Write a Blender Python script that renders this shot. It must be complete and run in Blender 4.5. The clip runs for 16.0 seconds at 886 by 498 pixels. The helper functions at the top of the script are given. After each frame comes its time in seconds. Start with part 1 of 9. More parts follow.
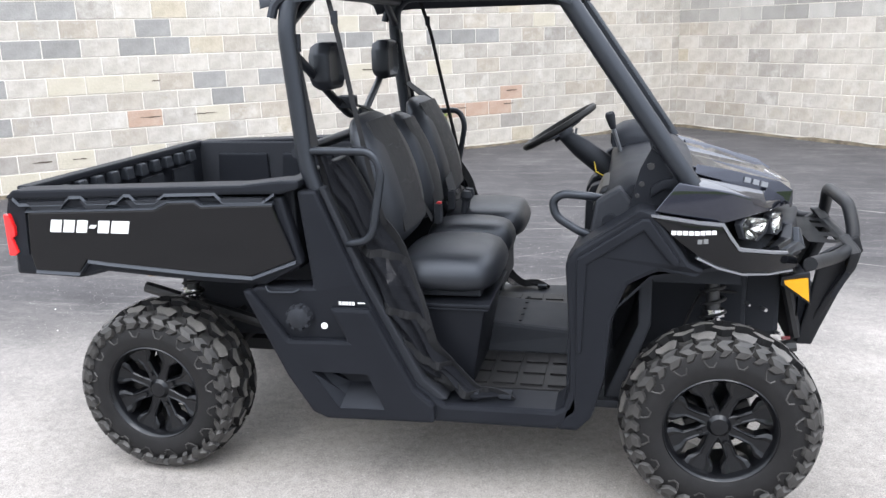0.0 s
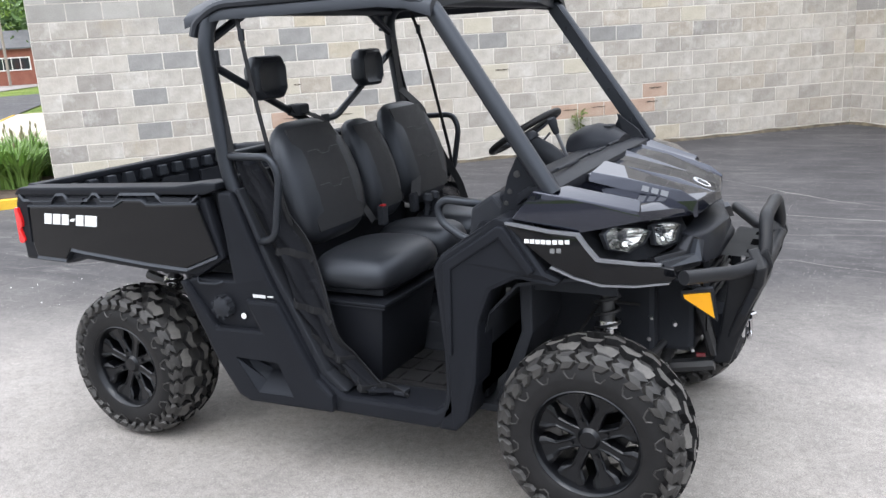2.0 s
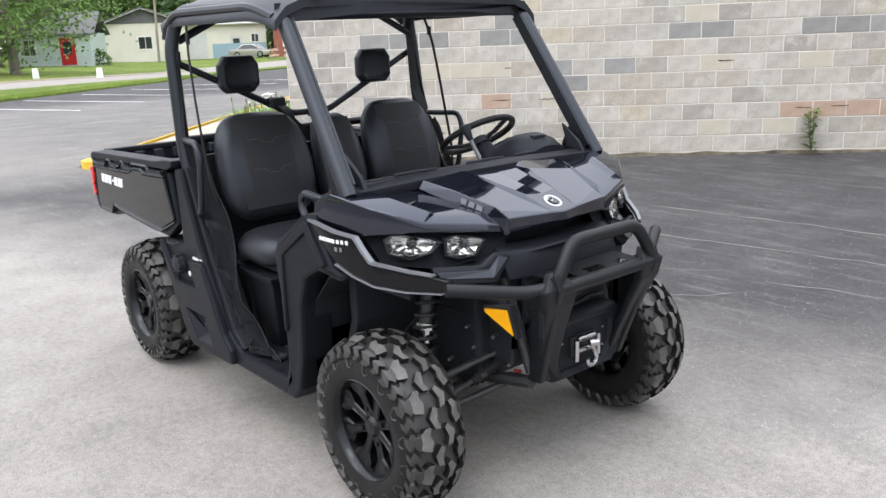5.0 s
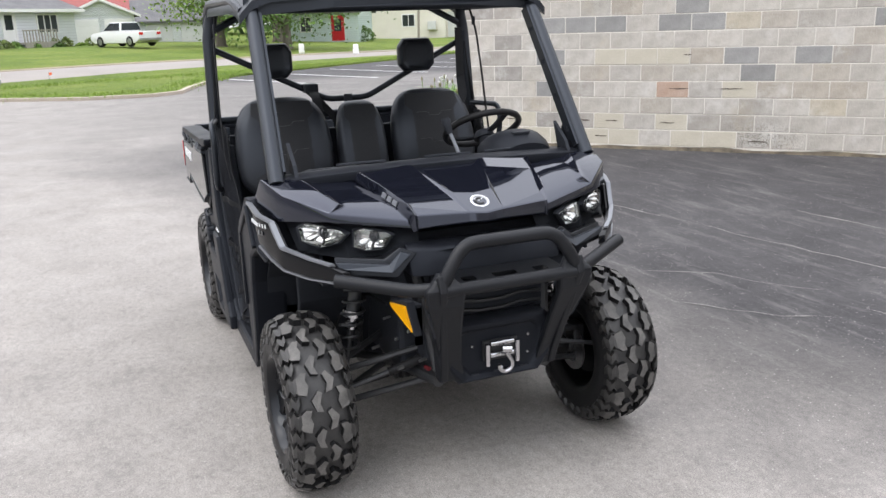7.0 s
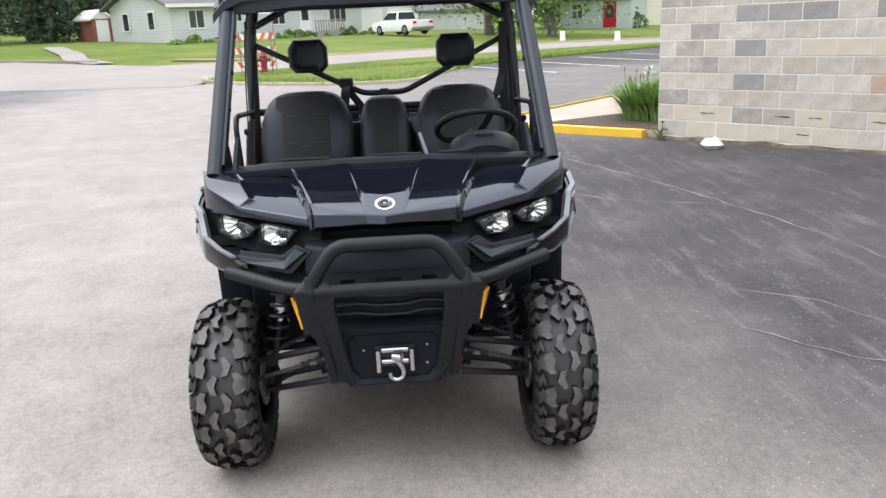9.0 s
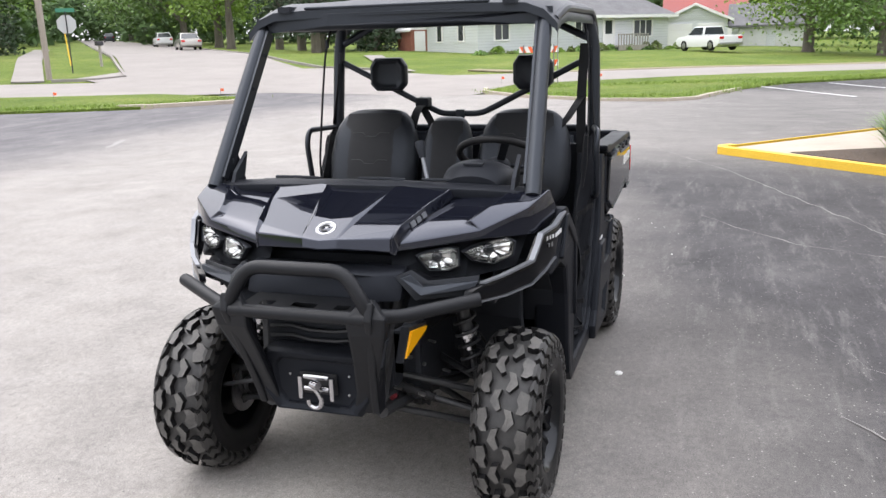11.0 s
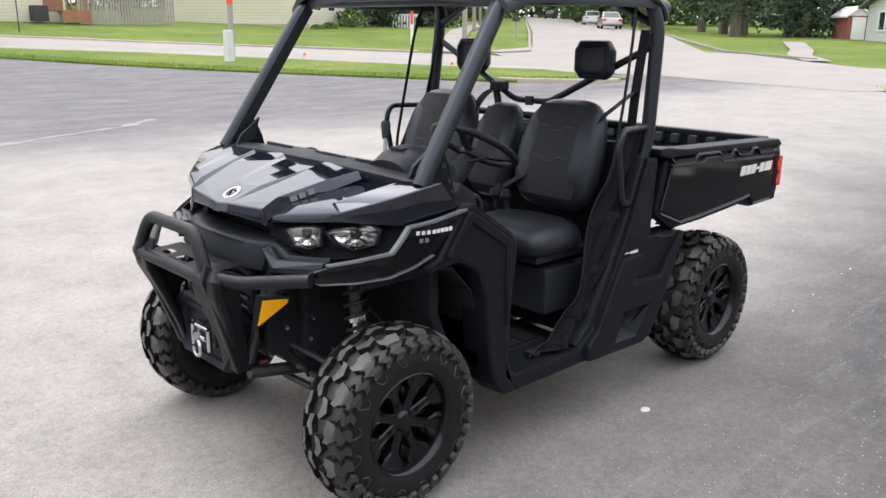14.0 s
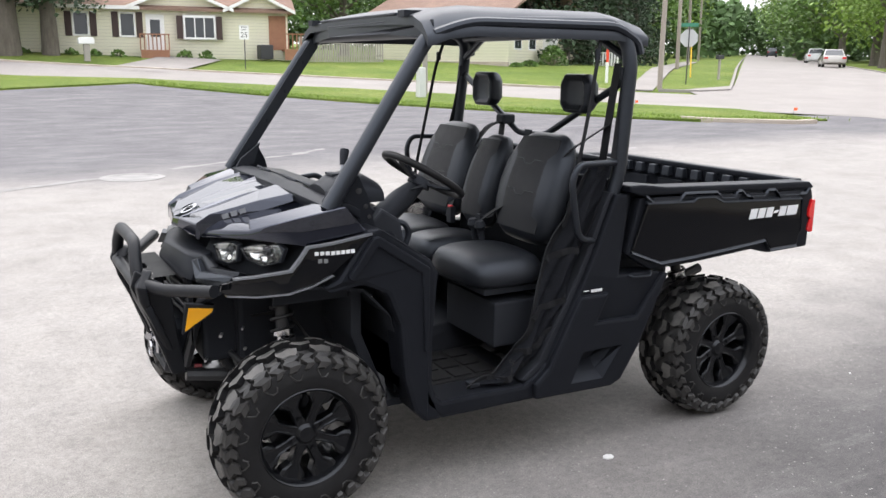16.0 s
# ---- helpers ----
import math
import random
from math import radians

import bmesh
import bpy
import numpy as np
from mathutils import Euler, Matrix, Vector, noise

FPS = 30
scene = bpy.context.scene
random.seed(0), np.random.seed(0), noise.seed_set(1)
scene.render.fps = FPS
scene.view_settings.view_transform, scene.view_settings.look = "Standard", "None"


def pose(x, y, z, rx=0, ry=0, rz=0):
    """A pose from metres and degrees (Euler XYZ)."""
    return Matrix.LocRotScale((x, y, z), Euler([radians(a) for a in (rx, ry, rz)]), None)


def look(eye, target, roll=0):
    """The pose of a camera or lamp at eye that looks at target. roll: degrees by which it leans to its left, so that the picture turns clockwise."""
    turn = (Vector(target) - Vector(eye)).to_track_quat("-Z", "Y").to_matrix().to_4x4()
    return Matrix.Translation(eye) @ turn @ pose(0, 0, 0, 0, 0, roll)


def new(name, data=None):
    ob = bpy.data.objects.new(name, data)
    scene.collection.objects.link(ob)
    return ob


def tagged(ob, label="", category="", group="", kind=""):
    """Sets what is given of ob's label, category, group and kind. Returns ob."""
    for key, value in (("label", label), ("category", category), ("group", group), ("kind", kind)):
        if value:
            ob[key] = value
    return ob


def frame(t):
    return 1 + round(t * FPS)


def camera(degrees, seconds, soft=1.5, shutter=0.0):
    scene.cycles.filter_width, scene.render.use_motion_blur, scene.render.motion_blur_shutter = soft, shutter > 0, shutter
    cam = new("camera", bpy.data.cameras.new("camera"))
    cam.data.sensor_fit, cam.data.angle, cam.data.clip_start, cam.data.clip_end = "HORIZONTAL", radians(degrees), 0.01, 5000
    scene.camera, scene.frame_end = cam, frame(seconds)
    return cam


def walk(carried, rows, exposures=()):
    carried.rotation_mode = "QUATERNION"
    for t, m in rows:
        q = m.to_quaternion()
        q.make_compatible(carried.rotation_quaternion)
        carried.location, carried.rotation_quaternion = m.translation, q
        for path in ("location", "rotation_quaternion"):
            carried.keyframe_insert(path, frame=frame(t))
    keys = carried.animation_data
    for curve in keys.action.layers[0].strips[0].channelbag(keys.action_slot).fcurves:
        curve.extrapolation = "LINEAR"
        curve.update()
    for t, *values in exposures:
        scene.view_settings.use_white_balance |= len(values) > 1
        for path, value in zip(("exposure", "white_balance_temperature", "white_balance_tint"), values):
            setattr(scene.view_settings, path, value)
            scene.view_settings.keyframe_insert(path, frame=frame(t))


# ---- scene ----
cam = camera(56.2, 16.0)

PATH = [
    (0, (0.719, -3.466, 1.671), (0.293, -1.577, 1.169), -1.7),
    (0.5, (1.005, -3.38, 1.689), (0.422, -1.53, 1.203), -2.3),
    (1, (1.337, -3.34, 1.677), (0.605, -1.535, 1.224), -3.9),
    (1.5, (1.612, -3.293, 1.675), (0.783, -1.532, 1.216), -4.3),
    (2, (1.843, -3.193, 1.671), (0.941, -1.475, 1.184), -3.5),
    (2.5, (2.102, -3.092, 1.681), (1.103, -1.432, 1.186), -3.0),
    (3, (2.396, -3.022, 1.688), (1.295, -1.432, 1.179), -2.5),
    (3.5, (2.603, -2.879, 1.669), (1.422, -1.355, 1.137), -1.6),
    (4, (2.817, -2.646, 1.684), (1.541, -1.206, 1.137), -1.3),
    (4.5, (3.081, -2.446, 1.684), (1.699, -1.1, 1.157), -2.0),
    (4.7, (3.204, -2.374, 1.697), (1.775, -1.073, 1.182), -2.2),
    (6.8, (4.007, -1.355, 1.76), (2.233, -0.6, 1.228), -1.8),
    (7, (4.014, -1.241, 1.738), (2.223, -0.525, 1.208), -1.9),
    (7.5, (4.08, -0.931, 1.743), (2.246, -0.332, 1.215), -2.1),
    (8, (4.191, -0.609, 1.733), (2.312, -0.166, 1.209), -2.0),
    (8.2, (4.229, -0.478, 1.738), (2.335, -0.107, 1.213), -2.2),
    (10.3, (4.118, 0.892, 1.704), (2.218, 0.55, 1.179), -1.5),
    (10.5, (4.048, 1.002, 1.707), (2.159, 0.592, 1.191), -1.2),
    (11, (3.893, 1.291, 1.718), (2.049, 0.685, 1.238), -1.7),
    (11.5, (3.8, 1.628, 1.715), (2.033, 0.815, 1.25), -1.5),
    (12, (3.648, 1.87, 1.707), (1.947, 0.939, 1.218), -0.2),
    (12.5, (3.424, 2.109, 1.724), (1.79, 1.065, 1.238), 0.6),
    (13, (3.23, 2.373, 1.732), (1.713, 1.166, 1.239), 0.4),
    (13.5, (3.061, 2.628, 1.729), (1.676, 1.28, 1.216), 0.3),
    (14, (2.826, 2.787, 1.698), (1.497, 1.383, 1.185), 0.5),
    (14.5, (2.619, 2.952, 1.699), (1.348, 1.494, 1.192), 0.3),
    (15, (2.409, 3.2, 1.701), (1.278, 1.635, 1.181), 0.2),
    (15.5, (2.229, 3.354, 1.688), (1.202, 1.712, 1.191), 0.3),
    (16, (2.01, 3.475, 1.686), (1.062, 1.768, 1.253), 0.6),
]
walk(cam, [(t, look(eye, target, roll)) for t, eye, target, roll in PATH], exposures=[(0.0, 0.42, 6260, 10), (0.8, 0.30, 6260, 10), (2.0, 0.10, 6280, 10), (3.5, 0.0, 6320, 10), (5.5, -0.06, 6420, 10), (7.0, -0.15, 6470, 11), (8.0, -0.13, 6500, 11), (11.0, -0.06, 6520, 12), (13.0, -0.10, 6540, 12), (16.0, 0.03, 6530, 11)])

# ---- world, sun and exposure ----
world = bpy.data.worlds.new("overcast_sky")
scene.world = world
world.use_nodes = True
wn = world.node_tree
wn.nodes.clear()
sky = wn.nodes.new("ShaderNodeTexSky")
sky.sky_type = "NISHITA"
sky.sun_disc = False
sky.sun_elevation = radians(52)
sky.sun_rotation = radians(200)
sky.air_density = 1.6
sky.dust_density = 5.0
sky.ozone_density = 1.0
grey = wn.nodes.new("ShaderNodeHueSaturation")
grey.inputs["Saturation"].default_value = 0.28
cloud_mix = wn.nodes.new("ShaderNodeMix")
cloud_mix.data_type = "RGBA"
cloud_mix.inputs[0].default_value = 0.75
cloud_mix.inputs[7].default_value = (8.95, 9.1, 9.65, 1)
wbg = wn.nodes.new("ShaderNodeBackground")
wbg.inputs["Strength"].default_value = 0.258
wout = wn.nodes.new("ShaderNodeOutputWorld")
wn.links.new(sky.outputs[0], grey.inputs["Color"])
wn.links.new(grey.outputs[0], cloud_mix.inputs[6])
w_tc = wn.nodes.new("ShaderNodeTexCoord")
w_sep = wn.nodes.new("ShaderNodeSeparateXYZ")
w_rng = wn.nodes.new("ShaderNodeMapRange")
w_rng.inputs["From Min"].default_value = 0.05
w_rng.inputs["From Max"].default_value = 1.0
w_rng.inputs["To Min"].default_value = 0.62
w_rng.inputs["To Max"].default_value = 1.68
w_mul = wn.nodes.new("ShaderNodeVectorMath")
w_mul.operation = "SCALE"
wn.links.new(w_tc.outputs["Generated"], w_sep.inputs[0])
wn.links.new(w_sep.outputs[2], w_rng.inputs["Value"])
wn.links.new(cloud_mix.outputs[2], w_mul.inputs[0])
wn.links.new(w_rng.outputs[0], w_mul.inputs["Scale"])
wn.links.new(w_mul.outputs[0], wbg.inputs["Color"])
wn.links.new(wbg.outputs[0], wout.inputs["Surface"])

sun_data = bpy.data.lights.new("sun", "SUN")
sun_data.energy = 0.8
sun_data.angle = radians(25)
sun_data.color = (1.0, 0.97, 0.92)
sun = new("sun", sun_data)
sun.matrix_world = look((0, 0, 0), (-0.35, 0.5, -1.0))

# ---- materials ----
def nodes_of(mat):
    t = mat.node_tree
    return t, t.nodes, t.links


def base_mat(name, color, rough=0.5, metal=0.0, spec=0.5, coat=0.0, coat_rough=0.03):
    m = bpy.data.materials.new(name)
    m.use_nodes = True
    p = m.node_tree.nodes["Principled BSDF"]
    p.inputs["Base Color"].default_value = (*color, 1)
    p.inputs["Roughness"].default_value = rough
    p.inputs["Metallic"].default_value = metal
    p.inputs["Specular IOR Level"].default_value = spec
    p.inputs["Coat Weight"].default_value = coat
    p.inputs["Coat Roughness"].default_value = coat_rough
    return m


def add_noise(t, scale, detail=4, rough=0.6, coords="Object", stretch=(1, 1, 1)):
    tc = t.nodes.new("ShaderNodeTexCoord")
    mp = t.nodes.new("ShaderNodeMapping")
    mp.inputs["Scale"].default_value = stretch
    n = t.nodes.new("ShaderNodeTexNoise")
    n.inputs["Scale"].default_value = scale
    n.inputs["Detail"].default_value = detail
    n.inputs["Roughness"].default_value = rough
    t.links.new(tc.outputs[coords], mp.inputs[0])
    t.links.new(mp.outputs[0], n.inputs["Vector"])
    return n


def ramp_of(t, source, stops, constant=False):
    r = t.nodes.new("ShaderNodeValToRGB")
    r.color_ramp.interpolation = "CONSTANT" if constant else "LINEAR"
    e = r.color_ramp.elements
    while len(e) < len(stops):
        e.new(0.5)
    for k, (pos, col) in enumerate(stops):
        e[k].position = pos
        e[k].color = (*col, 1) if len(col) == 3 else col
    t.links.new(source, r.inputs[0])
    return r


def mix_of(t, fac, a, b, blend="MIX"):
    m = t.nodes.new("ShaderNodeMix")
    m.data_type = "RGBA"
    m.blend_type = blend
    for sock, v in ((m.inputs[0], fac), (m.inputs[6], a), (m.inputs[7], b)):
        if hasattr(v, "is_output"):
            t.links.new(v, sock)
        elif isinstance(v, tuple):
            sock.default_value = (*v, 1)
        else:
            sock.default_value = v
    return m.outputs[2]


def bump_of(t, height, strength, distance, p):
    b = t.nodes.new("ShaderNodeBump")
    b.inputs["Strength"].default_value = strength
    b.inputs["Distance"].default_value = distance
    t.links.new(height, b.inputs["Height"])
    t.links.new(b.outputs[0], p.inputs["Normal"])
    return b


def varied(name, c1, c2, scale, rough=(0.5, 0.7), metal=0.0, bump=0.0, bump_scale=60.0, dist=0.002, spec=0.5,
           coords="Object", stretch=(1, 1, 1), coat=0.0, island=0.0, each=0.0, fine=0.25):
    """Two colours over coarse noise, fine grain over that, roughness that varies and a fine relief."""
    m = base_mat(name, c1, rough[0], metal, spec, coat)
    t, nd, lk = nodes_of(m)
    p = nd["Principled BSDF"]
    n1 = add_noise(t, scale, 5, 0.62, coords, stretch)
    r1 = ramp_of(t, n1.outputs[0], [(0.3, c1), (0.7, c2)])
    n2 = add_noise(t, bump_scale, 3, 0.6, coords)
    r2 = ramp_of(t, n2.outputs[0], [(0.25, (1 - fine,) * 3), (0.75, (1 + fine * 0.4,) * 3)])
    col = mix_of(t, 1.0, r1.outputs[0], r2.outputs[0], "MULTIPLY")
    if island or each:
        if island:
            g = nd.new("ShaderNodeNewGeometry").outputs["Random Per Island"]
            amt = island
        else:
            g = nd.new("ShaderNodeObjectInfo").outputs["Random"]
            amt = each
        r3 = ramp_of(t, g, [(0.0, (1 - amt,) * 3), (1.0, (1 + amt * 0.6,) * 3)])
        col = mix_of(t, 1.0, col, r3.outputs[0], "MULTIPLY")
    lk.new(col, p.inputs["Base Color"])
    rr = ramp_of(t, n1.outputs[0], [(0.3, (rough[0],) * 3), (0.7, (rough[1],) * 3)])
    lk.new(rr.outputs[0], p.inputs["Roughness"])
    if bump:
        bump_of(t, n2.outputs[0], bump, dist, p)
    return m


M = {}
# vehicle
M["plastic"] = varied("textured_black_plastic", (0.0088, 0.0097, 0.0126), (0.0122, 0.0134, 0.0170), 3.0, (0.40, 0.50), spec=0.16, bump=0.12, bump_scale=900, dist=0.0006)
M["plastic_dark"] = varied("dark_underbody_plastic", (0.0185, 0.0200, 0.0240), (0.0255, 0.0275, 0.0325), 4.0, (0.5, 0.65), spec=0.18, bump=0.15, bump_scale=500, dist=0.0006)
M["gloss"] = base_mat("gloss_black_paint", (0.0060, 0.0068, 0.0110), 0.03, 0, 0.5)
M["gloss"].node_tree.nodes["Principled BSDF"].inputs["IOR"].default_value = 1.72
# darker copy of the gloss paint, its reflections toned down for upright panels
M["bed_gloss"] = base_mat("gloss_black_bed_paint", (0.0045, 0.0048, 0.006), 0.06, 0, 0.28)
M["semigloss"] = base_mat("semi_gloss_black_panel", (0.0058, 0.0062, 0.0075), 0.34, 0, 0.22, 0.14, 0.05)
M["bumper"] = varied("matte_black_powder_coat", (0.0075, 0.0085, 0.011), (0.010, 0.0112, 0.014), 6.0, (0.42, 0.52), spec=0.28, bump=0.1, bump_scale=1200, dist=0.0005)
M["tube"] = varied("satin_black_powder_coat", (0.011, 0.0125, 0.016), (0.014, 0.016, 0.020), 6.0, (0.36, 0.44), bump=0.08, bump_scale=1200, dist=0.0005)
M["roof"] = varied("satin_roof_plastic", (0.013, 0.0145, 0.0185), (0.017, 0.019, 0.024), 3.0, (0.34, 0.43), bump=0.1, bump_scale=900, dist=0.0006)
M["rubber"] = varied("tyre_rubber", (0.0125, 0.0126, 0.0135), (0.0185, 0.0186, 0.0196), 12.0, (0.38, 0.5), spec=0.15, bump=0.2, bump_scale=260, dist=0.001)
M["crown"] = varied("dusty_tyre_crown", (0.020, 0.020, 0.021), (0.056, 0.055, 0.054), 9.0, (0.40, 0.52), spec=0.4, bump=0.2, bump_scale=260, dist=0.001)
M["tread"] = varied("dusty_tread_rubber", (0.046, 0.045, 0.044), (0.150, 0.144, 0.136), 11.0, (0.5, 0.7), bump=0.3, bump_scale=220, dist=0.001, island=0.12)
M["tread_dark"] = varied("worn_shoulder_rubber", (0.014, 0.014, 0.0145), (0.048, 0.0465, 0.045), 16.0, (0.36, 0.50), spec=0.42, bump=0.2, bump_scale=200, dist=0.001, island=0.2)
M["rim"] = base_mat("gloss_black_alloy", (0.0034, 0.0036, 0.0044), 0.30, 0, 0.2, 0.35, 0.05)
M["vinyl"] = varied("black_seat_vinyl", (0.0125, 0.0138, 0.0168), (0.0185, 0.0202, 0.0240), 5.0, (0.38, 0.47), spec=0.42, bump=0.25, bump_scale=420, dist=0.001)
M["seatcloth"] = varied("charcoal_seat_cloth", (0.0115, 0.0124, 0.0146), (0.0180, 0.0193, 0.0222), 30.0, (0.55, 0.7), spec=0.32, bump=0.4, bump_scale=700, dist=0.001)
M["webbing"] = varied("black_nylon_webbing", (0.0095, 0.0102, 0.012), (0.0155, 0.0164, 0.0188), 20.0, (0.6, 0.7), spec=0.25, bump=0.4, bump_scale=500, dist=0.001)
M["stitch"] = base_mat("grey_thread", (0.075, 0.077, 0.082), 0.8)
M["chrome"] = base_mat("chrome_steel", (0.50, 0.50, 0.52), 0.2, 1.0)
M["steel"] = varied("zinc_steel", (0.42, 0.42, 0.43), (0.55, 0.55, 0.56), 18.0, (0.3, 0.45), metal=1.0)
M["frame"] = varied("black_painted_frame_steel", (0.017, 0.018, 0.020), (0.025, 0.026, 0.029), 8.0, (0.4, 0.55))
M["amber"] = base_mat("amber_reflector", (0.95, 0.44, 0.006), 0.3, 0, 0.3, 0.3)
M["redlens"] = base_mat("red_lamp_lens", (0.62, 0.012, 0.014), 0.2, 0, 0.5, 0.7)
M["red"] = base_mat("red_plastic", (0.45, 0.01, 0.015), 0.4)
M["tow_red"] = base_mat("dull_red_paint", (0.10, 0.006, 0.010), 0.5)
M["decal"] = base_mat("white_decal", (0.72, 0.73, 0.74), 0.4)
M["decal_grey"] = base_mat("grey_decal", (0.16, 0.165, 0.17), 0.4)
M["badge"] = base_mat("pale_badge_silver", (0.50, 0.51, 0.53), 0.35, 0.3)
M["silver"] = base_mat("silver_trim", (0.20, 0.21, 0.23), 0.3, 0.5)
M["reflector"] = base_mat("lamp_reflector", (0.60, 0.61, 0.60), 0.16, 1.0)
M["brass"] = base_mat("yellow_wire", (0.5, 0.38, 0.03), 0.5)
M["rust"] = varied("rusty_steel", (0.16, 0.10, 0.06), (0.28, 0.2, 0.13), 25.0, (0.6, 0.8))
lens = bpy.data.materials.new("clear_lamp_lens")
lens.use_nodes = True
lt, ln, ll = nodes_of(lens)
ln.remove(ln["Principled BSDF"])
l_clear = ln.new("ShaderNodeBsdfTransparent")
l_gloss = ln.new("ShaderNodeBsdfGlossy")
l_gloss.inputs["Roughness"].default_value = 0.03
l_fres = ln.new("ShaderNodeFresnel")
l_fres.inputs["IOR"].default_value = 1.45
l_mix = ln.new("ShaderNodeMixShader")
ll.new(l_fres.outputs[0], l_mix.inputs[0])
ll.new(l_clear.outputs[0], l_mix.inputs[1])
ll.new(l_gloss.outputs[0], l_mix.inputs[2])
ll.new(l_mix.outputs[0], ln["Material Output"].inputs["Surface"])
M["lens"] = lens

# open mesh netting: fine holes by a weave of two waves
net = base_mat("black_net", (0.0085, 0.0095, 0.0125), 0.7, 0, 0.12)
nt, nn, nl = nodes_of(net)
n_tc = nn.new("ShaderNodeTexCoord")
n_sep = nn.new("ShaderNodeSeparateXYZ")
nl.new(n_tc.outputs["UV"], n_sep.inputs[0])
holes = []
for axis in (0, 1):
    mu = nn.new("ShaderNodeMath")
    mu.operation = "MULTIPLY"
    mu.inputs[1].default_value = 260.0
    fr = nn.new("ShaderNodeMath")
    fr.operation = "FRACT"
    gt = nn.new("ShaderNodeMath")
    gt.operation = "GREATER_THAN"
    gt.inputs[1].default_value = 0.40
    nl.new(n_sep.outputs[axis], mu.inputs[0])
    nl.new(mu.outputs[0], fr.inputs[0])
    nl.new(fr.outputs[0], gt.inputs[0])
    holes.append(gt)
n_mx = nn.new("ShaderNodeMath")
n_mx.operation = "MAXIMUM"
nl.new(holes[0].outputs[0], n_mx.inputs[0])
nl.new(holes[1].outputs[0], n_mx.inputs[1])
nl.new(n_mx.outputs[0], nn["Principled BSDF"].inputs["Alpha"])
M["net"] = net

for key in ("plastic", "plastic_dark", "gloss", "semigloss", "tube", "roof", "rim", "vinyl"):
    # a blue-black cast in the sheen of the dark finishes
    M[key].node_tree.nodes["Principled BSDF"].inputs["Specular Tint"].default_value = (0.80, 0.88, 1.0, 1)

M["gloss"].node_tree.nodes["Principled BSDF"].inputs["Specular Tint"].default_value = (0.80, 0.85, 1.0, 1)

# place
WALL_N = Vector((-0.675, 0.738, 0.0))
WALL_0 = Vector((-7.1, 3.65, 0.0))


def asphalt_mat():
    m = base_mat("worn_asphalt", (0.2, 0.2, 0.2), 0.9, 0, 0.3)
    t, nd, lk = nodes_of(m)
    p = nd["Principled BSDF"]
    tc = nd.new("ShaderNodeTexCoord")
    dot = nd.new("ShaderNodeVectorMath")
    dot.operation = "DOT_PRODUCT"
    dot.inputs[1].default_value = (-0.25, 0.97, 0.0)
    lk.new(tc.outputs["Object"], dot.inputs[0])
    big = add_noise(t, 0.32, 6, 0.62)
    wob = nd.new("ShaderNodeMath")
    wob.operation = "MULTIPLY_ADD"
    wob.inputs[1].default_value = 2.6
    lk.new(big.outputs[0], wob.inputs[0])
    lk.new(dot.outputs["Value"], wob.inputs[2])
    rng = nd.new("ShaderNodeMapRange")
    rng.inputs["From Min"].default_value = 1.3
    rng.inputs["From Max"].default_value = 3.5
    lk.new(wob.outputs[0], rng.inputs["Value"])
    # the sealed strip by the wall ends before the planting bed; the parking bays further off are sealed too
    sep = nd.new("ShaderNodeSeparateXYZ")
    lk.new(tc.outputs["Object"], sep.inputs[0])

    def ramp_along(axis, lo, hi, amp, scale):
        w = nd.new("ShaderNodeMath")
        w.operation = "MULTIPLY_ADD"
        w.inputs[1].default_value = amp
        lk.new(add_noise(t, scale, 5, 0.62).outputs[0], w.inputs[0])
        lk.new(sep.outputs[axis], w.inputs[2])
        r = nd.new("ShaderNodeMapRange")
        r.interpolation_type = "SMOOTHSTEP"
        r.inputs["From Min"].default_value = lo + amp / 2
        r.inputs["From Max"].default_value = hi + amp / 2
        lk.new(w.outputs[0], r.inputs["Value"])
        return r.outputs[0]

    def times(a, b, op="MULTIPLY"):
        m2 = nd.new("ShaderNodeMath")
        m2.operation = op
        lk.new(a, m2.inputs[0])
        lk.new(b, m2.inputs[1])
        return m2.outputs[0]

    sealed = times(rng.outputs[0], ramp_along(0, -11.0, -7.0, 3.0, 0.5))
    bays = times(ramp_along(0, -21.0, -24.0, 2.0, 0.5), ramp_along(1, 0.0, 3.5, 2.0, 0.5))
    sealed = times(sealed, bays, "MAXIMUM")
    # half-worn sealer over the driveway between the wall and the bays
    drive = times(ramp_along(0, -5.0, -12.5, 2.6, 0.35), ramp_along(1, -5.5, 4.0, 2.6, 0.3))
    light = ramp_of(t, add_noise(t, 1.1, 7, 0.68).outputs[0], [(0.25, (0.215, 0.202, 0.190)), (0.5, (0.262, 0.247, 0.233)), (0.78, (0.312, 0.295, 0.279))])
    dark = ramp_of(t, add_noise(t, 0.9, 7, 0.7).outputs[0], [(0.28, (0.036, 0.035, 0.038)), (0.55, (0.062, 0.060, 0.063)), (0.8, (0.120, 0.117, 0.118))])
    scuff = ramp_of(t, add_noise(t, 1.9, 10, 0.80, stretch=(0.55, 3.4, 1)).outputs[0], [(0.52, (0, 0, 0)), (0.62, (0.32, 0.32, 0.32)), (0.72, (0.85, 0.85, 0.85))])
    worn = mix_of(t, scuff.outputs[0], dark.outputs[0], (0.20, 0.195, 0.19))
    col = mix_of(t, sealed, light.outputs[0], worn)
    half = ramp_of(t, add_noise(t, 0.8, 8, 0.72, stretch=(2.2, 1, 1)).outputs[0], [(0.28, (0.105, 0.101, 0.099)), (0.52, (0.150, 0.144, 0.139)), (0.78, (0.225, 0.215, 0.206))])
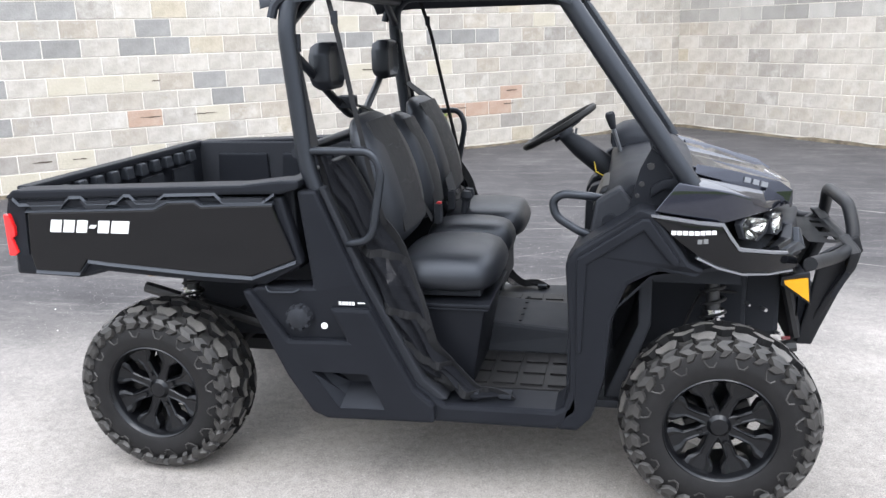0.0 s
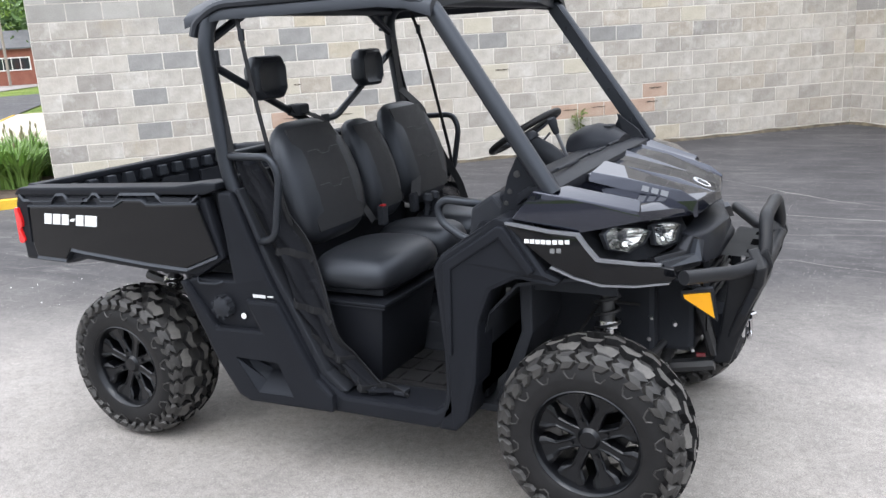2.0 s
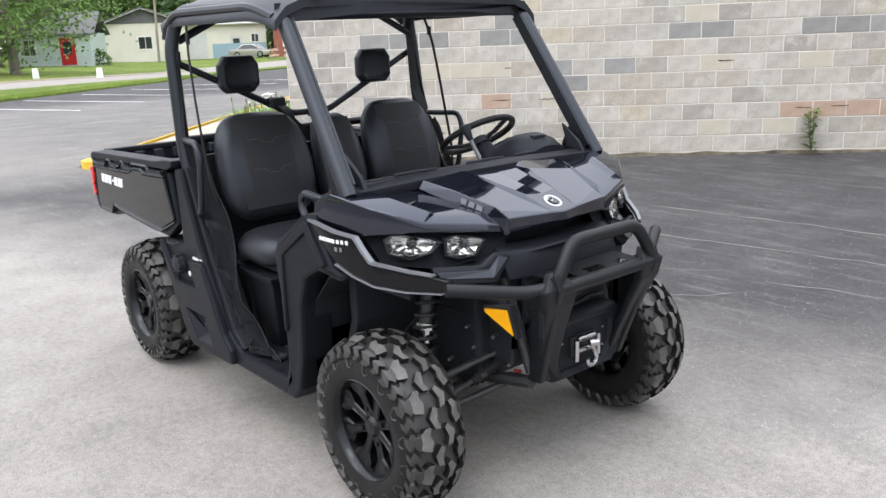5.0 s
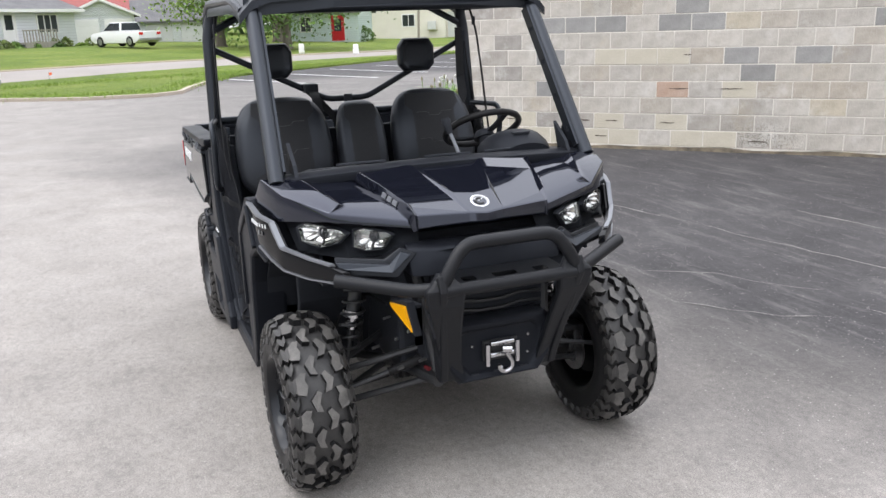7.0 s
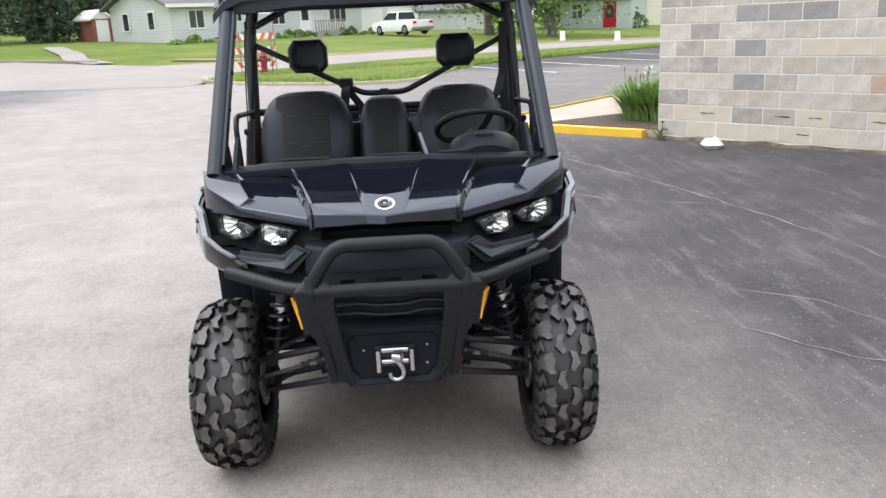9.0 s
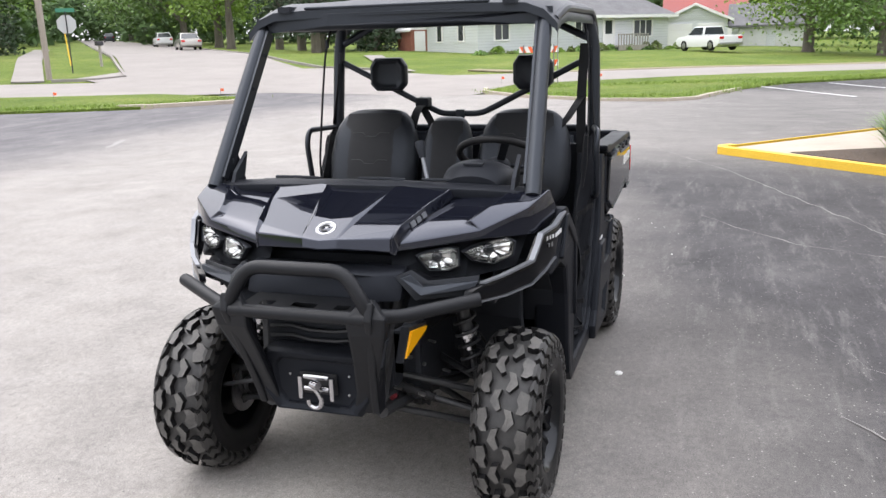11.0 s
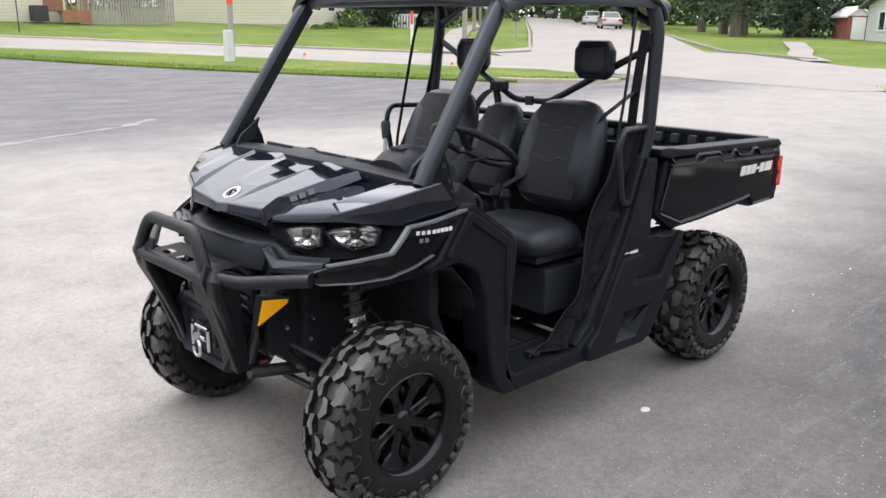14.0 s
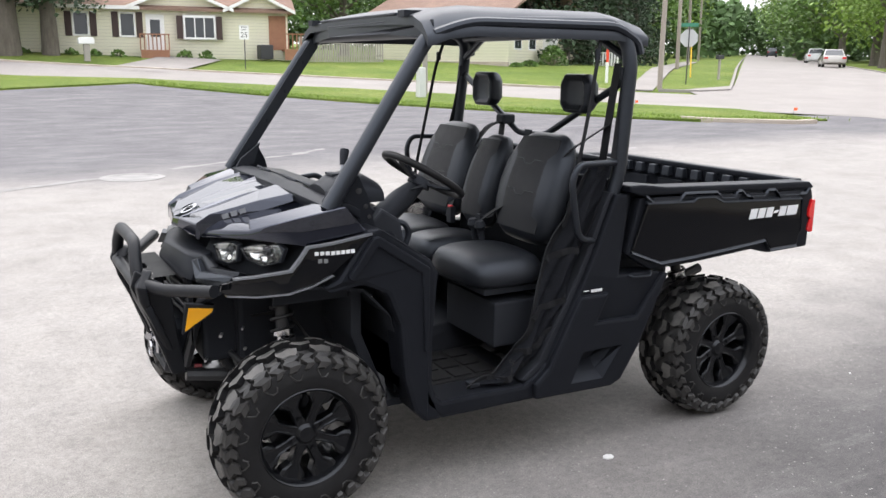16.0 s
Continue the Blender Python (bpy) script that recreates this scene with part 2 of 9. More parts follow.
    keep = ramp_along(0, -26.0, -21.0, 2.0, 0.5)
    col = mix_of(t, times(drive, keep), col, half.outputs[0])
    # far older patch of sealed surface, away to the south of the lot
    south = ramp_along(1, -7.5, -12.0, 5.0, 0.25)
    old = ramp_of(t, add_noise(t, 0.7, 7, 0.7, stretch=(1, 2.2, 1)).outputs[0], [(0.3, (0.088, 0.085, 0.091)), (0.52, (0.128, 0.123, 0.129)), (0.66, (0.165, 0.160, 0.163)), (0.80, (0.30, 0.29, 0.285))])
    col = mix_of(t, south, col, old.outputs[0])
    grit = add_noise(t, 150, 4, 0.85)
    rg = ramp_of(t, grit.outputs[0], [(0.30, (0.52, 0.52, 0.53)), (0.50, (1, 1, 1)), (0.70, (1.48, 1.46, 1.43))])
    col = mix_of(t, 1.0, col, rg.outputs[0], "MULTIPLY")
    mid = ramp_of(t, add_noise(t, 26, 6, 0.85).outputs[0], [(0.30, (0.70, 0.70, 0.705)), (0.5, (0.985, 0.985, 0.985)), (0.68, (1.22, 1.21, 1.19))])
    col = mix_of(t, 1.0, col, mid.outputs[0], "MULTIPLY")
    # pale stones showing in the surface
    vor = nd.new("ShaderNodeTexVoronoi")
    vor.inputs["Scale"].default_value = 48.0
    lk.new(tc.outputs["Object"], vor.inputs["Vector"])
    near = ramp_of(t, vor.outputs["Distance"], [(0.10, (1, 1, 1)), (0.24, (0, 0, 0))])
    pick = nd.new("ShaderNodeSeparateColor")
    lk.new(vor.outputs["Color"], pick.inputs[0])
    some = ramp_of(t, pick.outputs[0], [(0.70, (0, 0, 0)), (0.92, (0.9, 0.9, 0.9))])
    dots = mix_of(t, 1.0, near.outputs[0], some.outputs[0], "MULTIPLY")
    col = mix_of(t, dots, col, (0.40, 0.385, 0.36))
    stain = ramp_of(t, add_noise(t, 3.4, 6, 0.7).outputs[0], [(0.30, (0.87, 0.87, 0.875)), (0.5, (1, 1, 1)), (0.72, (1.10, 1.095, 1.085))])
    col = mix_of(t, 1.0, col, stain.outputs[0], "MULTIPLY")
    lk.new(col, p.inputs["Base Color"])
    bump_of(t, grit.outputs[0], 0.3, 0.003, p)
    return m


M["asphalt"] = asphalt_mat()
M["road"] = varied("pale_concrete_road", (0.235, 0.215, 0.200), (0.30, 0.276, 0.258), 0.5, (0.85, 0.95), bump=0.3, bump_scale=40, dist=0.004)
M["pale_crack"] = varied("pale_dusty_crack", (0.20, 0.194, 0.188), (0.34, 0.328, 0.315), 3.0, (0.9, 0.95), bump=0.4, bump_scale=90, dist=0.003)
M["streak"] = varied("pale_scraped_asphalt", (0.20, 0.193, 0.186), (0.30, 0.29, 0.28), 5.0, (0.9, 0.95), bump=0.4, bump_scale=90, dist=0.003)
M["concrete"] = varied("weathered_concrete", (0.38, 0.325, 0.265), (0.47, 0.41, 0.345), 1.4, (0.8, 0.92), bump=0.3, bump_scale=120, dist=0.002)
M["yellow"] = varied("yellow_kerb_paint", (0.72, 0.45, 0.030), (0.80, 0.52, 0.05), 2.2, (0.55, 0.75), bump=0.3, bump_scale=80, dist=0.002)


def grass_mat():
    """Mown lawn: patches of fresh, dry and darker turf over a fine blade texture."""
    m = base_mat("lawn_grass", (0.12, 0.19, 0.03), 0.9, 0, 0.2)
    t, nd, lk = nodes_of(m)
    p = nd["Principled BSDF"]
    patch = ramp_of(t, add_noise(t, 0.28, 7, 0.7).outputs[0], [(0.28, (0.080, 0.128, 0.022)), (0.5, (0.128, 0.180, 0.034)), (0.66, (0.175, 0.210, 0.052)), (0.80, (0.25, 0.225, 0.10))])
    tuft = ramp_of(t, add_noise(t, 5.0, 8, 0.8).outputs[0], [(0.30, (0.55, 0.58, 0.5)), (0.5, (1, 1, 1)), (0.72, (1.35, 1.28, 1.2))])
    col = mix_of(t, 1.0, patch.outputs[0], tuft.outputs[0], "MULTIPLY")
    blade = add_noise(t, 34, 5, 0.8)
    rb = ramp_of(t, blade.outputs[0], [(0.30, (0.55, 0.58, 0.55)), (0.5, (1, 1, 1)), (0.72, (1.4, 1.35, 1.2))])
    col = mix_of(t, 1.0, col, rb.outputs[0], "MULTIPLY")
    lk.new(col, p.inputs["Base Color"])
    bump_of(t, blade.outputs[0], 0.9, 0.05, p)
    return m


M["grass"] = grass_mat()
M["blade"] = varied("grass_blade", (0.16, 0.27, 0.028), (0.24, 0.34, 0.055), 0.5, (0.6, 0.75), island=0.3)
M["dry_verge"] = varied("dry_dirt_verge", (0.20, 0.165, 0.10), (0.30, 0.26, 0.17), 1.5, (0.9, 0.96), bump=0.7, bump_scale=30, dist=0.02, fine=0.35)
M["soil"] = varied("brown_mulch", (0.055, 0.038, 0.027), (0.11, 0.08, 0.058), 9.0, (0.9, 0.98), bump=0.9, bump_scale=60, dist=0.01)
M["mortar"] = varied("pale_mortar", (0.66, 0.63, 0.575), (0.78, 0.75, 0.695), 2.0, (0.9, 0.95), bump=0.4, bump_scale=150, dist=0.002)


def block_mat():
    m = base_mat("concrete_block", (0.440, 0.426, 0.416), 0.9, 0, 0.3)
    t, nd, lk = nodes_of(m)
    p = nd["Principled BSDF"]
    oi = nd.new("ShaderNodeObjectInfo")
    tone = ramp_of(t, oi.outputs["Random"], [
        (0.0, (0.512, 0.485, 0.442)), (0.14, (0.462, 0.437, 0.400)), (0.24, (0.561, 0.532, 0.489)), (0.38, (0.495, 0.458, 0.406)),
        (0.50, (0.533, 0.506, 0.463)), (0.62, (0.424, 0.400, 0.369)), (0.68, (0.517, 0.490, 0.452)), (0.80, (0.578, 0.548, 0.504)),
        (0.90, (0.479, 0.437, 0.380)), (0.955, (0.374, 0.355, 0.333)), (0.985, (0.539, 0.490, 0.400))], True)
    fine = add_noise(t, 70, 3, 0.7)
    rf = ramp_of(t, fine.outputs[0], [(0.25, (0.78, 0.78, 0.78)), (0.7, (1.08, 1.08, 1.08))])
    wet = add_noise(t, 5.0, 6, 0.7)
    rw = ramp_of(t, wet.outputs[0], [(0.3, (0.76, 0.75, 0.73)), (0.62, (1.06, 1.06, 1.06))])
    col = mix_of(t, 1.0, tone.outputs[0], rf.outputs[0], "MULTIPLY")
    col = mix_of(t, 1.0, col, rw.outputs[0], "MULTIPLY")
    # weathering in broad patches across the whole wall
    geo = nd.new("ShaderNodeNewGeometry")
    broad = nd.new("ShaderNodeTexNoise")
    broad.inputs["Scale"].default_value = 0.45
    broad.inputs["Detail"].default_value = 4.0
    lk.new(geo.outputs["Position"], broad.inputs["Vector"])
    rb = ramp_of(t, broad.outputs[0], [(0.33, (0.78, 0.78, 0.78)), (0.55, (0.95, 0.945, 0.935)), (0.75, (1.0, 0.99, 0.97))])
    col = mix_of(t, 1.0, col, rb.outputs[0], "MULTIPLY")
    rust = nd.new("ShaderNodeTexNoise")
    rust.inputs["Scale"].default_value = 1.7
    rust.inputs["Detail"].default_value = 7.0
    rust.inputs["Roughness"].default_value = 0.7
    lk.new(geo.outputs["Position"], rust.inputs["Vector"])
    rs = ramp_of(t, rust.outputs[0], [(0.56, (0, 0, 0)), (0.74, (0.5, 0.5, 0.5))])
    col = mix_of(t, rs.outputs[0], col, (0.44, 0.375, 0.27))
    # limewash and mortar smears, some right across a joint
    lime = nd.new("ShaderNodeTexNoise")
    lime.inputs["Scale"].default_value = 3.1
    lime.inputs["Detail"].default_value = 8.0
    lime.inputs["Roughness"].default_value = 0.72
    lk.new(geo.outputs["Position"], lime.inputs["Vector"])
    rl = ramp_of(t, lime.outputs[0], [(0.53, (0, 0, 0)), (0.70, (0.62, 0.62, 0.62))])
    col = mix_of(t, rl.outputs[0], col, (0.66, 0.645, 0.615))
    # a fan of black mildew specks low on the wall
    away = nd.new("ShaderNodeVectorMath")
    away.operation = "MULTIPLY_ADD"
    away.inputs[1].default_value = (1.0, 1.0, 2.6)
    away.inputs[2].default_value = (4.12, -6.38, -0.46)
    lk.new(geo.outputs["Position"], away.inputs[0])
    far = nd.new("ShaderNodeVectorMath")
    far.operation = "LENGTH"
    lk.new(away.outputs[0], far.inputs[0])
    speck = nd.new("ShaderNodeTexNoise")
    speck.inputs["Scale"].default_value = 62.0
    speck.inputs["Detail"].default_value = 3.0
    lk.new(geo.outputs["Position"], speck.inputs["Vector"])
    dens = ramp_of(t, far.outputs["Value"], [(0.05, (0.62, 0.62, 0.62)), (0.75, (0.0, 0.0, 0.0))])
    reach = nd.new("ShaderNodeMath")
    reach.operation = "MULTIPLY"
    lk.new(dens.outputs[0], reach.inputs[0])
    hit_ramp = ramp_of(t, speck.outputs[0], [(0.50, (0, 0, 0)), (0.58, (1, 1, 1))])
    lk.new(hit_ramp.outputs[0], reach.inputs[1])
    col = mix_of(t, reach.outputs[0], col, (0.06, 0.06, 0.045))
    lk.new(col, p.inputs["Base Color"])
    bump_of(t, fine.outputs[0], 0.5, 0.004, p)
    return m


M["block"] = block_mat()
M["block_joined"] = varied("concrete_block_courses", (0.34, 0.33, 0.305), (0.47, 0.455, 0.43), 3.0, (0.9, 0.95), bump=0.5, bump_scale=70, dist=0.004, island=0.3)
M["block_tan"] = varied("tan_block", (0.49, 0.455, 0.365), (0.58, 0.54, 0.455), 4.0, (0.85, 0.95), bump=0.5, bump_scale=70, dist=0.004)
M["block_dark"] = varied("dark_concrete_block", (0.255, 0.252, 0.245), (0.36, 0.355, 0.345), 5.0, (0.85, 0.95), bump=0.5, bump_scale=70, dist=0.004, each=0.12)
M["block_red"] = varied("terracotta_block", (0.42, 0.285, 0.215), (0.50, 0.385, 0.31), 5.0, (0.85, 0.95), bump=0.5, bump_scale=70, dist=0.004)
M["grime"] = varied("grimy_footing", (0.035, 0.031, 0.027), (0.24, 0.20, 0.14), 4.5, (0.9, 0.96), bump=0.7, bump_scale=60, dist=0.006)
M["bark"] = varied("tree_bark", (0.10, 0.085, 0.07), (0.17, 0.15, 0.125), 5.0, (0.9, 0.96), bump=0.9, bump_scale=30, dist=0.02, stretch=(1, 1, 0.25))
M["leaf"] = varied("broad_leaves", (0.055, 0.12, 0.016), (0.12, 0.215, 0.032), 0.6, (0.5, 0.65), island=0.35)
M["leaf_light"] = varied("young_leaves", (0.13, 0.23, 0.025), (0.22, 0.34, 0.05), 0.6, (0.5, 0.65), island=0.3)
M["needle"] = varied("conifer_needles", (0.018, 0.042, 0.016), (0.040, 0.075, 0.028), 0.8, (0.6, 0.75), island=0.35)
M["iris"] = varied("strap_leaves", (0.14, 0.27, 0.055), (0.24, 0.38, 0.10), 2.0, (0.45, 0.6), island=0.3)
M["petal"] = base_mat("white_petal", (0.75, 0.75, 0.72), 0.6)
M["bud"] = base_mat("spent_bud", (0.20, 0.19, 0.10), 0.7)


def siding_mat(name, color, pitch=0.19):
    m = varied(name, color, tuple(c * 1.06 for c in color), 0.8, (0.5, 0.6), fine=0.05)
    t, nd, lk = nodes_of(m)
    p = nd["Principled BSDF"]
    tc = nd.new("ShaderNodeTexCoord")
    sp = nd.new("ShaderNodeSeparateXYZ")
    lk.new(tc.outputs["Object"], sp.inputs[0])
    mu = nd.new("ShaderNodeMath")
    mu.operation = "MULTIPLY"
    mu.inputs[1].default_value = 1 / pitch
    fr = nd.new("ShaderNodeMath")
    fr.operation = "FRACT"
    lk.new(sp.outputs[2], mu.inputs[0])
    lk.new(mu.outputs[0], fr.inputs[0])
    bump_of(t, fr.outputs[0], 1.0, 0.05, p)
    # shadow line at each board's lap, painted into the siding colour
    lap_shade = ramp_of(t, fr.outputs[0], [(0.0, (0.62, 0.62, 0.64)), (0.16, (0.97, 0.97, 0.97)), (1.0, (1.0, 1.0, 1.0))])
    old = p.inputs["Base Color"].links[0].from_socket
    lk.new(mix_of(t, 1.0, old, lap_shade.outputs[0], "MULTIPLY"), p.inputs["Base Color"])
    return m


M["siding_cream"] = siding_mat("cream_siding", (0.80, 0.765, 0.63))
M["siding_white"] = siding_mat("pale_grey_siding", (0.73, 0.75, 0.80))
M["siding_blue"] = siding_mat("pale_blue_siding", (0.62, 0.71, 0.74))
M["white_paint"] = varied("white_paint", (0.74, 0.74, 0.73), (0.80, 0.80, 0.79), 1.0, (0.45, 0.55), fine=0.06)
M["cream_wall"] = varied("cream_stucco", (0.64, 0.61, 0.53), (0.74, 0.71, 0.63), 0.4, (0.8, 0.9), fine=0.1)
M["blue_wall"] = varied("blue_painted_base", (0.26, 0.38, 0.45), (0.32, 0.44, 0.50), 0.6, (0.7, 0.8), fine=0.1)
M["roof_grey"] = varied("grey_shingles", (0.10, 0.10, 0.105), (0.16, 0.16, 0.165), 1.2, (0.85, 0.95), bump=0.6, bump_scale=12, dist=0.02)
M["roof_brown"] = varied("brown_shingles", (0.19, 0.12, 0.09), (0.26, 0.17, 0.13), 1.2, (0.85, 0.95), bump=0.6, bump_scale=12, dist=0.02)
M["roof_red"] = varied("red_metal_roof", (0.22, 0.04, 0.035), (0.28, 0.06, 0.05), 0.8, (0.5, 0.65))
M["brick_red"] = varied("red_brick", (0.24, 0.085, 0.06), (0.32, 0.13, 0.09), 1.6, (0.85, 0.95), bump=0.5, bump_scale=14, dist=0.01)
M["shutter"] = base_mat("brown_shutter", (0.045, 0.025, 0.022), 0.6)
M["wood"] = varied("red_brown_deck_wood", (0.26, 0.12, 0.07), (0.34, 0.17, 0.10), 3.0, (0.7, 0.8))
M["oldwood"] = varied("grey_weathered_wood", (0.28, 0.26, 0.23), (0.38, 0.355, 0.32), 4.0, (0.8, 0.9), stretch=(1, 1, 0.2))
M["pole_wood"] = varied("utility_pole_wood", (0.27, 0.23, 0.20), (0.36, 0.32, 0.28), 3.0, (0.8, 0.9), stretch=(1, 1, 0.1))
M["pane"] = base_mat("window_glass", (0.03, 0.035, 0.04), 0.05, 0, 0.8)
M["sign_white"] = base_mat("white_sign", (0.74, 0.74, 0.72), 0.5)
M["sign_black"] = base_mat("black_sign_ink", (0.02, 0.02, 0.02), 0.6)
M["sign_back"] = base_mat("bare_aluminium_sign", (0.50, 0.51, 0.52), 0.45, 0.6)
M["sign_green"] = base_mat("green_street_sign", (0.04, 0.20, 0.13), 0.5)
M["orange"] = base_mat("orange_board", (0.80, 0.13, 0.035), 0.5)
M["hydrant"] = varied("maroon_hydrant_paint", (0.20, 0.02, 0.025), (0.28, 0.03, 0.035), 6.0, (0.45, 0.6))
M["post_red"] = base_mat("red_marker", (0.72, 0.07, 0.03), 0.5)
M["post_grey"] = varied("grey_pedestal", (0.52, 0.53, 0.52), (0.58, 0.59, 0.58), 2.0, (0.5, 0.6), fine=0.05)
M["flag"] = base_mat("orange_flag", (0.9, 0.16, 0.06), 0.6)
M["sign_post"] = base_mat("galvanised_post", (0.20, 0.20, 0.205), 0.55, 0.6)
M["metal_post"] = base_mat("dark_sign_post", (0.05, 0.05, 0.055), 0.6, 0.4)
M["car_silver"] = base_mat("silver_car_paint", (0.42, 0.40, 0.37), 0.3, 0.5, 0.5, 0.8)
M["car_white"] = base_mat("white_car_paint", (0.72, 0.73, 0.74), 0.3, 0, 0.5, 0.8)
M["car_red"] = base_mat("dark_red_car_paint", (0.22, 0.03, 0.035), 0.3, 0.2, 0.5, 0.8)
M["car_dark"] = base_mat("dark_car_paint", (0.05, 0.055, 0.07), 0.3, 0.2, 0.5, 0.8)
M["rag"] = varied("crumpled_white_paper", (0.62, 0.62, 0.60), (0.72, 0.72, 0.70), 10.0, (0.8, 0.9))
M["weed"] = varied("weed_leaves", (0.10, 0.15, 0.03), (0.18, 0.23, 0.06), 3.0, (0.6, 0.75), island=0.3)
M["far_wood"] = varied("distant_foliage", (0.05, 0.10, 0.03), (0.11, 0.19, 0.06), 0.2, (0.8, 0.9), island=0.35)

M["score"] = varied("dark_chisel_score", (0.05, 0.042, 0.035), (0.13, 0.10, 0.075), 20.0, (0.9, 0.95))

# ---- building tools ----
PIECES = {"cowl_rib", "cage_cross_bar", "bolt", "roof_rail", "sidewall_rib", "drain_slot", "screw", "liner_step", "bulkhead_rib", "floor_rib", "tailgate_rib", "liner_panel", "tunnel_stud", "mat_rib",
          "gusset_hole", "pillar_hole", "reflector_rib", "brand_mark", "model_mark", "engine_mark", "badge", "net_band", "legend_bar", "stripe", "bin_rim", "strap_buckle", "stitching", "stalk", "bud",
          "blossom", "net_buckle", "grille_bar", "suspension_arm", "rail", "seat_base", "limb_end"}


def loose_pieces(bm):
    """The separate pieces of a bmesh, each as a bmesh of its own."""
    left, out = set(bm.verts), []
    while left:
        seed = left.pop()
        group, todo = {seed}, [seed]
        while todo:
            for e in todo.pop().link_edges:
                for w in e.verts:
                    if w not in group:
                        group.add(w)
                        todo.append(w)
        left -= group
        nb, made = bmesh.new(), {}
        for w in group:
            made[w] = nb.verts.new(w.co)
        for f in {f for w in group for f in w.link_faces}:
            nb.faces.new([made[w] for w in f.verts])
        out.append(nb)
    out.sort(key=lambda b: tuple(sum((w.co for w in b.verts), Vector())))
    return out


def part(name, bm, mat, parent=None, label="", smooth=False, bevel=0.0, sharp=40, segs=2):
    """Links a bmesh as one mesh object, under parent where one is given; pieces that come in numbers as objects of their own."""
    if name in PIECES:
        split = loose_pieces(bm)
        if len(split) > 1:
            bm.free()
            return [one_part(name, b, mat, parent, label, smooth, bevel, sharp, segs) for b in split][0]
        for b in split:
            b.free()
    return one_part(name, bm, mat, parent, label, smooth, bevel, sharp, segs)


def one_part(name, bm, mat, parent=None, label="", smooth=False, bevel=0.0, sharp=40, segs=2):
    """Links a bmesh as one mesh object."""
    if bevel > 0:
        bm.normal_update()
        es = [e for e in bm.edges if len(e.link_faces) == 2 and e.calc_face_angle(0) > radians(30)]
        if es:
            bmesh.ops.bevel(bm, geom=es, offset=bevel, offset_type="OFFSET", segments=segs, profile=0.6, affect="EDGES", clamp_overlap=True)
    bmesh.ops.recalc_face_normals(bm, faces=bm.faces[:])
    me = bpy.data.meshes.new(name)
    bm.to_mesh(me)
    bm.free()
    for mm in mat if isinstance(mat, (list, tuple)) else (mat,):
        me.materials.append(M[mm])
    if smooth:
        me.shade_smooth()
        me.set_sharp_from_angle(angle=radians(sharp))
    ob = new(name, me)
    if parent is not None:
        ob.parent = parent
    if label:
        tagged(ob, label)
    return ob


def carve(ob, bm):
    """Cuts the shape of a bmesh out of an object's mesh."""
    bmesh.ops.recalc_face_normals(bm, faces=bm.faces[:])
    me = bpy.data.meshes.new("hollow")
    bm.to_mesh(me)
    bm.free()
    tmp = bpy.data.objects.new("hollow", me)
    scene.collection.objects.link(tmp)
    mod = ob.modifiers.new("hollow", "BOOLEAN")
    mod.operation, mod.solver, mod.object = "DIFFERENCE", "EXACT", tmp
    cut_mesh = bpy.data.meshes.new_from_object(ob.evaluated_get(bpy.context.evaluated_depsgraph_get()))
    ob.modifiers.clear()
    old = ob.data
    ob.data = cut_mesh
    cut_mesh.name = old.name
    bpy.data.objects.remove(tmp)
    bpy.data.meshes.remove(me)
    bpy.data.meshes.remove(old)


def thing(name, label, category, group="", kind="", at=None):
    ob = new(name)
    ob.empty_display_size = 0.1
    if at is not None:
        ob.matrix_basis = at
    return tagged(ob, label, category, group, kind)


def B():
    return bmesh.new()


def add_box(bm, c, s, m=None, taper=(1, 1)):
    """A box of size s about c; its top face is scaled by taper."""
    vs = []
    for z in (-0.5, 0.5):
        for x, y in ((-0.5, -0.5), (0.5, -0.5), (0.5, 0.5), (-0.5, 0.5)):
            k = taper if z > 0 else (1, 1)
            v = Vector((c[0] + x * s[0] * k[0], c[1] + y * s[1] * k[1], c[2] + z * s[2]))
            if m is not None:
                v = m @ Vector(v)
            vs.append(bm.verts.new(v))
    for f in ((3, 2, 1, 0), (4, 5, 6, 7), (0, 1, 5, 4), (1, 2, 6, 5), (2, 3, 7, 6), (3, 0, 4, 7)):
        bm.faces.new([vs[k] for k in f])
    return vs


def add_loft(bm, rings, caps=True, closed=True, loop=False):
    vr = [[bm.verts.new(p) for p in r] for r in rings]
    n = len(vr[0])
    pairs = list(zip(vr, vr[1:])) + ([(vr[-1], vr[0])] if loop else [])
    for a, b in pairs:
        for k in range(n if closed else n - 1):
            j = (k + 1) % n
            try:
                bm.faces.new((a[k], a[j], b[j], b[k]))
            except ValueError:
                pass
    if caps and closed and not loop:
        bm.faces.new(vr[0][::-1])
        bm.faces.new(vr[-1])
    return vr


def add_prism(bm, poly, axis, a, b, shift=None):
    """Polygon in the plane across axis, from a to b along it; shift(u, v) adds to a and b."""
    def place(u, v, w):
        return {"x": (w, u, v), "y": (u, w, v), "z": (u, v, w)}[axis]
    d = shift or (lambda u, v: 0.0)
    return add_loft(bm, [[place(u, v, a + d(u, v)) for u, v in poly], [place(u, v, b + d(u, v)) for u, v in poly]])


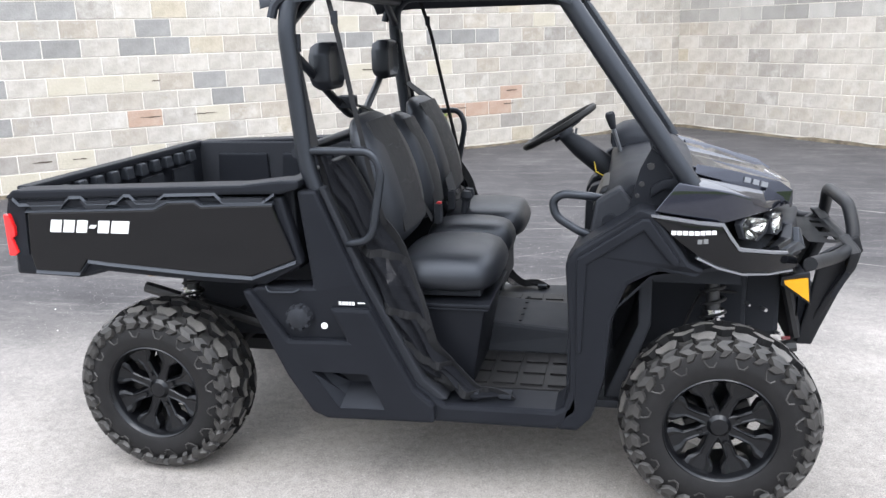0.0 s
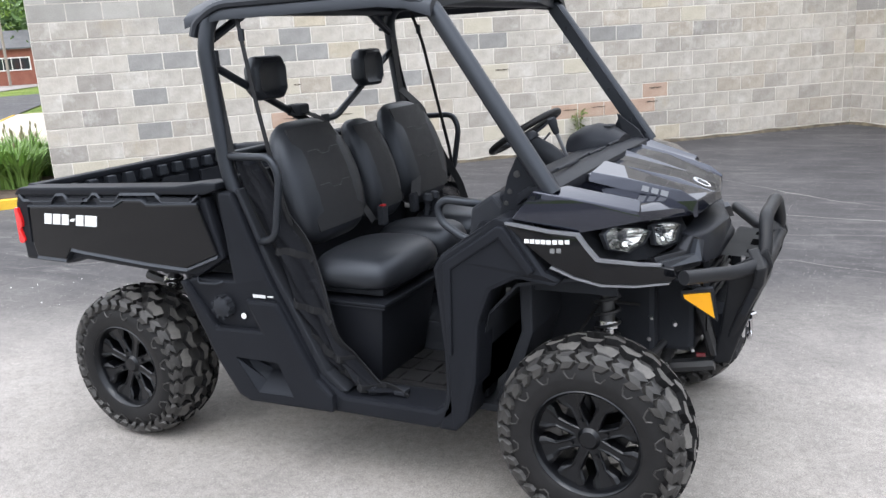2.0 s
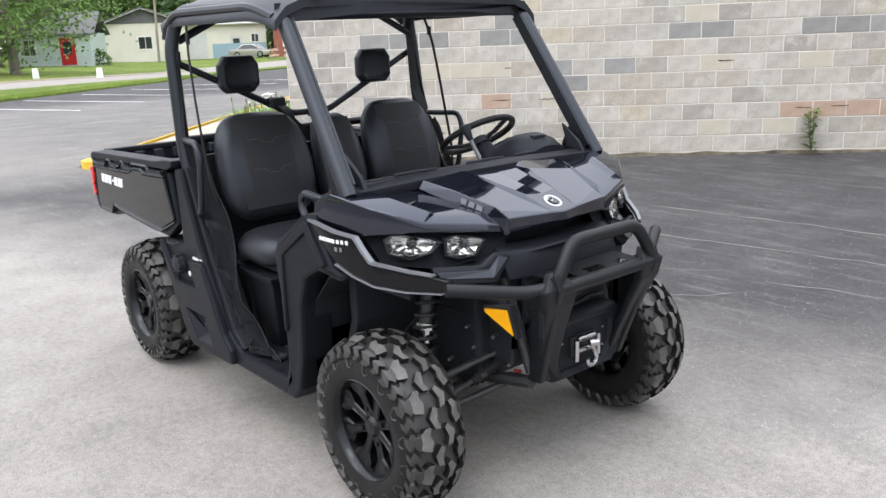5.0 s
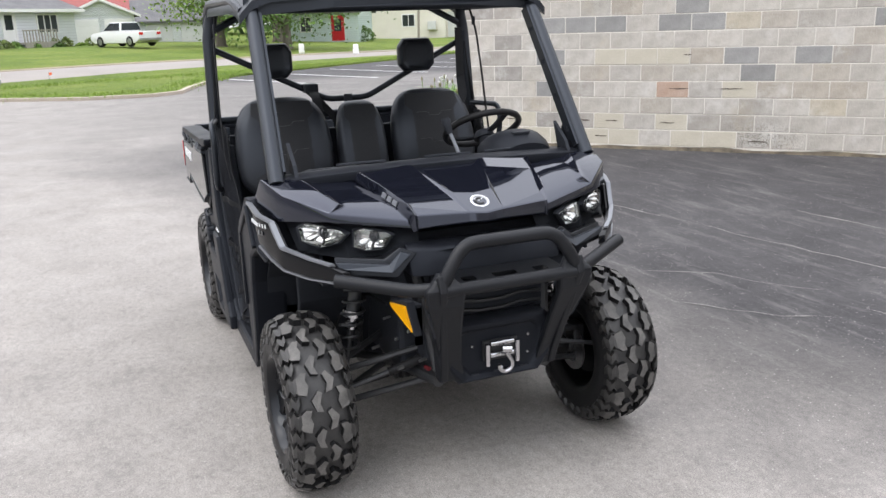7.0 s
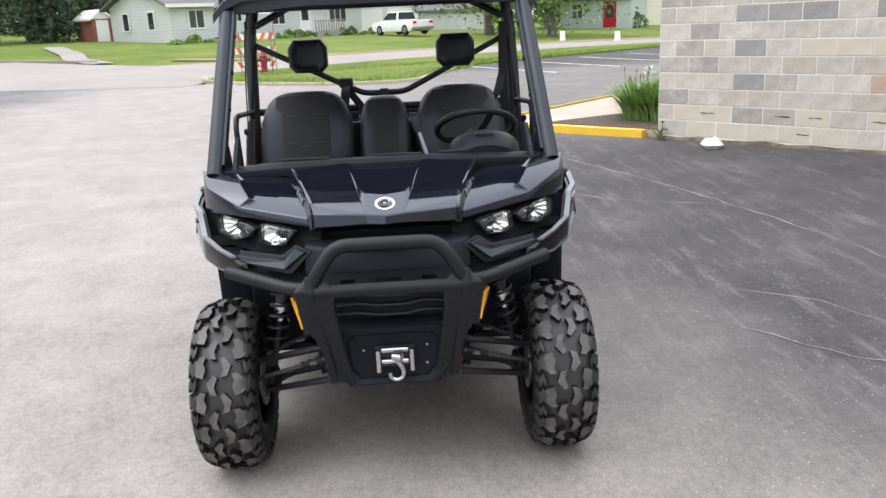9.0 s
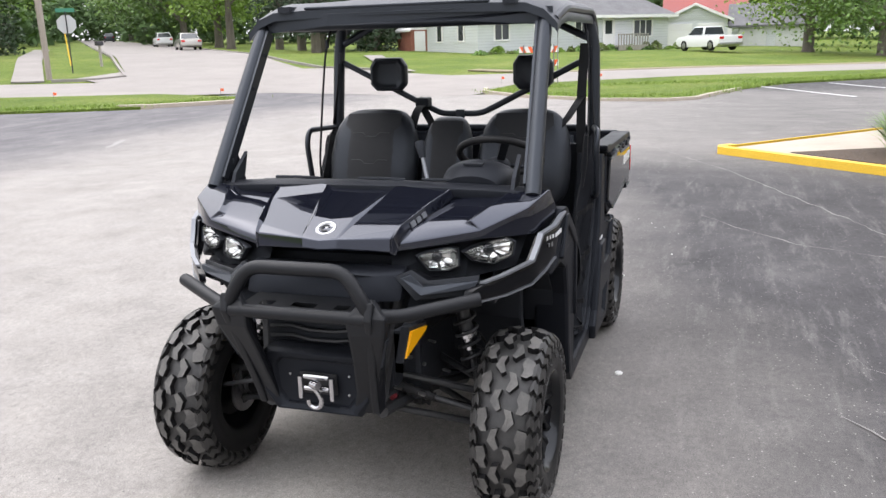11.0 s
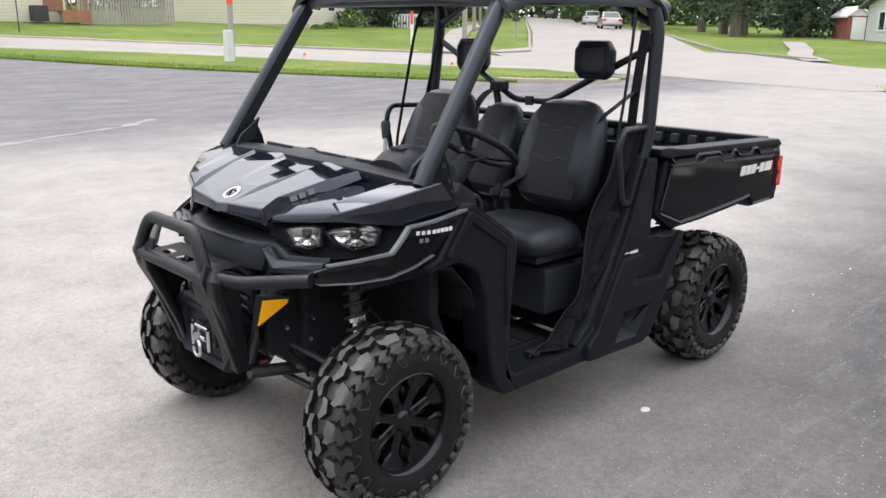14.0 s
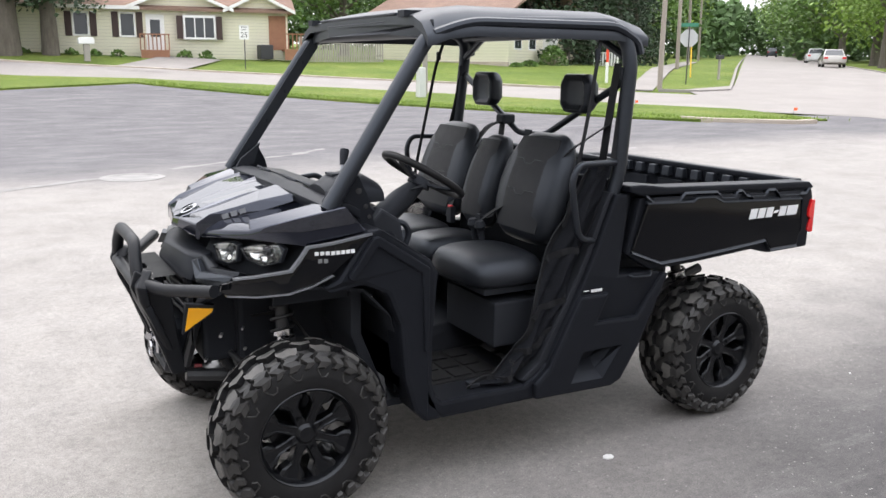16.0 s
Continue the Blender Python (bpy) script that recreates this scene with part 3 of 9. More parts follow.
def rounded(pts, r=0.05, n=5, closed=False):
    """A polyline with its corners rounded."""
    pts = [Vector(p) for p in pts]
    out = []
    m = len(pts)
    for k, p in enumerate(pts):
        if not closed and k in (0, m - 1):
            out.append(p)
            continue
        a, b = pts[k - 1], pts[(k + 1) % m]
        u, v = a - p, b - p
        ra = min(r, u.length * 0.48, v.length * 0.48)
        s, e = p + u.normalized() * ra, p + v.normalized() * ra
        for j in range(n + 1):
            t = j / n
            out.append(s * (1 - t) ** 2 + p * 2 * t * (1 - t) + e * t * t)
    return out


def add_tube(bm, pts, r, seg=10, closed=False, flat=1.0, up=None, caps=True):
    """A round bar along a polyline. r may be a list; flat squeezes it along up."""
    pts = [Vector(p) for p in pts]
    n = len(pts)
    rings = []
    prev = None
    for k in range(n):
        if closed:
            t = pts[(k + 1) % n] - pts[k - 1]
        else:
            t = pts[min(k + 1, n - 1)] - pts[max(k - 1, 0)]
        t.normalize()
        if up is not None:
            a = t.cross(Vector(up))
            a = a.normalized() if a.length > 1e-4 else t.orthogonal().normalized()
        elif prev is None:
            a = t.orthogonal().normalized()
        else:
            a = (prev - t * prev.dot(t)).normalized()
        prev = a
        b = t.cross(a)
        rr = r[k] if isinstance(r, (list, tuple)) else r
        rings.append([pts[k] + a * (math.cos(q) * rr) + b * (math.sin(q) * rr * flat) for q in (2 * math.pi * j / seg for j in range(seg))])
    return add_loft(bm, rings, caps=caps, loop=closed)


def add_lathe(bm, profile, m, seg=32, caps=False):
    """Turns (radius, height) about the local z of m."""
    rings = []
    for r, h in profile:
        rings.append([m @ Vector((r * math.cos(q), r * math.sin(q), h)) for q in (2 * math.pi * j / seg for j in range(seg))])
    return add_loft(bm, rings, caps=caps)


def add_strap(bm, pts, width, thick, side):
    """A flat band along a polyline; side is the direction of its width."""
    s = Vector(side).normalized()
    pts = [Vector(p) for p in pts]
    rings = []
    for k, p in enumerate(pts):
        t = (pts[min(k + 1, len(pts) - 1)] - pts[max(k - 1, 0)]).normalized()
        w = (s - t * s.dot(t)).normalized()
        n = t.cross(w)
        rings.append([p + w * width / 2 + n * thick / 2, p - w * width / 2 + n * thick / 2, p - w * width / 2 - n * thick / 2, p + w * width / 2 - n * thick / 2])
    add_loft(bm, rings)


def add_sheet(bm, rows, thick, direction):
    """A slab over a grid of points, thickened along a direction."""
    d = Vector(direction) * thick
    top = [[bm.verts.new(p) for p in r] for r in rows]
    low = [[bm.verts.new(Vector(p) + d) for p in r] for r in rows]
    a, b = len(rows), len(rows[0])
    for k in range(a - 1):
        for j in range(b - 1):
            bm.faces.new((top[k][j], top[k][j + 1], top[k + 1][j + 1], top[k + 1][j]))
            bm.faces.new((low[k][j], low[k + 1][j], low[k + 1][j + 1], low[k][j + 1]))
    rim = [(0, j) for j in range(b)] + [(k, b - 1) for k in range(1, a)] + [(a - 1, j) for j in range(b - 2, -1, -1)] + [(k, 0) for k in range(a - 2, 0, -1)]
    for (k, j), (k2, j2) in zip(rim, rim[1:] + rim[:1]):
        bm.faces.new((top[k][j], low[k][j], low[k2][j2], top[k2][j2]))


def raw_mesh(name, verts, faces, mat, parent=None, label="", smooth=False):
    me = bpy.data.meshes.new(name)
    me.from_pydata(verts, [], faces)
    me.materials.append(M[mat])
    if smooth:
        me.shade_smooth()
    ob = new(name, me)
    if parent is not None:
        ob.parent = parent
    if label:
        tagged(ob, label)
    return ob


def writing(name, text, size, mat, parent, m, extrude=0.001):
    """Letters from the built-in font, turned into a mesh."""
    cu = bpy.data.curves.new(name, "FONT")
    cu.body, cu.size, cu.extrude = text, size, extrude
    cu.align_x, cu.align_y = "CENTER", "CENTER"
    tmp = bpy.data.objects.new(name + "_curve", cu)
    scene.collection.objects.link(tmp)
    me = bpy.data.meshes.new_from_object(tmp.evaluated_get(bpy.context.evaluated_depsgraph_get()))
    bpy.data.objects.remove(tmp)
    bpy.data.curves.remove(cu)
    me.materials.clear()
    me.materials.append(M[mat])
    ob = new(name, me)
    ob.parent = parent
    ob.matrix_basis = m
    return ob


def lerp(a, b, t):
    return a + (b - a) * t


def terrain(x, y):
    """The lot is flat; beyond it the land climbs gently to the south and west."""
    d, a = math.hypot(x, y), math.degrees(math.atan2(y, x))
    a = a - 360 if a > 60 else a
    k = float(np.interp(a, [-200, -180, -135, -90, -60, -20], [0, 0.0005, 0.0010, 0.0015, 0.0015, 0.0]))
    e = max(0.0, min(d, 52.0) - 12.0)
    return k * e * e + 20 * k * max(0.0, min(d, 300) - 52.0)

# ---- ground, lot, streets ----
def polar_sheet(name, centre, edge, rings, lift, mat, label, category, kind="structure"):
    """A star-shaped sheet that follows the land: edge(angle) gives its reach."""
    bm = B()
    n = 180
    cx, cy = centre
    mid = bm.verts.new((cx, cy, terrain(cx, cy) + lift))
    last = None
    for q in rings:
        ring = []
        for k in range(n):
            a = 2 * math.pi * k / n
            r = edge(a) * q
            x, y = cx + r * math.cos(a), cy + r * math.sin(a)
            ring.append(bm.verts.new((x, y, terrain(x, y) + lift)))
        for k in range(n):
            j = (k + 1) % n
            if last is None:
                bm.faces.new((mid, ring[k], ring[j]))
            else:
                bm.faces.new((last[k], ring[k], ring[j], last[j]))
        last = ring
    ob = part(name, bm, mat, smooth=True, sharp=180)
    return tagged(ob, label, category, kind=kind)


polar_sheet("ground", (0, 0), lambda a: 1.0, [2, 5, 9, 12, 15, 18, 21, 25, 29, 33, 37, 41, 45, 49, 53, 58, 65, 75, 90, 120, 180, 300, 700, 1500], -0.05, "grass",
            "mown green lawn grass reaching the horizon", "ground")

LOT = [(30, 14), (8, 14.5), (1.5, 11.55), (-7.15, 3.6), (-9.5, 1.35), (-14, 5.6), (-27.5, 18.6), (-42, 33), (-44.3, 27.6), (-38.6, 16.6), (-30.2, 7.6), (-26.6, 3.4), (-21.6, 0.7), (-22.5, -6.2), (-24.0, -13.5), (-20.4, -16.0),
       (-16.9, -14.4), (-13.9, -19.4), (-9.6, -26.2), (-4.0, -34.9), (2.0, -31.5), (30, -30)]


def flat_sheet(name, poly, lift, mat, label, category, step=1.2):
    """A polygon laid on the land, cut fine enough to follow it."""
    bm = B()
    f = bm.faces.new([bm.verts.new((x, y, 0)) for x, y in poly])
    xs, ys = [p[0] for p in poly], [p[1] for p in poly]
    for ax, lo, hi in ((0, min(xs), max(xs)), (1, min(ys), max(ys))):
        v = lo + step
        while v < hi:
            no = [0, 0, 0]
            no[ax] = 1
            co = [0, 0, 0]
            co[ax] = v
            bmesh.ops.bisect_plane(bm, geom=bm.verts[:] + bm.edges[:] + bm.faces[:], plane_co=co, plane_no=no)
            v += step
    for v in bm.verts:
        v.co.z = terrain(v.co.x, v.co.y) + lift
    for f in bm.faces:
        if f.normal.z < 0:
            f.normal_flip()
    bm.normal_update()
    if lift > 0.04:
        rim = [e for e in bm.edges if e.is_boundary]
        r = bmesh.ops.extrude_edge_only(bm, edges=rim)
        for v in r["geom"]:
            if isinstance(v, bmesh.types.BMVert):
                v.co.z -= lift + 0.06
    me = bpy.data.meshes.new(name)
    if bm.faces and sum(f.normal.z for f in bm.faces) < 0:
        bmesh.ops.reverse_faces(bm, faces=bm.faces[:])
    bm.to_mesh(me)
    bm.free()
    me.materials.append(M[mat])
    return tagged(new(name, me), label, category, kind="structure")


flat_sheet("parking_lot", LOT, 0.0, "asphalt", "worn grey asphalt parking lot with darker sealed patches", "asphalt lot", 1.5)


def strip(name, line, width, lift, mat, label, category, thick=0.0, parent=None, kind="structure"):
    """A band along a line, on the land."""
    pts = [Vector((x, y, 0)) for x, y in line]
    fine = []
    for a, b in zip(pts, pts[1:]):
        n = max(1, int((b - a).length / 1.5))
        fine += [a.lerp(b, k / n) for k in range(n)]
    fine.append(pts[-1])
    bm = B()
    rows = []
    for k, p in enumerate(fine):
        t = (fine[min(k + 1, len(fine) - 1)] - fine[max(k - 1, 0)]).normalized()
        s = Vector((t.y, -t.x, 0))
        m = max(2, int(width / 2) + 1)
        row = []
        for j in range(m):
            q = p + s * width * (j / (m - 1) - 0.5)
            row.append((q.x, q.y, terrain(q.x, q.y) + lift))
        rows.append(row)
    if thick:
        add_sheet(bm, rows, thick, (0, 0, -1))
    else:
        vr = [[bm.verts.new(p) for p in r] for r in rows]
        for a, b in zip(vr, vr[1:]):
            for j in range(len(a) - 1):
                bm.faces.new((a[j], a[j + 1], b[j + 1], b[j]))
    ob = part(name, bm, mat, parent, smooth=not thick, sharp=180)
    return tagged(ob, label, category, kind=kind) if parent is None else ob


MAIN = [(-95, 88), (-62, 42), (-46, 19.5), (-35.5, 3.5), (-30.8, -5), (-24.8, -19), (-19.0, -28.0), (-10.5, -36.0), (0, -42.0), (14, -49), (40, -60)]
MAIN = [tuple(p[:2]) for p in rounded([(*p, 0) for p in MAIN], 5, 4)]
strip("street", MAIN, 6.6, 0.012, "road", "pale concrete street running past the lot", "street")
strip("side_street", [(-26.5, -16.8), (-41, -29.25), (-67.1, -52.25), (-140.5, -117), (-235, -200)], 8.6, 0.016, "road", "pale concrete side street lined with trees", "street")
flat_sheet("street_corner", [(-23.0, -13.6), (-21.8, -6.4), (-29, -4), (-36.5, -17.5), (-33, -27), (-27.5, -26.2), (-21.4, -17.0)], 0.008, "road", "pale concrete junction apron", "street")
strip("driveway", [(-5.0, -41.0), (-8.0, -46.0), (-9.5, -48.5)], 3.6, 0.028, "road", "pale concrete house driveway", "driveway")
strip("driveway", [(-34.6, -13.0), (-37.6, -15.2), (-41.0, -16.6), (-46.5, -19.6)], 1.15, 0.028, "road", "pale concrete house driveway", "driveway")
strip("sidewalk", [(-25.2, -26.8), (-34, -35.0), (-60, -58.2)], 1.3, 0.035, "road", "light concrete sidewalk beside the side street", "sidewalk", 0.06)
strip("verge_kerb", [(-25.9, -26.2), (-27.1, -24.9), (-29.0, -24.8), (-30.2, -25.8), (-38.2, -32.8), (-64.3, -55.9), (-110, -96)], 0.14, 0.08, "road", "pale concrete kerb", "kerb", 0.14)
strip("far_kerb", [(-35.5, -13.5), (-36.8, -18.5), (-43.6, -25.6), (-69.9, -48.9), (-100, -75.5)], 0.14, 0.08, "road", "pale concrete kerb", "kerb", 0.14)
strip("street_kerb", [(2, -45.6), (-6.0, -42.3), (-12.2, -38.6), (-20.5, -31.5), (-23.8, -27.2)], 0.18, 0.09, "concrete", "low pale concrete kerb at the lawn", "kerb", 0.12)
strip("lawn_edge", [(-36.0, -10.0), (-34.4, -6.0), (-39.6, 4.8), (-49, 21)], 0.9, 0.03, "dry_verge", "dry dirt road edge beside the lawn", "road edge", 0.05)

# kerbs and grass strips round the lot
strip("lot_kerb", [(-19.6, -12.9), (-18.9, -13.0), (-17.3, -14.6), (-16.9, -15.6)], 0.25, 0.11, "concrete", "worn concrete kerb end at the grass strip", "kerb", 0.14)
flat_sheet("grass_strip", [(-20.6, -13.2), (-17.4, -14.5), (-16.6, -15.4), (-9.7, -26.4), (-4.0, -35.1), (2.0, -31.7), (4, -38.5), (-4.5, -37.0), (-12.4, -31.4), (-16.4, -26.4), (-21.4, -17.5)], 0.06, "grass", "green grass strip between lot and street", "grass strip", 1.0)
flat_sheet("grass_island", [(-23.4, -6.0), (-21.4, -4.2), (-19.9, -1.6), (-19.75, 0.0), (-20.3, 0.72), (-21.6, 1.1), (-24.0, 1.95), (-26.6, 3.3), (-30.2, 7.5), (-38.5, 16.5), (-44.2, 27.6), (-47.0, 30), (-42.0, 18.8), (-34.6, 7.0), (-31.0, 1.0), (-28.0, -3.4), (-26.6, -5.6)], 0.07, "grass", "green grass island beside the driveway opening", "grass strip", 1.0)
strip("island_kerb", [(-24.6, -6.3), (-23.2, -6.0), (-21.3, -4.3), (-19.85, -1.7), (-19.7, 0.05), (-20.25, 0.80), (-21.6, 1.18), (-24.0, 2.02)], 0.14, 0.085, "concrete", "pale concrete kerb round the grass island", "kerb", 0.16)
for k in range(6):
    c = Vector((-23.4 - 1.5 * k, 3.6 + 2.35 * k, 0))
    strip("parking_line", [(c.x - 2.3, c.y - 1.0), (c.x + 2.4, c.y + 1.3)], 0.10, 0.008, "white_paint", "faded white painted parking bay line", "road marking")

# cracks and marks in the asphalt
def crack(points, width, seed, label="pale dusty crack line in the asphalt", mat="pale_crack"):
    rnd = random.Random(seed)
    pts = []
    for a, b in zip(points, points[1:]):
        n = max(2, int(math.hypot(b[0] - a[0], b[1] - a[1]) / 0.18))
        for k in range(n):
            t = k / n
            pts.append((lerp(a[0], b[0], t) + rnd.uniform(-0.026, 0.026), lerp(a[1], b[1], t) + rnd.uniform(-0.026, 0.026)))
    bm = B()
    prev = None
    for k, (x, y) in enumerate(pts):
        x2, y2 = pts[min(k + 1, len(pts) - 1)]
        x0, y0 = pts[max(k - 1, 0)]
        t = Vector((x2 - x0, y2 - y0, 0))
        s = Vector((t.y, -t.x, 0)).normalized() * width * rnd.choice((0.15, 0.3, 0.5, 0.8)) * (0.4 if k in (0, len(pts) - 1) else 1)
        z = terrain(x, y) + 0.005
        now = (bm.verts.new((x + s.x, y + s.y, z)), bm.verts.new((x - s.x, y - s.y, z)))
        if prev:
            bm.faces.new((prev[0], now[0], now[1], prev[1]))
        prev = now
    return tagged(part("asphalt_crack", bm, mat), label, "crack", kind="structure")


crack([(-11.6, -0.4), (-7.5, 1.5), (-4.1, 2.7), (-2.4, 3.15), (0.1, 3.6), (2.2, 3.9)], 0.011, 1)
crack([(3.2, -8.0), (1.9, -8.8), (0.9, -9.4), (0.4, -9.7)], 0.13, 2, "broad pale streak across the asphalt", "streak")
crack([(-0.6, -10.3), (-1.8, -11.0), (-3.1, -11.6), (-4.2, -12.6)], 0.16, 3, "broad pale streak across the asphalt", "streak")
crack([(-9.0, -9.5), (-10.4, -10.2)], 0.14, 4)
crack([(2.6, 2.6), (1.4, 3.0), (0.4, 2.8)], 0.012, 5)
crack([(3.5, 4.2), (1.6, 5.2), (0.2, 6.4)], 0.012, 6)
crack([(-1.5, 4.4), (0.6, 4.6), (2.9, 4.3)], 0.012, 7)
crack([(-4.5, 1.2), (-3.4, 2.0), (-2.9, 3.0)], 0.010, 8)
crack([(-1.12, 1.97), (-0.62, 2.14), (-0.33, 2.51), (0.14, 2.77), (0.37, 2.9)], 0.007, 31, "faint pale scrape across the dark asphalt", "streak")
crack([(0.0, 1.91), (0.29, 2.1), (0.48, 2.29), (0.59, 2.49), (0.69, 2.64)], 0.008, 32, "faint pale scrape across the dark asphalt", "streak")

bm = B()
cover = Matrix.Translation((0.1, -9.5, 0.004))
add_lathe(bm, [(0.0, 0.004), (0.30, 0.004), (0.305, 0.0), (0.36, 0.0), (0.37, 0.008), (0.46, 0.006), (0.47, 0)], cover, 28)
tagged(part("manhole_cover", bm, "pale_crack"), "round pale iron manhole cover set in the asphalt", "manhole cover", kind="structure")

# ---- block walls ----
BL, BH, JT = 0.4115, 0.2100, 0.013
BASE, LEAD = 0.052, 0.025
WALL_U = Vector((0.738, 0.675, 0)).normalized()
WALL_V = Vector((0.675, -0.738, 0)).normalized()


def wall_core(name, start, along, length, height, label):
    """The backing of a block wall, 24 cm thick, its face 5 mm behind the blocks."""
    back = Vector((-along.y, along.x, 0))
    ob = new(name)
    ang = math.degrees(math.atan2(along.y, along.x))
    ob.matrix_basis = pose(start.x, start.y, 0, 0, 0, ang)
    tagged(ob, label, "wall", kind="structure")
    bm = B()
    add_box(bm, (length / 2, 0.005 + 0.12, height / 2 - 0.1), (length, 0.24, height + 0.2))
    part("mortar", bm, "mortar", ob)
    return ob


def block_wall(ob, length, rows, single_rows, seed, red=(), tan=(), dark=()):
    """Blocks in running bond on the face; the lower rows as pieces, the upper rows joined."""
    rnd = random.Random(seed)
    def block_mesh(w):
        bm = B()
        add_box(bm, (w / 2, 0.02, BH / 2), (w - JT, 0.04, BH - JT))
        es = [e for e in bm.edges]
        bmesh.ops.bevel(bm, geom=es, offset=0.003, segments=1, affect="EDGES")
        bmesh.ops.recalc_face_normals(bm, faces=bm.faces[:])
        me = bpy.data.meshes.new("block")
        bm.to_mesh(me)
        bm.free()
        me.materials.append(M["block"])
        return me
    def painted(me, key):
        me = me.copy()
        me.materials.clear()
        me.materials.append(M[key])
        return me
    full, half, lead, lead_half = block_mesh(BL), block_mesh(BL / 2), block_mesh(BL + LEAD), block_mesh(BL / 2 + LEAD)
    odd = {"red": painted(full, "block_red"), "tan": painted(full, "block_tan"), "dark": painted(full, "block_dark")}
    upper = B()
    for r in range(rows):
        x, k = 0.0, 0
        while x < length - 0.05:
            w = (BL / 2 if r % 2 else BL) + LEAD if k == 0 else BL
            last = length - x < BL * 0.9
            if last:
                w = BL / 2
            if r < single_rows:
                key = (r, k - 1)
                kind = half if last else (lead_half if r % 2 else lead) if k == 0 else full
                if kind is full:
                    kind = odd["red"] if key in red else odd["tan"] if key in tan else odd["dark"] if key in dark else full
                b = new("block", kind)
                b.parent = ob
                b.location = (x, rnd.uniform(-0.002, 0.002), BASE + r * BH)
            else:
                add_box(upper, (x + w / 2, 0.02, BASE + (r + 0.5) * BH), (w - JT, 0.04, BH - JT))
            x += w
            k += 1
    if rows > single_rows:
        u = part("upper_blocks", upper, "block_joined", ob)
        tagged(u, "upper courses of grey concrete blocks", kind="stuff")


wall_a = wall_core("wall_north", Vector((-7.1, 3.65, 0)), WALL_U, 11.7, 4.6, "tall wall of weathered grey concrete blocks")
corner = Vector((-7.1, 3.65, 0)) + WALL_U * 11.7
wall_b = wall_core("wall_east", corner, WALL_V, 14.0, 4.6, "tall wall of weathered grey concrete blocks")
# the building's end wall, out of sight behind the planting bed
end_dir = Vector((-WALL_U.y, WALL_U.x, 0))
wall_c = wall_core("wall_west", Vector((-7.1, 3.65, 0)) + end_dir * 10.0, -end_dir, 9.94, 4.6, "concrete block end wall of the building")
for wl, ln in ((wall_a, 11.7), (wall_b, 14.0)):
    bm = B()
    n = int(ln / 0.3)
    rndf = random.Random(len(wl.name))
    rows_f = []
    for k in range(n + 1):
        x = ln * k / n
        d = rndf.uniform(0.015, 0.06)
        hh = rndf.uniform(0.03, 0.062)
        rows_f.append([(x, 0.02, -0.02), (x, 0.02, hh), (x, -d * 0.5, hh * 0.8), (x, -d, -0.02)])
    add_loft(bm, rows_f)
    part("footing", bm, "grime", wl, "rough stained footing edge", False, 0.0)

# scored lines chiselled into some blocks of the long wall
rnds = random.Random(8)
for cx, cz, ln in ((2.98, 0.80, 0.26), (3.62, 0.80, 0.30), (3.08, 1.225, 0.10), (2.12, 0.372, 0.16), (2.86, 0.36, 0.18), (3.98, 0.145, 0.22), (0.72, 0.375, 0.22), (1.72, 0.375, 0.20), (1.98, 0.165, 0.16), (6.9, 0.60, 0.2), (7.35, 0.61, 0.22), (8.2, 0.62, 0.2), (8.26, 0.82, 0.2), (5.9, 1.23, 0.2)):
    bm = B()
    n = 6
    secs = []
    for k in range(n + 1):
        x = cx + ln * (k / n - 0.5)
        h = rnds.uniform(0.003, 0.009) * (0.4 if k in (0, n) else 1)
        z = cz + rnds.uniform(-0.004, 0.004)
        secs.append([(x, -0.0045, z - h), (x, -0.0045, z + h), (x, 0.004, z + h), (x, 0.004, z - h)])
    add_loft(bm, secs)
    part("score", bm, "score", wall_a, "dark chiselled line", False, 0.0)

# ---- the utility vehicle: it faces +x, its left side is +y, it stands on the lot at the origin ----
utv = thing("utility_vehicle", "black side-by-side utility vehicle with open cab and cargo bed", "utility vehicle")
AX = 1.055


def nose_y(x):
    """Half width of the front body, which tapers towards the nose."""
    return float(np.interp(x, [0.7, 0.95, 1.1, 1.2, 1.3, 1.36, 1.40], [0.765, 0.748, 0.665, 0.57, 0.43, 0.30, 0.05]))


def cowl_y(x):
    """Half width of the lower cowl, fuller than the body above it."""
    return float(np.interp(x, [0.7, 0.95, 1.1, 1.2, 1.26, 1.30, 1.34], [0.765, 0.748, 0.690, 0.618, 0.560, 0.525, 0.47]))


# -- wheels --
def tyre_r(w, half):
    k = abs(w) / half
    return float(np.interp(k, [0, 0.35, 0.62, 0.80, 0.92, 1.0], [0.327, 0.325, 0.318, 0.304, 0.283, 0.252]))


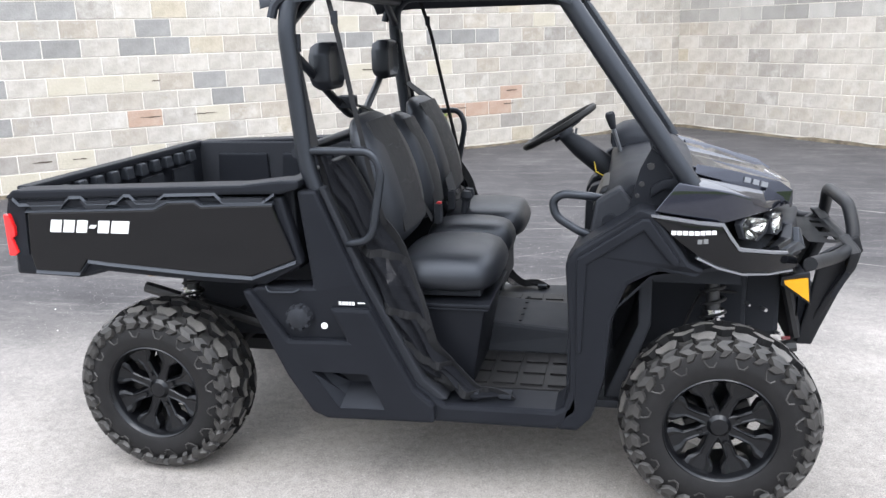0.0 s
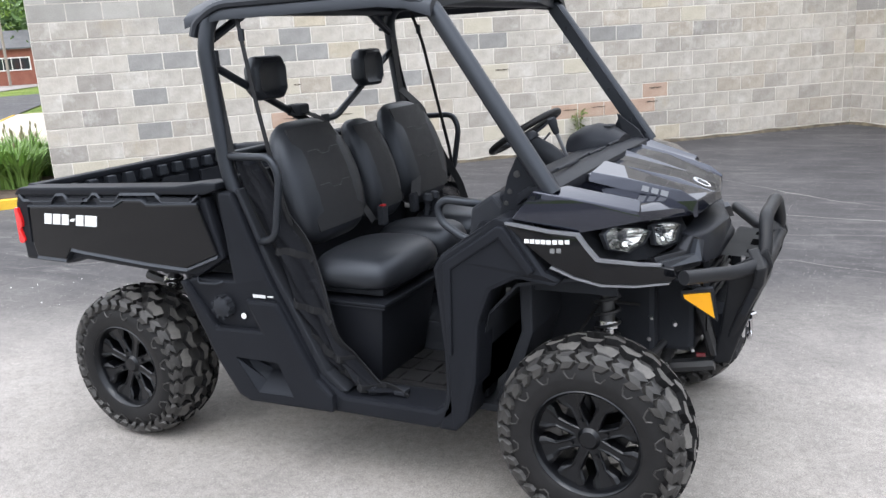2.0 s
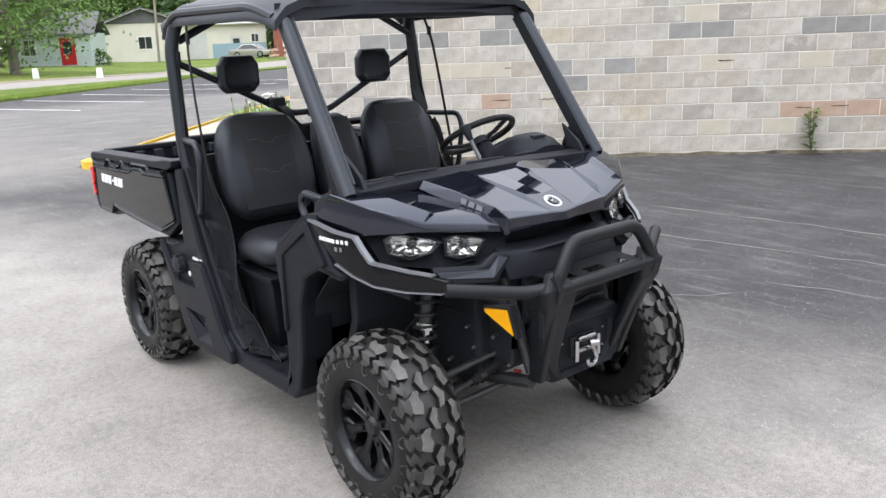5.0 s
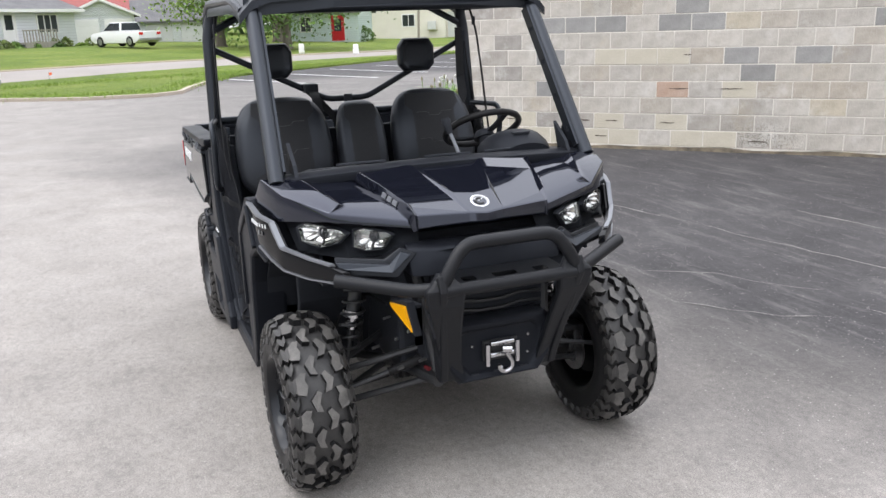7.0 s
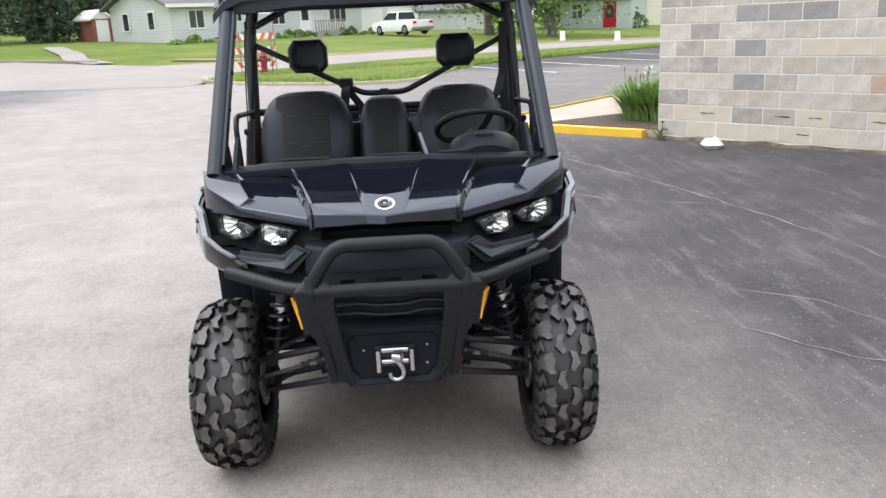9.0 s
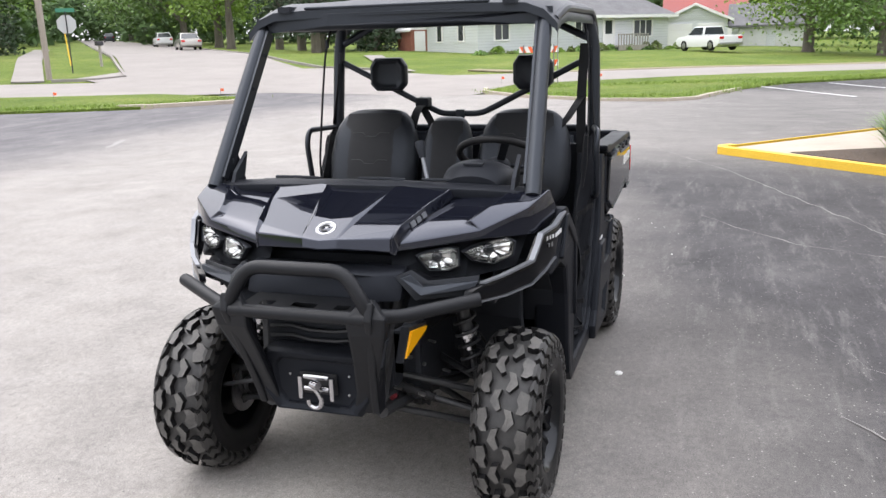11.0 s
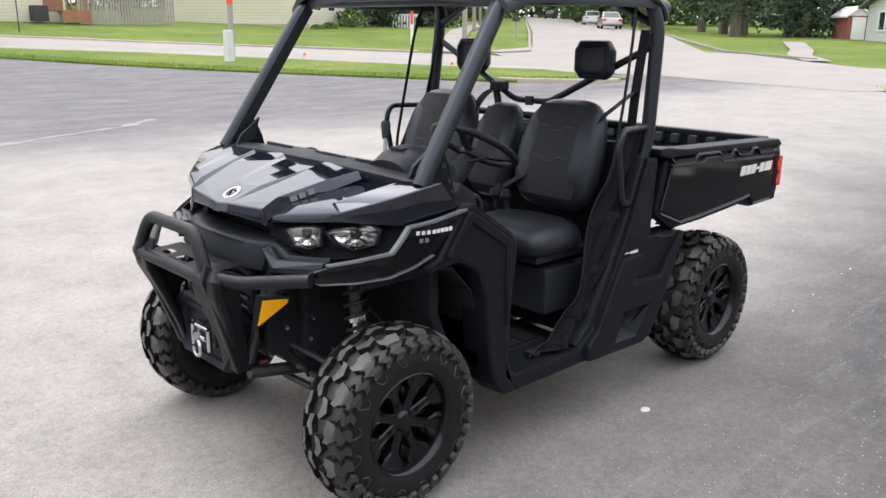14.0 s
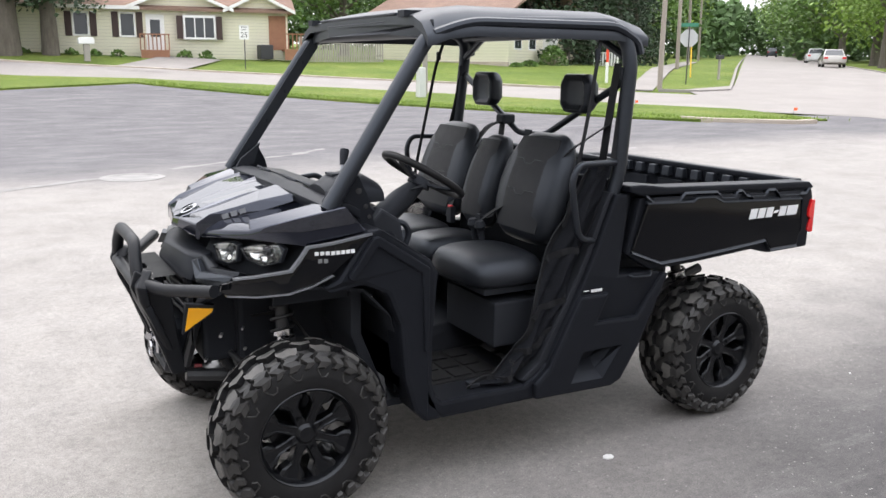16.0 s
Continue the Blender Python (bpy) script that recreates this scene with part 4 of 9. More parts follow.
def wheel(x, side, half, yc):
    """A wheel: rim with spokes, tyre and tread. Its outer face looks along local +z."""
    m = pose(x, side * yc, 0.337, -90 * side, 0, 0) @ Matrix.Scale(0.978, 4)
    bm = B()
    ob_prof = [(0.186, -half + 0.02), (0.182, -half + 0.03), (0.178, -0.02), (0.172, 0.035), (0.180, half - 0.045), (0.193, half - 0.022), (0.198, half - 0.010), (0.193, half - 0.006),
               (0.185, half - 0.014), (0.177, half - 0.040), (0.168, 0.03), (0.172, -0.02), (0.176, -half + 0.03)]
    add_lathe(bm, ob_prof, Matrix(), 40)
    add_lathe(bm, [(0.0, -0.03), (0.12, -0.035), (0.125, -0.055), (0.05, -0.06), (0.0, -0.06)], Matrix(), 24)
    rim = part("wheel", bm, "rim", utv, "gloss black eight-spoke wheel with knobbly tyre", True, 0)
    rim.matrix_basis = m
    # spokes
    sp = None
    for k in range(8):
        a = 2 * math.pi * (k + 0.5) / 8
        r = Matrix.Rotation(a, 4, "Z")
        if sp is None:
            bm = B()
            zf = half - 0.05
            def ring(rad, w, z0, z1, dip):
                return [(rad, -w, z0), (rad, w, z0), (rad, w, z1 - 0.006), (rad, w * 0.72, z1), (rad, w * 0.40, z1 - dip), (rad, -w * 0.40, z1 - dip), (rad, -w * 0.72, z1), (rad, -w, z1 - 0.006)]
            add_loft(bm, [ring(0.038, 0.023, zf - 0.05, zf - 0.004, 0.002), ring(0.080, 0.0185, zf - 0.05, zf - 0.002, 0.004), ring(0.122, 0.021, zf - 0.045, zf + 0.003, 0.006),
                          ring(0.150, 0.048, zf - 0.04, zf + 0.009, 0.006), ring(0.182, 0.056, zf - 0.03, zf + 0.016, 0.006)])
            s = part("spoke", bm, "rim", rim, "", False, 0.002)
            sp = s.data
        else:
            s = new("spoke", sp)
            s.parent = rim
        s.matrix_basis = r
    bm = B()
    zf = half - 0.05
    add_lathe(bm, [(0.0, zf + 0.008), (0.030, zf + 0.006), (0.036, zf + 0.000), (0.048, zf - 0.012), (0.056, zf - 0.02), (0.058, zf - 0.06), (0, zf - 0.06)], Matrix(), 20)
    for k in range(4):
        a = math.pi / 2 * k + 0.4
        add_lathe(bm, [(0.009, zf - 0.03), (0.009, zf + 0.002), (0.0, zf + 0.004)], Matrix.Translation((0.068 * math.cos(a), 0.068 * math.sin(a), 0)), 6)
    part("hub_cap", bm, "rim", rim, "round black hub cap", True)
    # tyre
    bm = B()
    prof = [(0.180, -half + 0.03), (0.184, -half + 0.012), (0.205, -half + 0.004), (0.235, -half)]
    n = 14
    prof += [(tyre_r(lerp(-half, half, k / n), half), lerp(-half, half, k / n)) for k in range(n + 1)]
    prof += [(0.235, half), (0.212, half - 0.003), (0.199, half - 0.008), (0.192, half - 0.012), (0.184, half - 0.03)]
    add_lathe(bm, prof, Matrix(), 48)
    for f in bm.faces:
        c = f.calc_center_median()
        f.material_index = int(math.hypot(c.x, c.y) > 0.29)
    part("tyre", bm, ("rubber", "crown"), rim, "black off-road tyre", True, 0, 60)
    # tread lugs
    R = 0.333
    N = 16
    pitch = 2 * math.pi / N
    bm = B()
    def lug(poly, a0, lift=0.025):
        low, top = [], []
        mu, mw = sum(p[0] for p in poly) / len(poly), sum(p[1] for p in poly) / len(poly)
        for u, w in poly:
            u, w = lerp(mu, u, 0.86), lerp(mw, w, 0.88)
            a = a0 + u / R
            r0 = tyre_r(w, half)
            k = min(1.0, max(0.0, (abs(w) / half - 0.75) / 0.25))
            wo = w + math.copysign(lift * 0.9 * k, w)
            r1 = r0 + lift * (1 - 0.75 * k)
            low.append(bm.verts.new(((r0 - 0.012) * math.cos(a), (r0 - 0.012) * math.sin(a), w * (0.97 if k > 0 else 1))))
            top.append(bm.verts.new((r1 * math.cos(a), r1 * math.sin(a), wo)))
        m2 = len(poly)
        bm.faces.new(top)
        for k in range(m2):
            j = (k + 1) % m2
            bm.faces.new((low[k], low[j], top[j], top[k])).material_index = 1
    h = half / 0.13
    chev = [(-0.046, 0.006 * h), (-0.010, 0.018 * h), (0.030, 0.003 * h), (0.042, 0.020 * h), (0.006, 0.052 * h), (-0.040, 0.036 * h)]
    chev2 = [(-0.046, 0.060 * h), (-0.008, 0.048 * h), (0.018, 0.058 * h), (0.046, 0.048 * h), (0.050, 0.072 * h), (0.030, 0.094 * h), (0.024, 0.110 * h), (-0.012, 0.106 * h), (-0.036, 0.094 * h)]
    for k in range(N):
        for sgn in (1, -1):
            a = pitch * (k + (0 if sgn > 0 else 0.5))
            for q, off in ((chev, 0.0), (chev2, 0.48)):
                poly = [(u, w * sgn) for u, w in q]
                lug(poly if sgn > 0 else poly[::-1], a + pitch * off)
    part("tread", bm, ("tread", "rubber"), rim, "dusty grey tread lugs")
    # shoulder blocks that wrap down the sidewall, with narrow zigzag grooves between them
    def block_data(sgn, wide, deep):
        bm = B()
        path = [(0.336, 0.092), (0.332, 0.104), (0.322, 0.118), (0.305, 0.1285), (0.283, 0.1315), (0.262, 0.1300)][:deep]
        zig = (0.012, -0.010, 0.012, -0.010, 0.008, 0.0)
        cut = (0.004, 0.0, 0.0, 0.002, 0.006, 0.018)
        top, low = [], []
        for (r, w), z, c in zip(path, zig, cut):
            for u in (-wide + c, -wide * 0.3, wide * 0.3, wide - c):
                an = (u + z) / R
                top.append(bm.verts.new((r * math.cos(an), r * math.sin(an), sgn * w * h)))
                rl = r - (0.026 if w < 0.12 else 0.012)
                low.append(bm.verts.new((rl * math.cos(an), rl * math.sin(an), sgn * w * h * (0.90 if w > 0.11 else 1.0))))
        n = len(path)
        for i in range(n - 1):
            for j in range(3):
                bm.faces.new([top[i * 4 + j], top[i * 4 + j + 1], top[i * 4 + j + 5], top[i * 4 + j + 4]])
        rim_ids = [0, 1, 2] + [4 * i + 3 for i in range(n)] + [4 * n - 2, 4 * n - 3] + [4 * i for i in range(n - 1, 0, -1)]
        for i, j in zip(rim_ids, rim_ids[1:] + rim_ids[:1]):
            bm.faces.new((top[j], top[i], low[i], low[j]))
        return bm
    for sgn in (1, -1):
        for wide, deep, off in ((0.018, 5, 0.0), (0.025, 5, 0.50)):
            first = None
            for k in range(N):
                a = pitch * (k + (0 if sgn > 0 else 0.5) + off)
                if first is None:
                    first = part("shoulder_block", block_data(sgn, wide, deep), "tread_dark", rim)
                    o = first
                else:
                    o = new("shoulder_block", first.data)
                    o.parent = rim
                o.matrix_basis = Matrix.Rotation(a, 4, "Z")
    # raised ribs on the sidewall
    bm = B()
    for k in range(N):
        a = pitch * (k + 0.3)
        pts = []
        for j, (rr, du) in enumerate(((0.262, -0.02), (0.245, 0.02), (0.246, 0.09), (0.262, 0.13), (0.28, 0.15))):
            pts.append((rr * math.cos(a + du), rr * math.sin(a + du), half + 0.001 - 0.010 * max(0, (rr - 0.25)) / 0.03))
        add_tube(bm, pts, 0.0035, 5)
    part("sidewall_rib", bm, "tread_dark", rim)
    return rim


for wx, half, yc in ((AX, 0.125, 0.650), (-1.072, 0.145, 0.640)):
    for side in (-1, 1):
        wheel(wx, side, half, yc)

# -- chassis, engine and wheel wells --
bm = B()
add_box(bm, (0.0, 0, 0.345), (2.0, 0.44, 0.05))
for s in (-1, 1):
    add_tube(bm, [(-1.35, s * 0.3, 0.62), (-0.55, s * 0.32, 0.42), (-0.3, s * 0.33, 0.34), (0.75, s * 0.33, 0.34), (1.0, s * 0.25, 0.40), (1.38, s * 0.22, 0.46)], 0.026, 8)
    add_tube(bm, [(-1.5, s * 0.3, 0.80), (-0.5, s * 0.33, 0.80), (-0.42, s * 0.6, 0.84)], 0.024, 8)
    add_tube(bm, [(0.72, s * 0.34, 0.36), (0.85, s * 0.34, 0.95), (1.28, s * 0.26, 0.88), (1.38, s * 0.22, 0.5)], 0.022, 8)
part("chassis", bm, "frame", utv, "black painted steel frame", True)
bm = B()
add_box(bm, (-0.82, 0, 0.58), (0.62, 0.52, 0.36))
add_box(bm, (-0.55, 0.1, 0.50), (0.25, 0.5, 0.28))
add_box(bm, (-1.15, 0, 0.50), (0.24, 0.3, 0.26))
part("engine", bm, "plastic_dark", utv, "dark engine block under the bed", False, 0.03)
bm = B()
add_box(bm, (0.93, 0, 0.70), (0.50, 0.60, 0.56))
add_box(bm, (1.20, 0, 0.72), (0.22, 0.48, 0.44))
part("front_bulkhead", bm, "plastic_dark", utv, "", False, 0.02)
for s in (-1, 1):
    bm = B()
    rows = []
    for k in range(9):
        a = lerp(-12, 168, k / 8)
        x, z = AX - 0.02 - 0.40 * math.cos(radians(a)), 0.52 + 0.40 * math.sin(radians(a))
        x, z = max(0.66, min(1.36, x)), min(0.875, z)
        rows.append([(x, s * 0.30, z), (x, s * min(nose_y(x) - 0.03, 0.70), z)])
    add_sheet(bm, rows, 0.012, (0, 0, 1))
    part("wheel_liner", bm, "plastic_dark", utv)
    bm = B()
    add_prism(bm, [(0.64, 0.80), (0.66, 1.02), (1.02, 1.00), (1.10, 0.93), (1.12, 0.80)], "y", s * 0.555, s * 0.570)
    part("splash_panel", bm, "plastic_dark", utv, "", False, 0.004)
    # arms, shock and half shaft at each end
    for ex, inner in ((AX, 0.20), (-AX, 0.22)):
        dx = 0.16
        bm = B()
        for z0, z1 in ((0.40, 0.30), (0.54, 0.43)):
            add_tube(bm, [(ex - dx, s * inner, z0), (ex - 0.02, s * 0.55, z1)], 0.014, 8)
            add_tube(bm, [(ex + dx, s * inner, z0), (ex + 0.02, s * 0.55, z1)], 0.014, 8)
        add_box(bm, (ex, s * 0.55, 0.365), (0.07, 0.05, 0.17))
        part("suspension_arm", bm, "frame", utv, "", True)
        bm = B()
        add_tube(bm, [(ex + 0.03, s * 0.12, 0.42), (ex + 0.01, s * 0.58, 0.345)], 0.014, 8)
        for c, e in (((ex + 0.028, s * 0.22, 0.405), (ex + 0.024, s * 0.30, 0.392)), ((ex + 0.015, s * 0.48, 0.362), (ex + 0.012, s * 0.56, 0.348))):
            pts = [Vector(c).lerp(Vector(e), q / 6) for q in range(7)]
            add_tube(bm, pts, [0.046 - 0.002 * q - 0.008 * (q % 2) for q in range(7)], 12)
        part("half_shaft", bm, "rubber", utv, "black half shaft with ribbed boots", True)
        top, bot = Vector((ex - 0.02 if ex > 0 else ex + 0.02, s * 0.40, 0.86)), Vector((ex, s * 0.49, 0.42))
        bm = B()
        add_tube(bm, [top, top.lerp(bot, 0.5)], 0.026, 12)
        add_tube(bm, [top.lerp(bot, 0.45), bot], 0.012, 10)
        shock = part("shock_absorber", bm, "frame", utv, "shock absorber with black coil spring and bright collar", True)
        bm = B()
        ax = (bot - top).normalized()
        u = ax.orthogonal().normalized()
        v = ax.cross(u)
        coil = [top.lerp(bot, 0.08 + 0.74 * q / 90) + (u * math.cos(q * 0.5) + v * math.sin(q * 0.5)) * 0.042 for q in range(91)]
        add_tube(bm, coil, 0.0065, 6)
        part("coil_spring", bm, "frame", shock, "", True)
        bm = B()
        c = top.lerp(bot, 0.44)
        add_tube(bm, [c, c + ax * 0.025, c + ax * 0.03, c + ax * 0.075], [0.043, 0.043, 0.027, 0.026], 14)
        part("collar", bm, "chrome", shock, "bright chrome spring collar", True)
# steering links, knuckles with brake calipers and hoses at the front wheels
for s in (-1, 1):
    bm = B()
    add_tube(bm, [(1.22, s * 0.18, 0.50), (1.19, s * 0.56, 0.40)], 0.010, 8)
    link = part("tie_rod", bm, "frame", utv, "black steering tie rod with ribbed boot", True)
    bm = B()
    pts = [Vector((1.218, s * 0.205, 0.493)).lerp(Vector((1.205, s * 0.36, 0.452)), q / 10) for q in range(11)]
    add_tube(bm, pts, [0.026 - 0.0008 * q - 0.006 * (q % 2) for q in range(11)], 12)
    part("boot", bm, "rubber", link, "", True)
    bm = B()
    add_lathe(bm, [(0.0, 0.0), (0.10, 0.0), (0.10, 0.008), (0.045, 0.010), (0.045, 0.03), (0.0, 0.03)], pose(AX, s * 0.535, 0.337, -90 * s, 0, 0), 24)
    disc = part("brake_disc", bm, "steel", utv, "bare steel brake disc behind the wheel", True)
    bm = B()
    add_box(bm, (AX - 0.085, s * 0.535, 0.40), (0.06, 0.055, 0.09))
    part("caliper", bm, "silver", disc, "grey brake caliper", False, 0.008)
    bm = B()
    add_tube(bm, rounded([(AX - 0.09, s * 0.53, 0.44), (AX - 0.12, s * 0.48, 0.60), (AX - 0.05, s * 0.38, 0.72), (AX + 0.08, s * 0.33, 0.70)], 0.05, 4), 0.006, 6)
    part("brake_hose", bm, "rubber", utv, "", True)
# small bright fittings near the front wells
for s in (-1, 1):
    bm = B()
    for p, r in (((1.24, s * 0.26, 0.62), 0.007), ((1.22, s * 0.30, 0.47), 0.008), ((1.30, s * 0.24, 0.52), 0.006), ((1.15, s * 0.28, 0.56), 0.007), ((1.17, s * 0.33, 0.66), 0.005), ((1.10, s * 0.36, 0.52), 0.006)):
        add_tube(bm, [p, (p[0] + 0.012, p[1] + s * 0.03, p[2])], r, 8)
    part("bolt", bm, "steel", utv, "bright zinc bolts")
bm = B()
add_tube(bm, [(-1.12, -0.52, 0.80), (-1.10, -0.60, 0.785), (-1.09, -0.66, 0.80)], 0.018, 10)
part("exhaust_tip", bm, "rust", utv, "rust-tinged exhaust tip", True)

# -- lower side panels, sills and fenders --
PANEL = [(-0.415, 1.150), (-0.345, 1.152), (-0.200, 0.82), (-0.012, 0.445), (0.075, 0.375), (0.075, 0.298), (-0.346, 0.286), (-0.401, 0.310), (-0.492, 0.455), (-0.640, 0.775), (-0.590, 0.795), (-0.372, 0.800)]
SILL = [(0.02, 0.298), (0.50, 0.300), (0.575, 0.365), (0.600, 0.46), (0.560, 0.47), (0.535, 0.395), (0.495, 0.372), (0.10, 0.368), (0.04, 0.40)]
FENDER = [(0.50, 0.300), (0.545, 0.46), (0.545, 0.62), (0.528, 0.915), (0.560, 0.965), (0.765, 1.100), (0.815, 1.098), (0.93, 0.925), (0.985, 0.895), (0.955, 0.872), (0.83, 0.893), (0.735, 0.845), (0.685, 0.72), (0.665, 0.50), (0.625, 0.355), (0.575, 0.300)]
for s in (-1, 1):
    bm = B()
    add_prism(bm, PANEL, "y", s * 0.66, s * 0.765, lambda x, z: s * (-0.02 if z < 0.33 else 0) + s * (0.012 if 0.5 < z < 0.9 else 0))
    lower = part("side_panel", bm, "plastic", utv, "textured black plastic side panel", False, 0.012)
    # lower shell that stands proud round the fuel cap's field, with the step pocket sunk through it
    bm = B()
    add_prism(bm, [(-0.645, 0.782), (-0.612, 0.788), (-0.474, 0.600), (-0.250, 0.606), (-0.312, 0.730), (-0.160, 0.730), (-0.002, 0.432), (0.066, 0.374), (0.066, 0.306), (-0.342, 0.295), (-0.398, 0.318), (-0.490, 0.458)], "y", s * 0.752, s * 0.796)
    shell = part("panel_shell", bm, "plastic", lower, "", False, 0.014)
    for solid in (lower, shell):
        bm = B()
        vs_o = [(-0.392, 0.482), (-0.178, 0.482), (-0.118, 0.346), (-0.292, 0.342)]
        vs_i = [(-0.352, 0.476), (-0.205, 0.476), (-0.170, 0.420), (-0.270, 0.416)]
        add_loft(bm, [[(x, s * 0.83, z) for x, z in vs_o], [(x, s * 0.793, z) for x, z in vs_o], [(x, s * 0.715, z) for x, z in vs_i]])
        carve(solid, bm)
    if s < 0:
        bm = B()
        add_lathe(bm, [(0, 0.036), (0.030, 0.034), (0.040, 0.028), (0.044, 0.0), (0.05, 0.0)], pose(-0.428, -0.776, 0.690, 90, 0, 0), 24)
        cap = part("fuel_cap", bm, "plastic_dark", lower, "round black ribbed fuel cap", True)
        rib = None
        for k in range(9):
            a = 2 * math.pi * k / 9
            if rib is None:
                bm = B()
                add_box(bm, (0.0, 0.0, 0.0), (0.012, 0.012, 0.03))
                rib = part("cap_rib", bm, "plastic_dark", cap)
                o = rib
            else:
                o = new("cap_rib", rib.data)
                o.parent = cap
            o.matrix_basis = pose(-0.428, -0.776, 0.690, 90, 0, 0) @ Matrix.Translation((0.042 * math.cos(a), 0.042 * math.sin(a), 0.016)) @ Matrix.Rotation(a, 4, "Z")
        bm = B()
        add_lathe(bm, [(0, 0.004), (0.012, 0.003), (0.013, 0)], pose(-0.338, -0.776, 0.655, 90, 0, 0), 14)
        part("sticker", bm, "decal", lower, "small round white sticker")
    # a metal edge clip and grip slot
    bm = B()
    add_tube(bm, rounded([(-0.555, s * 0.775, 0.80), (-0.535, s * 0.795, 0.782), (-0.44, s * 0.795, 0.785), (-0.425, s * 0.775, 0.792)], 0.012, 3), 0.005, 6)
    part("edge_clip", bm, "tube", lower, "", True)
    # pillar trim rising to the roof frame
    bm = B()
    add_prism(bm, [(-0.340, 1.16), (-0.318, 1.16), (-0.180, 0.83), (0.020, 0.45), (0.105, 0.382), (0.075, 0.372), (-0.012, 0.435), (-0.205, 0.82)], "y", s * 0.64, s * 0.745)
    part("door_frame_trim", bm, "plastic_dark", utv, "", False, 0.006)
    bm = B()
    add_prism(bm, SILL, "y", s * 0.58, s * 0.765)
    part("sill", bm, "plastic", utv, "black plastic door sill", False, 0.016)
    bm = B()
    # the fender follows the taper of the nose
    add_prism(bm, FENDER, "y", s * 0.62, s * 0.765, lambda x, z: s * (min(0.0, nose_y(x) - 0.760) + (0.012 if z > 0.85 and x < 0.8 else 0)))
    part("front_fender", bm, "plastic", utv, "textured black front fender", False, 0.016)
    bm = B()
    add_prism(bm, [(0.565, 0.935), (0.775, 1.075), (0.80, 1.072), (0.90, 0.93), (0.88, 0.915), (0.78, 1.035), (0.60, 0.915), (0.585, 0.60), (0.568, 0.60)], "y", s * 0.755, s * 0.782)
    part("fender_rib", bm, "plastic", utv, "", False, 0.007)
    # inner footwell wall behind the fender
    bm = B()
    add_prism(bm, [(0.52, 0.36), (0.62, 0.36), (0.66, 0.60), (0.70, 1.00), (0.56, 0.95), (0.535, 0.9)], "y", s * 0.48, s * 0.575)
    part("footwell_side", bm, "plastic_dark", utv, "", False, 0.01)


def skin(name, pts, mat, s, out=0.0, thick=0.012, label="", bevel=0.004, parent=None, sub=3):
    """A panel on the tapered front body, given by (x, z) corners; cut fine along x so that it bends with the nose."""
    bm = B()
    f = bm.faces.new([bm.verts.new((x, 0, z)) for x, z in pts])
    xs = [p[0] for p in pts]
    v = math.floor(min(xs) / 0.05) * 0.05 + 0.05
    while v < max(xs):
        bmesh.ops.bisect_plane(bm, geom=bm.verts[:] + bm.edges[:] + bm.faces[:], plane_co=(v, 0, 0), plane_no=(1, 0, 0))
        v += 0.05
    r = bmesh.ops.extrude_face_region(bm, geom=bm.faces[:])
    outer = {e for e in r["geom"] if isinstance(e, bmesh.types.BMVert)}
    for w in bm.verts:
        y = cowl_y(w.co.x) + out - (0 if w in outer else thick)
        w.co.y = s * max(0.0, y)
    return part(name, bm, mat, parent or utv, label, True, bevel, 30)


